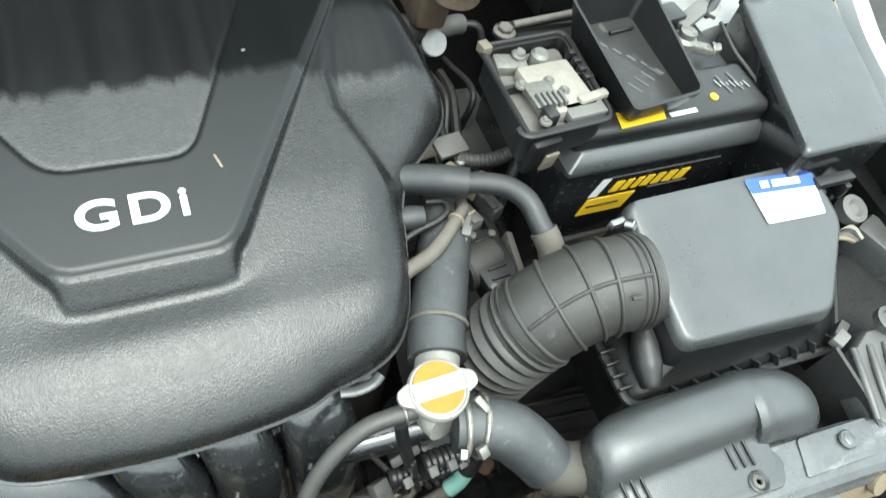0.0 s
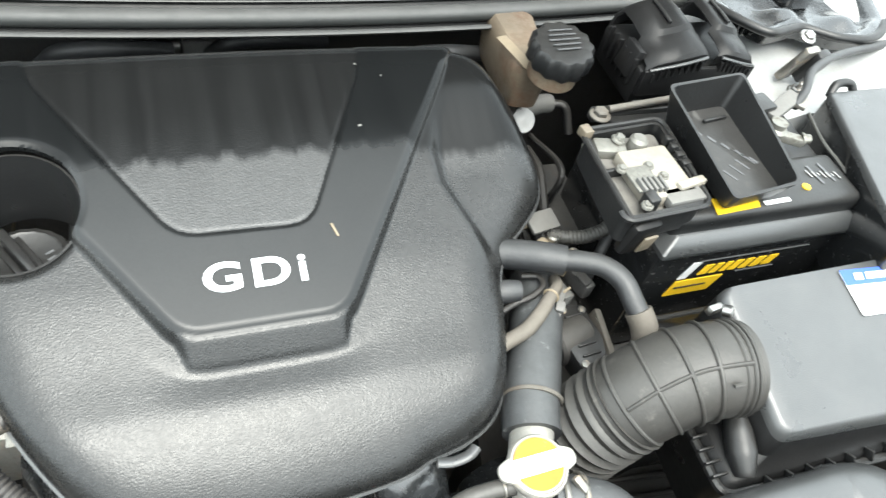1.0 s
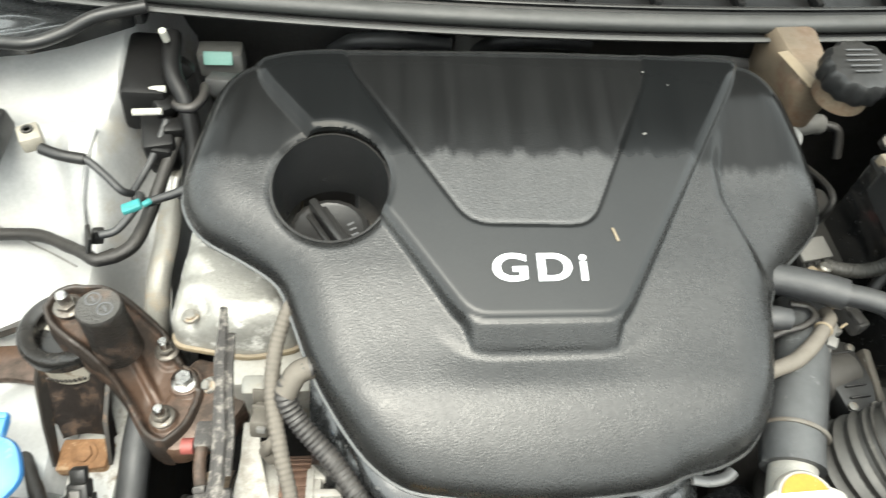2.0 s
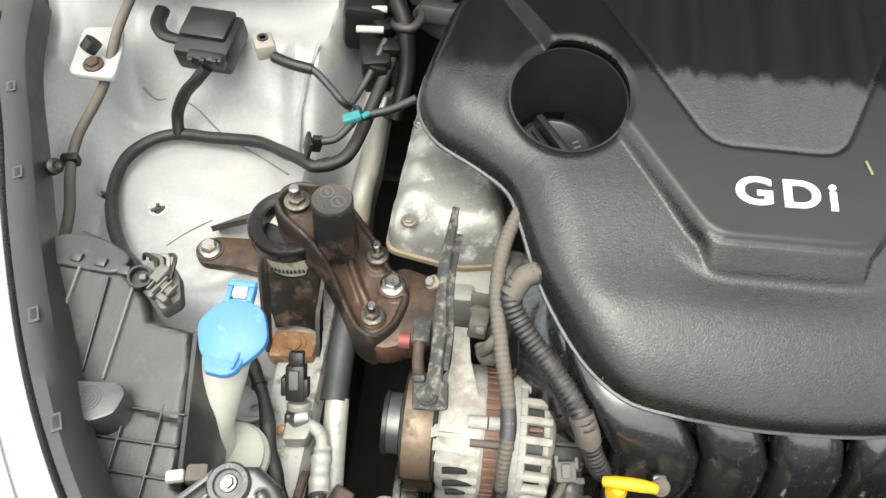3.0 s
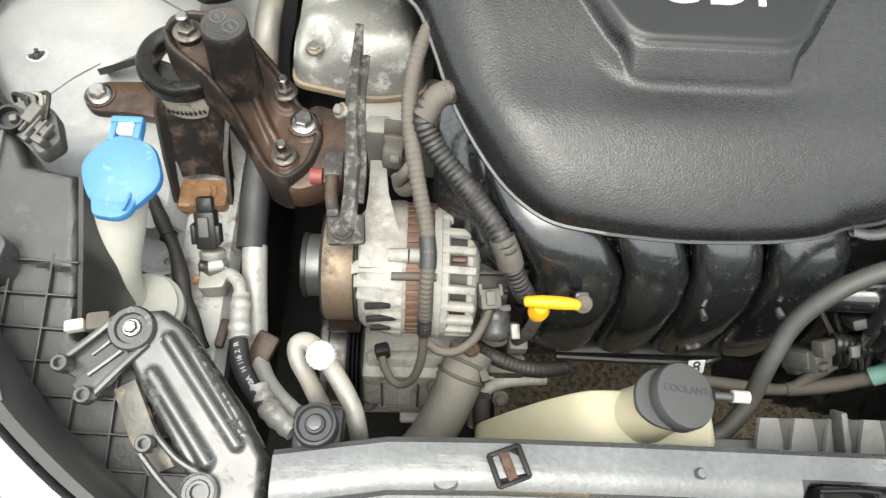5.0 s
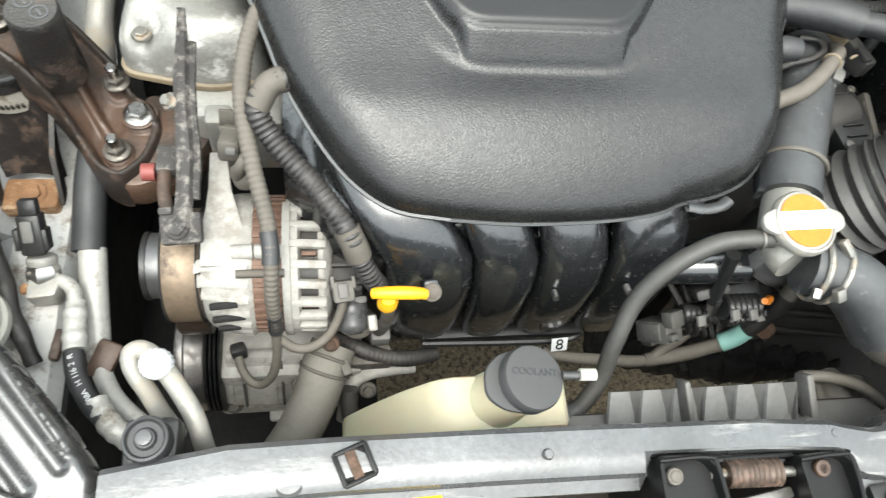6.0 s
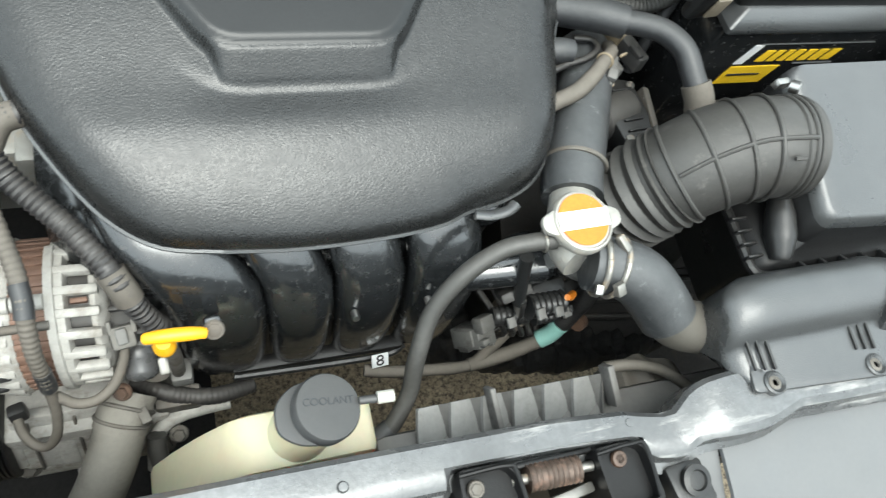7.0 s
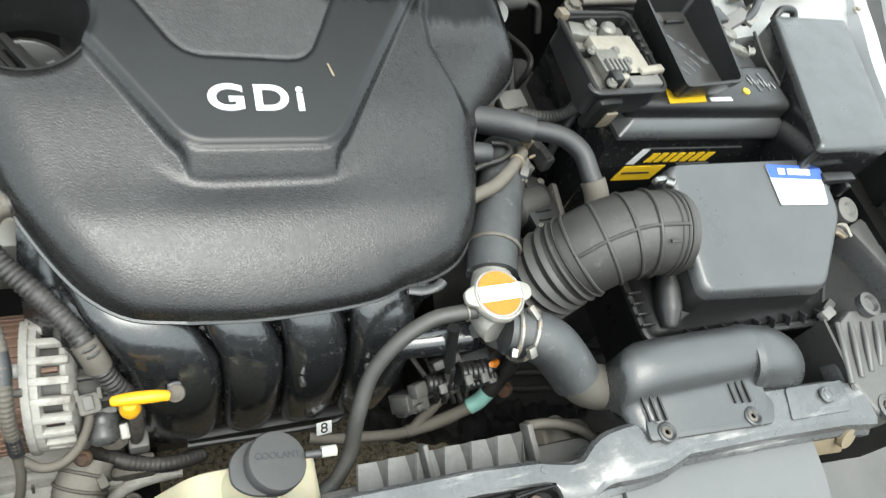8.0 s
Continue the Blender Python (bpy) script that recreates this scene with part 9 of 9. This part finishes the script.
tanb = thing("lamp_support", "tan stained metal support at the rail end", "support", (0.5, -0.01, 0.76))
part("top_plate", prism(rounded([(0.428, -0.016), (0.512, -0.020), (0.520, 0.012), (0.440, 0.016)], 0.004), 0.8205, 0.8245, 0.001), M_RAIL, tanb)
part("front_face", sheet([[(0.452, -0.022, 0.818), (0.515, -0.026, 0.818)], [(0.462, -0.034, 0.80), (0.525, -0.038, 0.798)], [(0.475, -0.045, 0.765), (0.535, -0.05, 0.765)]], 0.004), M_TAN, tanb)
part("bolt", hex_bolt((0.486, 0.0, 0.826), (0, 0, 1), 0.006, 0.004), M_RAIL, tanb)
part("disc", lathe((0.516, -0.038, 0.795), (0.1, -0.8, 0.6), [(0.012, 0), (0.012, 0.006), (0, 0.007)], 22), M_TAN, tanb)

# ---- headlamp bracket on the battery side ----
plr = thing("headlamp_bracket", "grey ribbed metal headlamp bracket by the filter box", "bracket", (0.57, 0.03, 0.80))
PR = [(0.545, 0.070), (0.575, 0.085), (0.640, 0.075), (0.650, 0.02), (0.600, -0.02), (0.575, -0.038), (0.552, -0.03), (0.530, 0.010), (0.532, 0.045)]


def plr_height(x, y, d):
    z = 0.826 + 0.18 * (y - 0.02)
    return z - 0.010 * (1 - np.clip(d / 0.005, 0, 1)) ** 2


part("plate", relief(PR, plr_height, 0.0024, rim=0.02), M_RIB, plr, smooth=45)
for k in range(5):
    part("rib", tube([(0.548 + 0.019 * k, 0.070 - 0.002 * k, 0.834), (0.540 + 0.019 * k, 0.045, 0.832), (0.532 + 0.0185 * k, 0.006 + 0.004 * k, 0.824)], [0.004, 0.0048, 0.004], n=6, seg=10, flat=0.9), M_RIB, plr)
part("boss", lathe((0.571, -0.024, 0.812), (0, -0.1, 1), [(0.014, 0), (0.014, 0.008), (0.010, 0.009), (0.009, 0.005)], 24), M_RIB, plr)
part("bolt", hex_bolt((0.571, -0.024, 0.815), (0, -0.1, 1), 0.007, 0.006), M_RUST, plr)
part("upper_boss", lathe((0.600, 0.083, 0.838), (0, -0.1, 1), [(0.014, 0), (0.014, 0.008), (0.010, 0.009), (0.008, 0.005), (0, 0.005)], 24), M_RIB, plr)
lampr = thing("headlamp_housing", "black headlamp housing behind the bracket", "headlamp", (0.63, 0.1, 0.74))
part("body", box((0.745, 0.135, 0.792), (0.13, 0.16, 0.09), 0.010, (0, 0, 18)), M_RIB, lampr)
part("back", box((0.68, 0.12, 0.755), (0.18, 0.13, 0.09), 0.012, (0, 0, 14)), M_UNDER_SHADE, lampr)
for k in range(4):
    part("wire", tube([(0.600 + 0.006 * k, 0.185, 0.84), (0.615 + 0.007 * k, 0.176 + 0.003 * k, 0.848), (0.632 + 0.004 * k, 0.172, 0.842)], 0.0028, n=5, seg=6), (M_TAN, M_CONDUIT, M_TAPE, M_BEIGE)[k], lampr)
part("adjuster", lathe((0.648, 0.205, 0.845), (0, -0.3, 1), [(0.016, 0), (0.016, 0.012), (0.010, 0.014), (0.006, 0.010), (0, 0.010)], 22), M_GREYPL, lampr)
part("clip", box((0.540, 0.082, 0.835), (0.020, 0.012, 0.010), 0.002, (0, 0, 20)), M_GREYPL, lampr)
part("web", sheet([[(0.528, 0.075, 0.84), (0.535, 0.03, 0.83), (0.535, -0.005, 0.82)], [(0.530, 0.075, 0.77), (0.538, 0.03, 0.76), (0.54, -0.005, 0.76)]], 0.004), M_DARK, lampr)

# ---- radiator fan shroud and the wiring pit ----
M_STUB = material("grey_brown_aged_plastic", (0.085, 0.077, 0.064), 0.6, vary=0.2, dust=DUST, dust_amount=0.25, spots=(0.05, 0.045, 0.04), spot_amount=0.3, spot_scale=30)
M_LOUVRE = material("dusty_lit_louvre_plastic", (0.15, 0.15, 0.146), 0.36, vary=0.3, dust=(0.40, 0.39, 0.365), dust_amount=0.5, spots=(0.07, 0.066, 0.06), spot_amount=0.25, spot_scale=25)
shroud = thing("fan_shroud", "grey plastic radiator fan shroud with stepped ribs", "fan shroud", (0.13, 0.035, 0.50))
part("body", box((0.175, 0.02, 0.60), (0.39, 0.03, 0.26), 0.008), M_FINS, shroud)
part("low_panel", box((-0.135, 0.02, 0.555), (0.23, 0.03, 0.17), 0.008), M_DARK, shroud)
for k in range(6):
    x = 0.012 + 0.0275 * k
    part("louvre", sheet([[(x, 0.014, 0.733), (x + 0.0265, 0.014, 0.726)], [(x + 0.001, 0.032, 0.742), (x + 0.0255, 0.032, 0.733)], [(x + 0.003, 0.046, 0.748), (x + 0.0225, 0.048, 0.738)]], 0.003), M_LOUVRE, shroud)
    # Webs in darker plastic than the blades, for the shadow between slats
    part("web", sheet([[(x + 0.0268, 0.014, 0.7255), (x + 0.0273, 0.014, 0.733)], [(x + 0.0228, 0.048, 0.7375), (x + 0.0303, 0.046, 0.747)]], 0.002), M_FINS, shroud)
for x, w in ((0.0765, 0.0055), (0.1845, 0.0070)):
    part("post", box((x, 0.035, 0.747), (w, 0.036, 0.016), 0.002, (24, 0, 8)), M_FINS, shroud)
part("corner", tube([(0.186, 0.051, 0.744), (0.210, 0.0495, 0.744), (0.236, 0.043, 0.741), (0.258, 0.031, 0.736), (0.278, 0.016, 0.726)], 0.0052, n=6, seg=12), M_STUB, shroud)
part("corner_plate", relief([(0.198, 0.01), (0.29, 0.01), (0.28, 0.05), (0.24, 0.064), (0.205, 0.058)], lambda x, y, d: 0.712 + 0.008 * step(d, 0.0, 0.012) + 0.003 * np.sin(x * 240), 0.004, rim=0.02), M_STUB, shroud)

M_DIRTYPLUG = material("dirty_grey_plug", (0.070, 0.070, 0.066), 0.55, vary=0.35, spots=(0.03, 0.028, 0.025), spot_amount=0.4, spot_scale=60, dust=DUST, dust_amount=0.15)
pit = thing("throttle_wiring", "taped wires with grey and black plugs below the manifold", "wiring", (0.13, 0.12, 0.60))
part("wire", tube([(0.005, 0.116, 0.618), (0.030, 0.110, 0.618), (0.065, 0.105, 0.620), (0.110, 0.102, 0.621), (0.130, 0.112, 0.632), (0.145, 0.120, 0.655), (0.162, 0.128, 0.685)], 0.0062, n=8, seg=12, wobble=0.1), M_CONDUIT, pit)
part("wire", tube([(0.110, 0.102, 0.621), (0.140, 0.104, 0.626), (0.165, 0.106, 0.640), (0.188, 0.110, 0.661), (0.206, 0.121, 0.70), (0.212, 0.135, 0.74), (0.21, 0.15, 0.78)], 0.0075, n=8, seg=12, wobble=0.1), M_CONDUIT, pit)
part("teal_sleeve", tube([(0.178, 0.108, 0.652), (0.188, 0.110, 0.661), (0.195, 0.114, 0.674)], 0.0092, n=5, seg=16), M_TEAL, pit, "teal sleeve")
for at_, sz_ in (((0.097, 0.113, 0.690), (0.024, 0.020, 0.034)), ((0.097, 0.1035, 0.700), (0.011, 0.006, 0.022)), ((0.086, 0.110, 0.694), (0.004, 0.016, 0.022)), ((0.108, 0.110, 0.688), (0.004, 0.016, 0.022)), ((0.101, 0.116, 0.712), (0.018, 0.015, 0.012))):
    part("plug", box(at_, sz_, 0.0018, (30, 20, 20)), M_DIRTYPLUG, pit, "soiled grey plug")
for k in range(2):
    part("plug_slot", box((0.0945 + 0.005 * k, 0.0995 + 0.0015 * k, 0.701), (0.0016, 0.003, 0.016), 0.0003, (30, 20, 20)), M_INK, pit)
part("plug_base", box((0.100, 0.116, 0.672), (0.026, 0.022, 0.014), 0.003, (30, 20, 20)), M_DARK, pit)
for k in range(5):
    part("wire", tube([(0.100 + 0.004 * k, 0.118, 0.665), (0.112 + 0.006 * k, 0.115 + 0.003 * k, 0.648 + 0.004 * k), (0.135 + 0.007 * k, 0.118 + 0.004 * k, 0.652 + 0.008 * k), (0.158 + 0.006 * k, 0.130, 0.690)], 0.0022, n=6, seg=6), (M_TAPE, M_TAN, M_TAPE, M_GREYPL, M_TAPE)[k], pit)
for k in range(6):
    part("plug_rib", box((0.150 + 0.0065 * k, 0.1165, 0.722 - 0.001 * k), (0.0028, 0.006, 0.022), 0.0006, (20, 0, 10)), M_SATIN, pit)
part("bracket", box((0.128, 0.135, 0.735), (0.030, 0.010, 0.030), 0.003, (30, -18, 10)), M_DARK, pit)
part("pin", tube([(0.131, 0.122, 0.742), (0.134, 0.116, 0.720)], 0.0035, n=2, seg=10), M_STEEL, pit)
part("tape_wrap", tube([(0.196, 0.115, 0.675), (0.206, 0.122, 0.700), (0.211, 0.130, 0.725)], 0.010, n=5, seg=12, wobble=0.2), M_TAPE, pit)
part("rubber_boot", tube([(0.214, 0.112, 0.672), (0.222, 0.116, 0.668)], 0.008, n=3, seg=12), M_RUST, pit)
part("throttle_body", lathe((0.15, 0.19, 0.70), (0.2, -1, 0.1), [(0.03, 0), (0.034, 0.02), (0.034, 0.045), (0.028, 0.05), (0, 0.05)], 28), M_GLOSS, pit)
part("plug", box((0.165, 0.132, 0.715), (0.04, 0.03, 0.028), 0.005, (20, 0, 10)), M_SATIN, pit, "black plug")
part("plug", box((0.198, 0.138, 0.700), (0.034, 0.02, 0.018), 0.003, (10, 0, 14)), M_SATIN, pit)
part("plug_tab", box((0.208, 0.128, 0.695), (0.030, 0.010, 0.006), 0.001, (10, 0, 14)), M_GREYPL, pit)
part("orange_seal", tube([(0.172, 0.118, 0.746), (0.178, 0.120, 0.741), (0.183, 0.123, 0.738)], [0.0030, 0.0042, 0.0036], n=2, seg=12), M_ORANGE, pit, "orange plug seal")
part("pipe", tube([(0.070, 0.150, 0.758), (0.105, 0.146, 0.764), (0.145, 0.143, 0.772)], 0.016, n=6, seg=18), M_GLOSS, pit, "glossy black vacuum pipe")
part("clip", tube([(0.118, 0.140, 0.80), (0.122, 0.132, 0.772), (0.130, 0.124, 0.735)], 0.006, n=6, seg=10), M_SATIN, pit)
part("clip_pin", tube([(0.130, 0.124, 0.735), (0.134, 0.121, 0.722)], 0.0045, n=2, seg=10), M_STEEL, pit)
for p0_, p1_, r_ in (((0.140, 0.120, 0.728), (0.176, 0.122, 0.724), 0.0105), ((0.150, 0.112, 0.712), (0.190, 0.116, 0.708), 0.0050), ((0.112, 0.124, 0.704), (0.150, 0.122, 0.700), 0.0085)):
    part("barrel", tube([p0_, p1_], r_, n=6, seg=14, ribs=0.0012, pitch=0.006), M_SATIN, pit, "black barrel of a plug")
for p_ in ((0.148, 0.110, 0.735), (0.168, 0.111, 0.731), (0.180, 0.112, 0.722), (0.128, 0.113, 0.712)):
    part("lock_tab", box(p_, (0.009, 0.010, 0.004), 0.001, (25, 8, 12)), M_GREYPL, pit)
part("web", box((0.155, 0.140, 0.79), (0.03, 0.014, 0.016), 0.003, (0, 10, 6)), M_GREYPL, pit)
for k in range(5):
    part("thin_wire", tube([(0.10 + 0.02 * k, 0.15, 0.72 - 0.01 * k), (0.12 + 0.015 * k, 0.125, 0.70 - 0.012 * k), (0.135 + 0.012 * k, 0.115, 0.67 - 0.006 * k), (0.12 + 0.02 * k, 0.13, 0.64)], 0.003, n=6, seg=8), M_TAPE, pit)
undertray = thing("splash_shield", "black splash shield in the gap behind the radiator", "splash shield", (0.2, 0.1, 0.40))
part("front_sheet", relief([(0.10, 0.24), (0.108, 0.150), (0.16, 0.128), (0.216, 0.116), (0.281, 0.106), (0.36, 0.104), (0.43, 0.112), (0.47, 0.15), (0.47, 0.24)], lambda x, y, d: 0.490 + 0.010 * np.sin(x * 95 + 60 * y) * np.sin(y * 140 - 40 * x) + 0.004 * np.sin(x * 310) - 0.012 * (1 - np.clip(d / 0.006, 0, 1)), 0.004, rim=0.01), M_UNDER_SHADE, undertray)
part("sheet", sheet([[(0.22, 0.215, 0.54), (0.32, 0.205, 0.55), (0.46, 0.19, 0.56)], [(0.26, 0.175, 0.51), (0.35, 0.16, 0.51), (0.47, 0.14, 0.51)], [(0.30, 0.150, 0.48), (0.38, 0.13, 0.48), (0.48, 0.10, 0.48)]]), M_DARK, undertray)
for k in range(3):
    part("fold", tube([(0.24 + 0.02 * k, 0.205 - 0.02 * k, 0.545 - 0.012 * k), (0.34 + 0.01 * k, 0.192 - 0.02 * k, 0.552 - 0.014 * k), (0.46, 0.178 - 0.02 * k, 0.558 - 0.016 * k)], 0.004, n=6, seg=8), M_DARK, undertray)
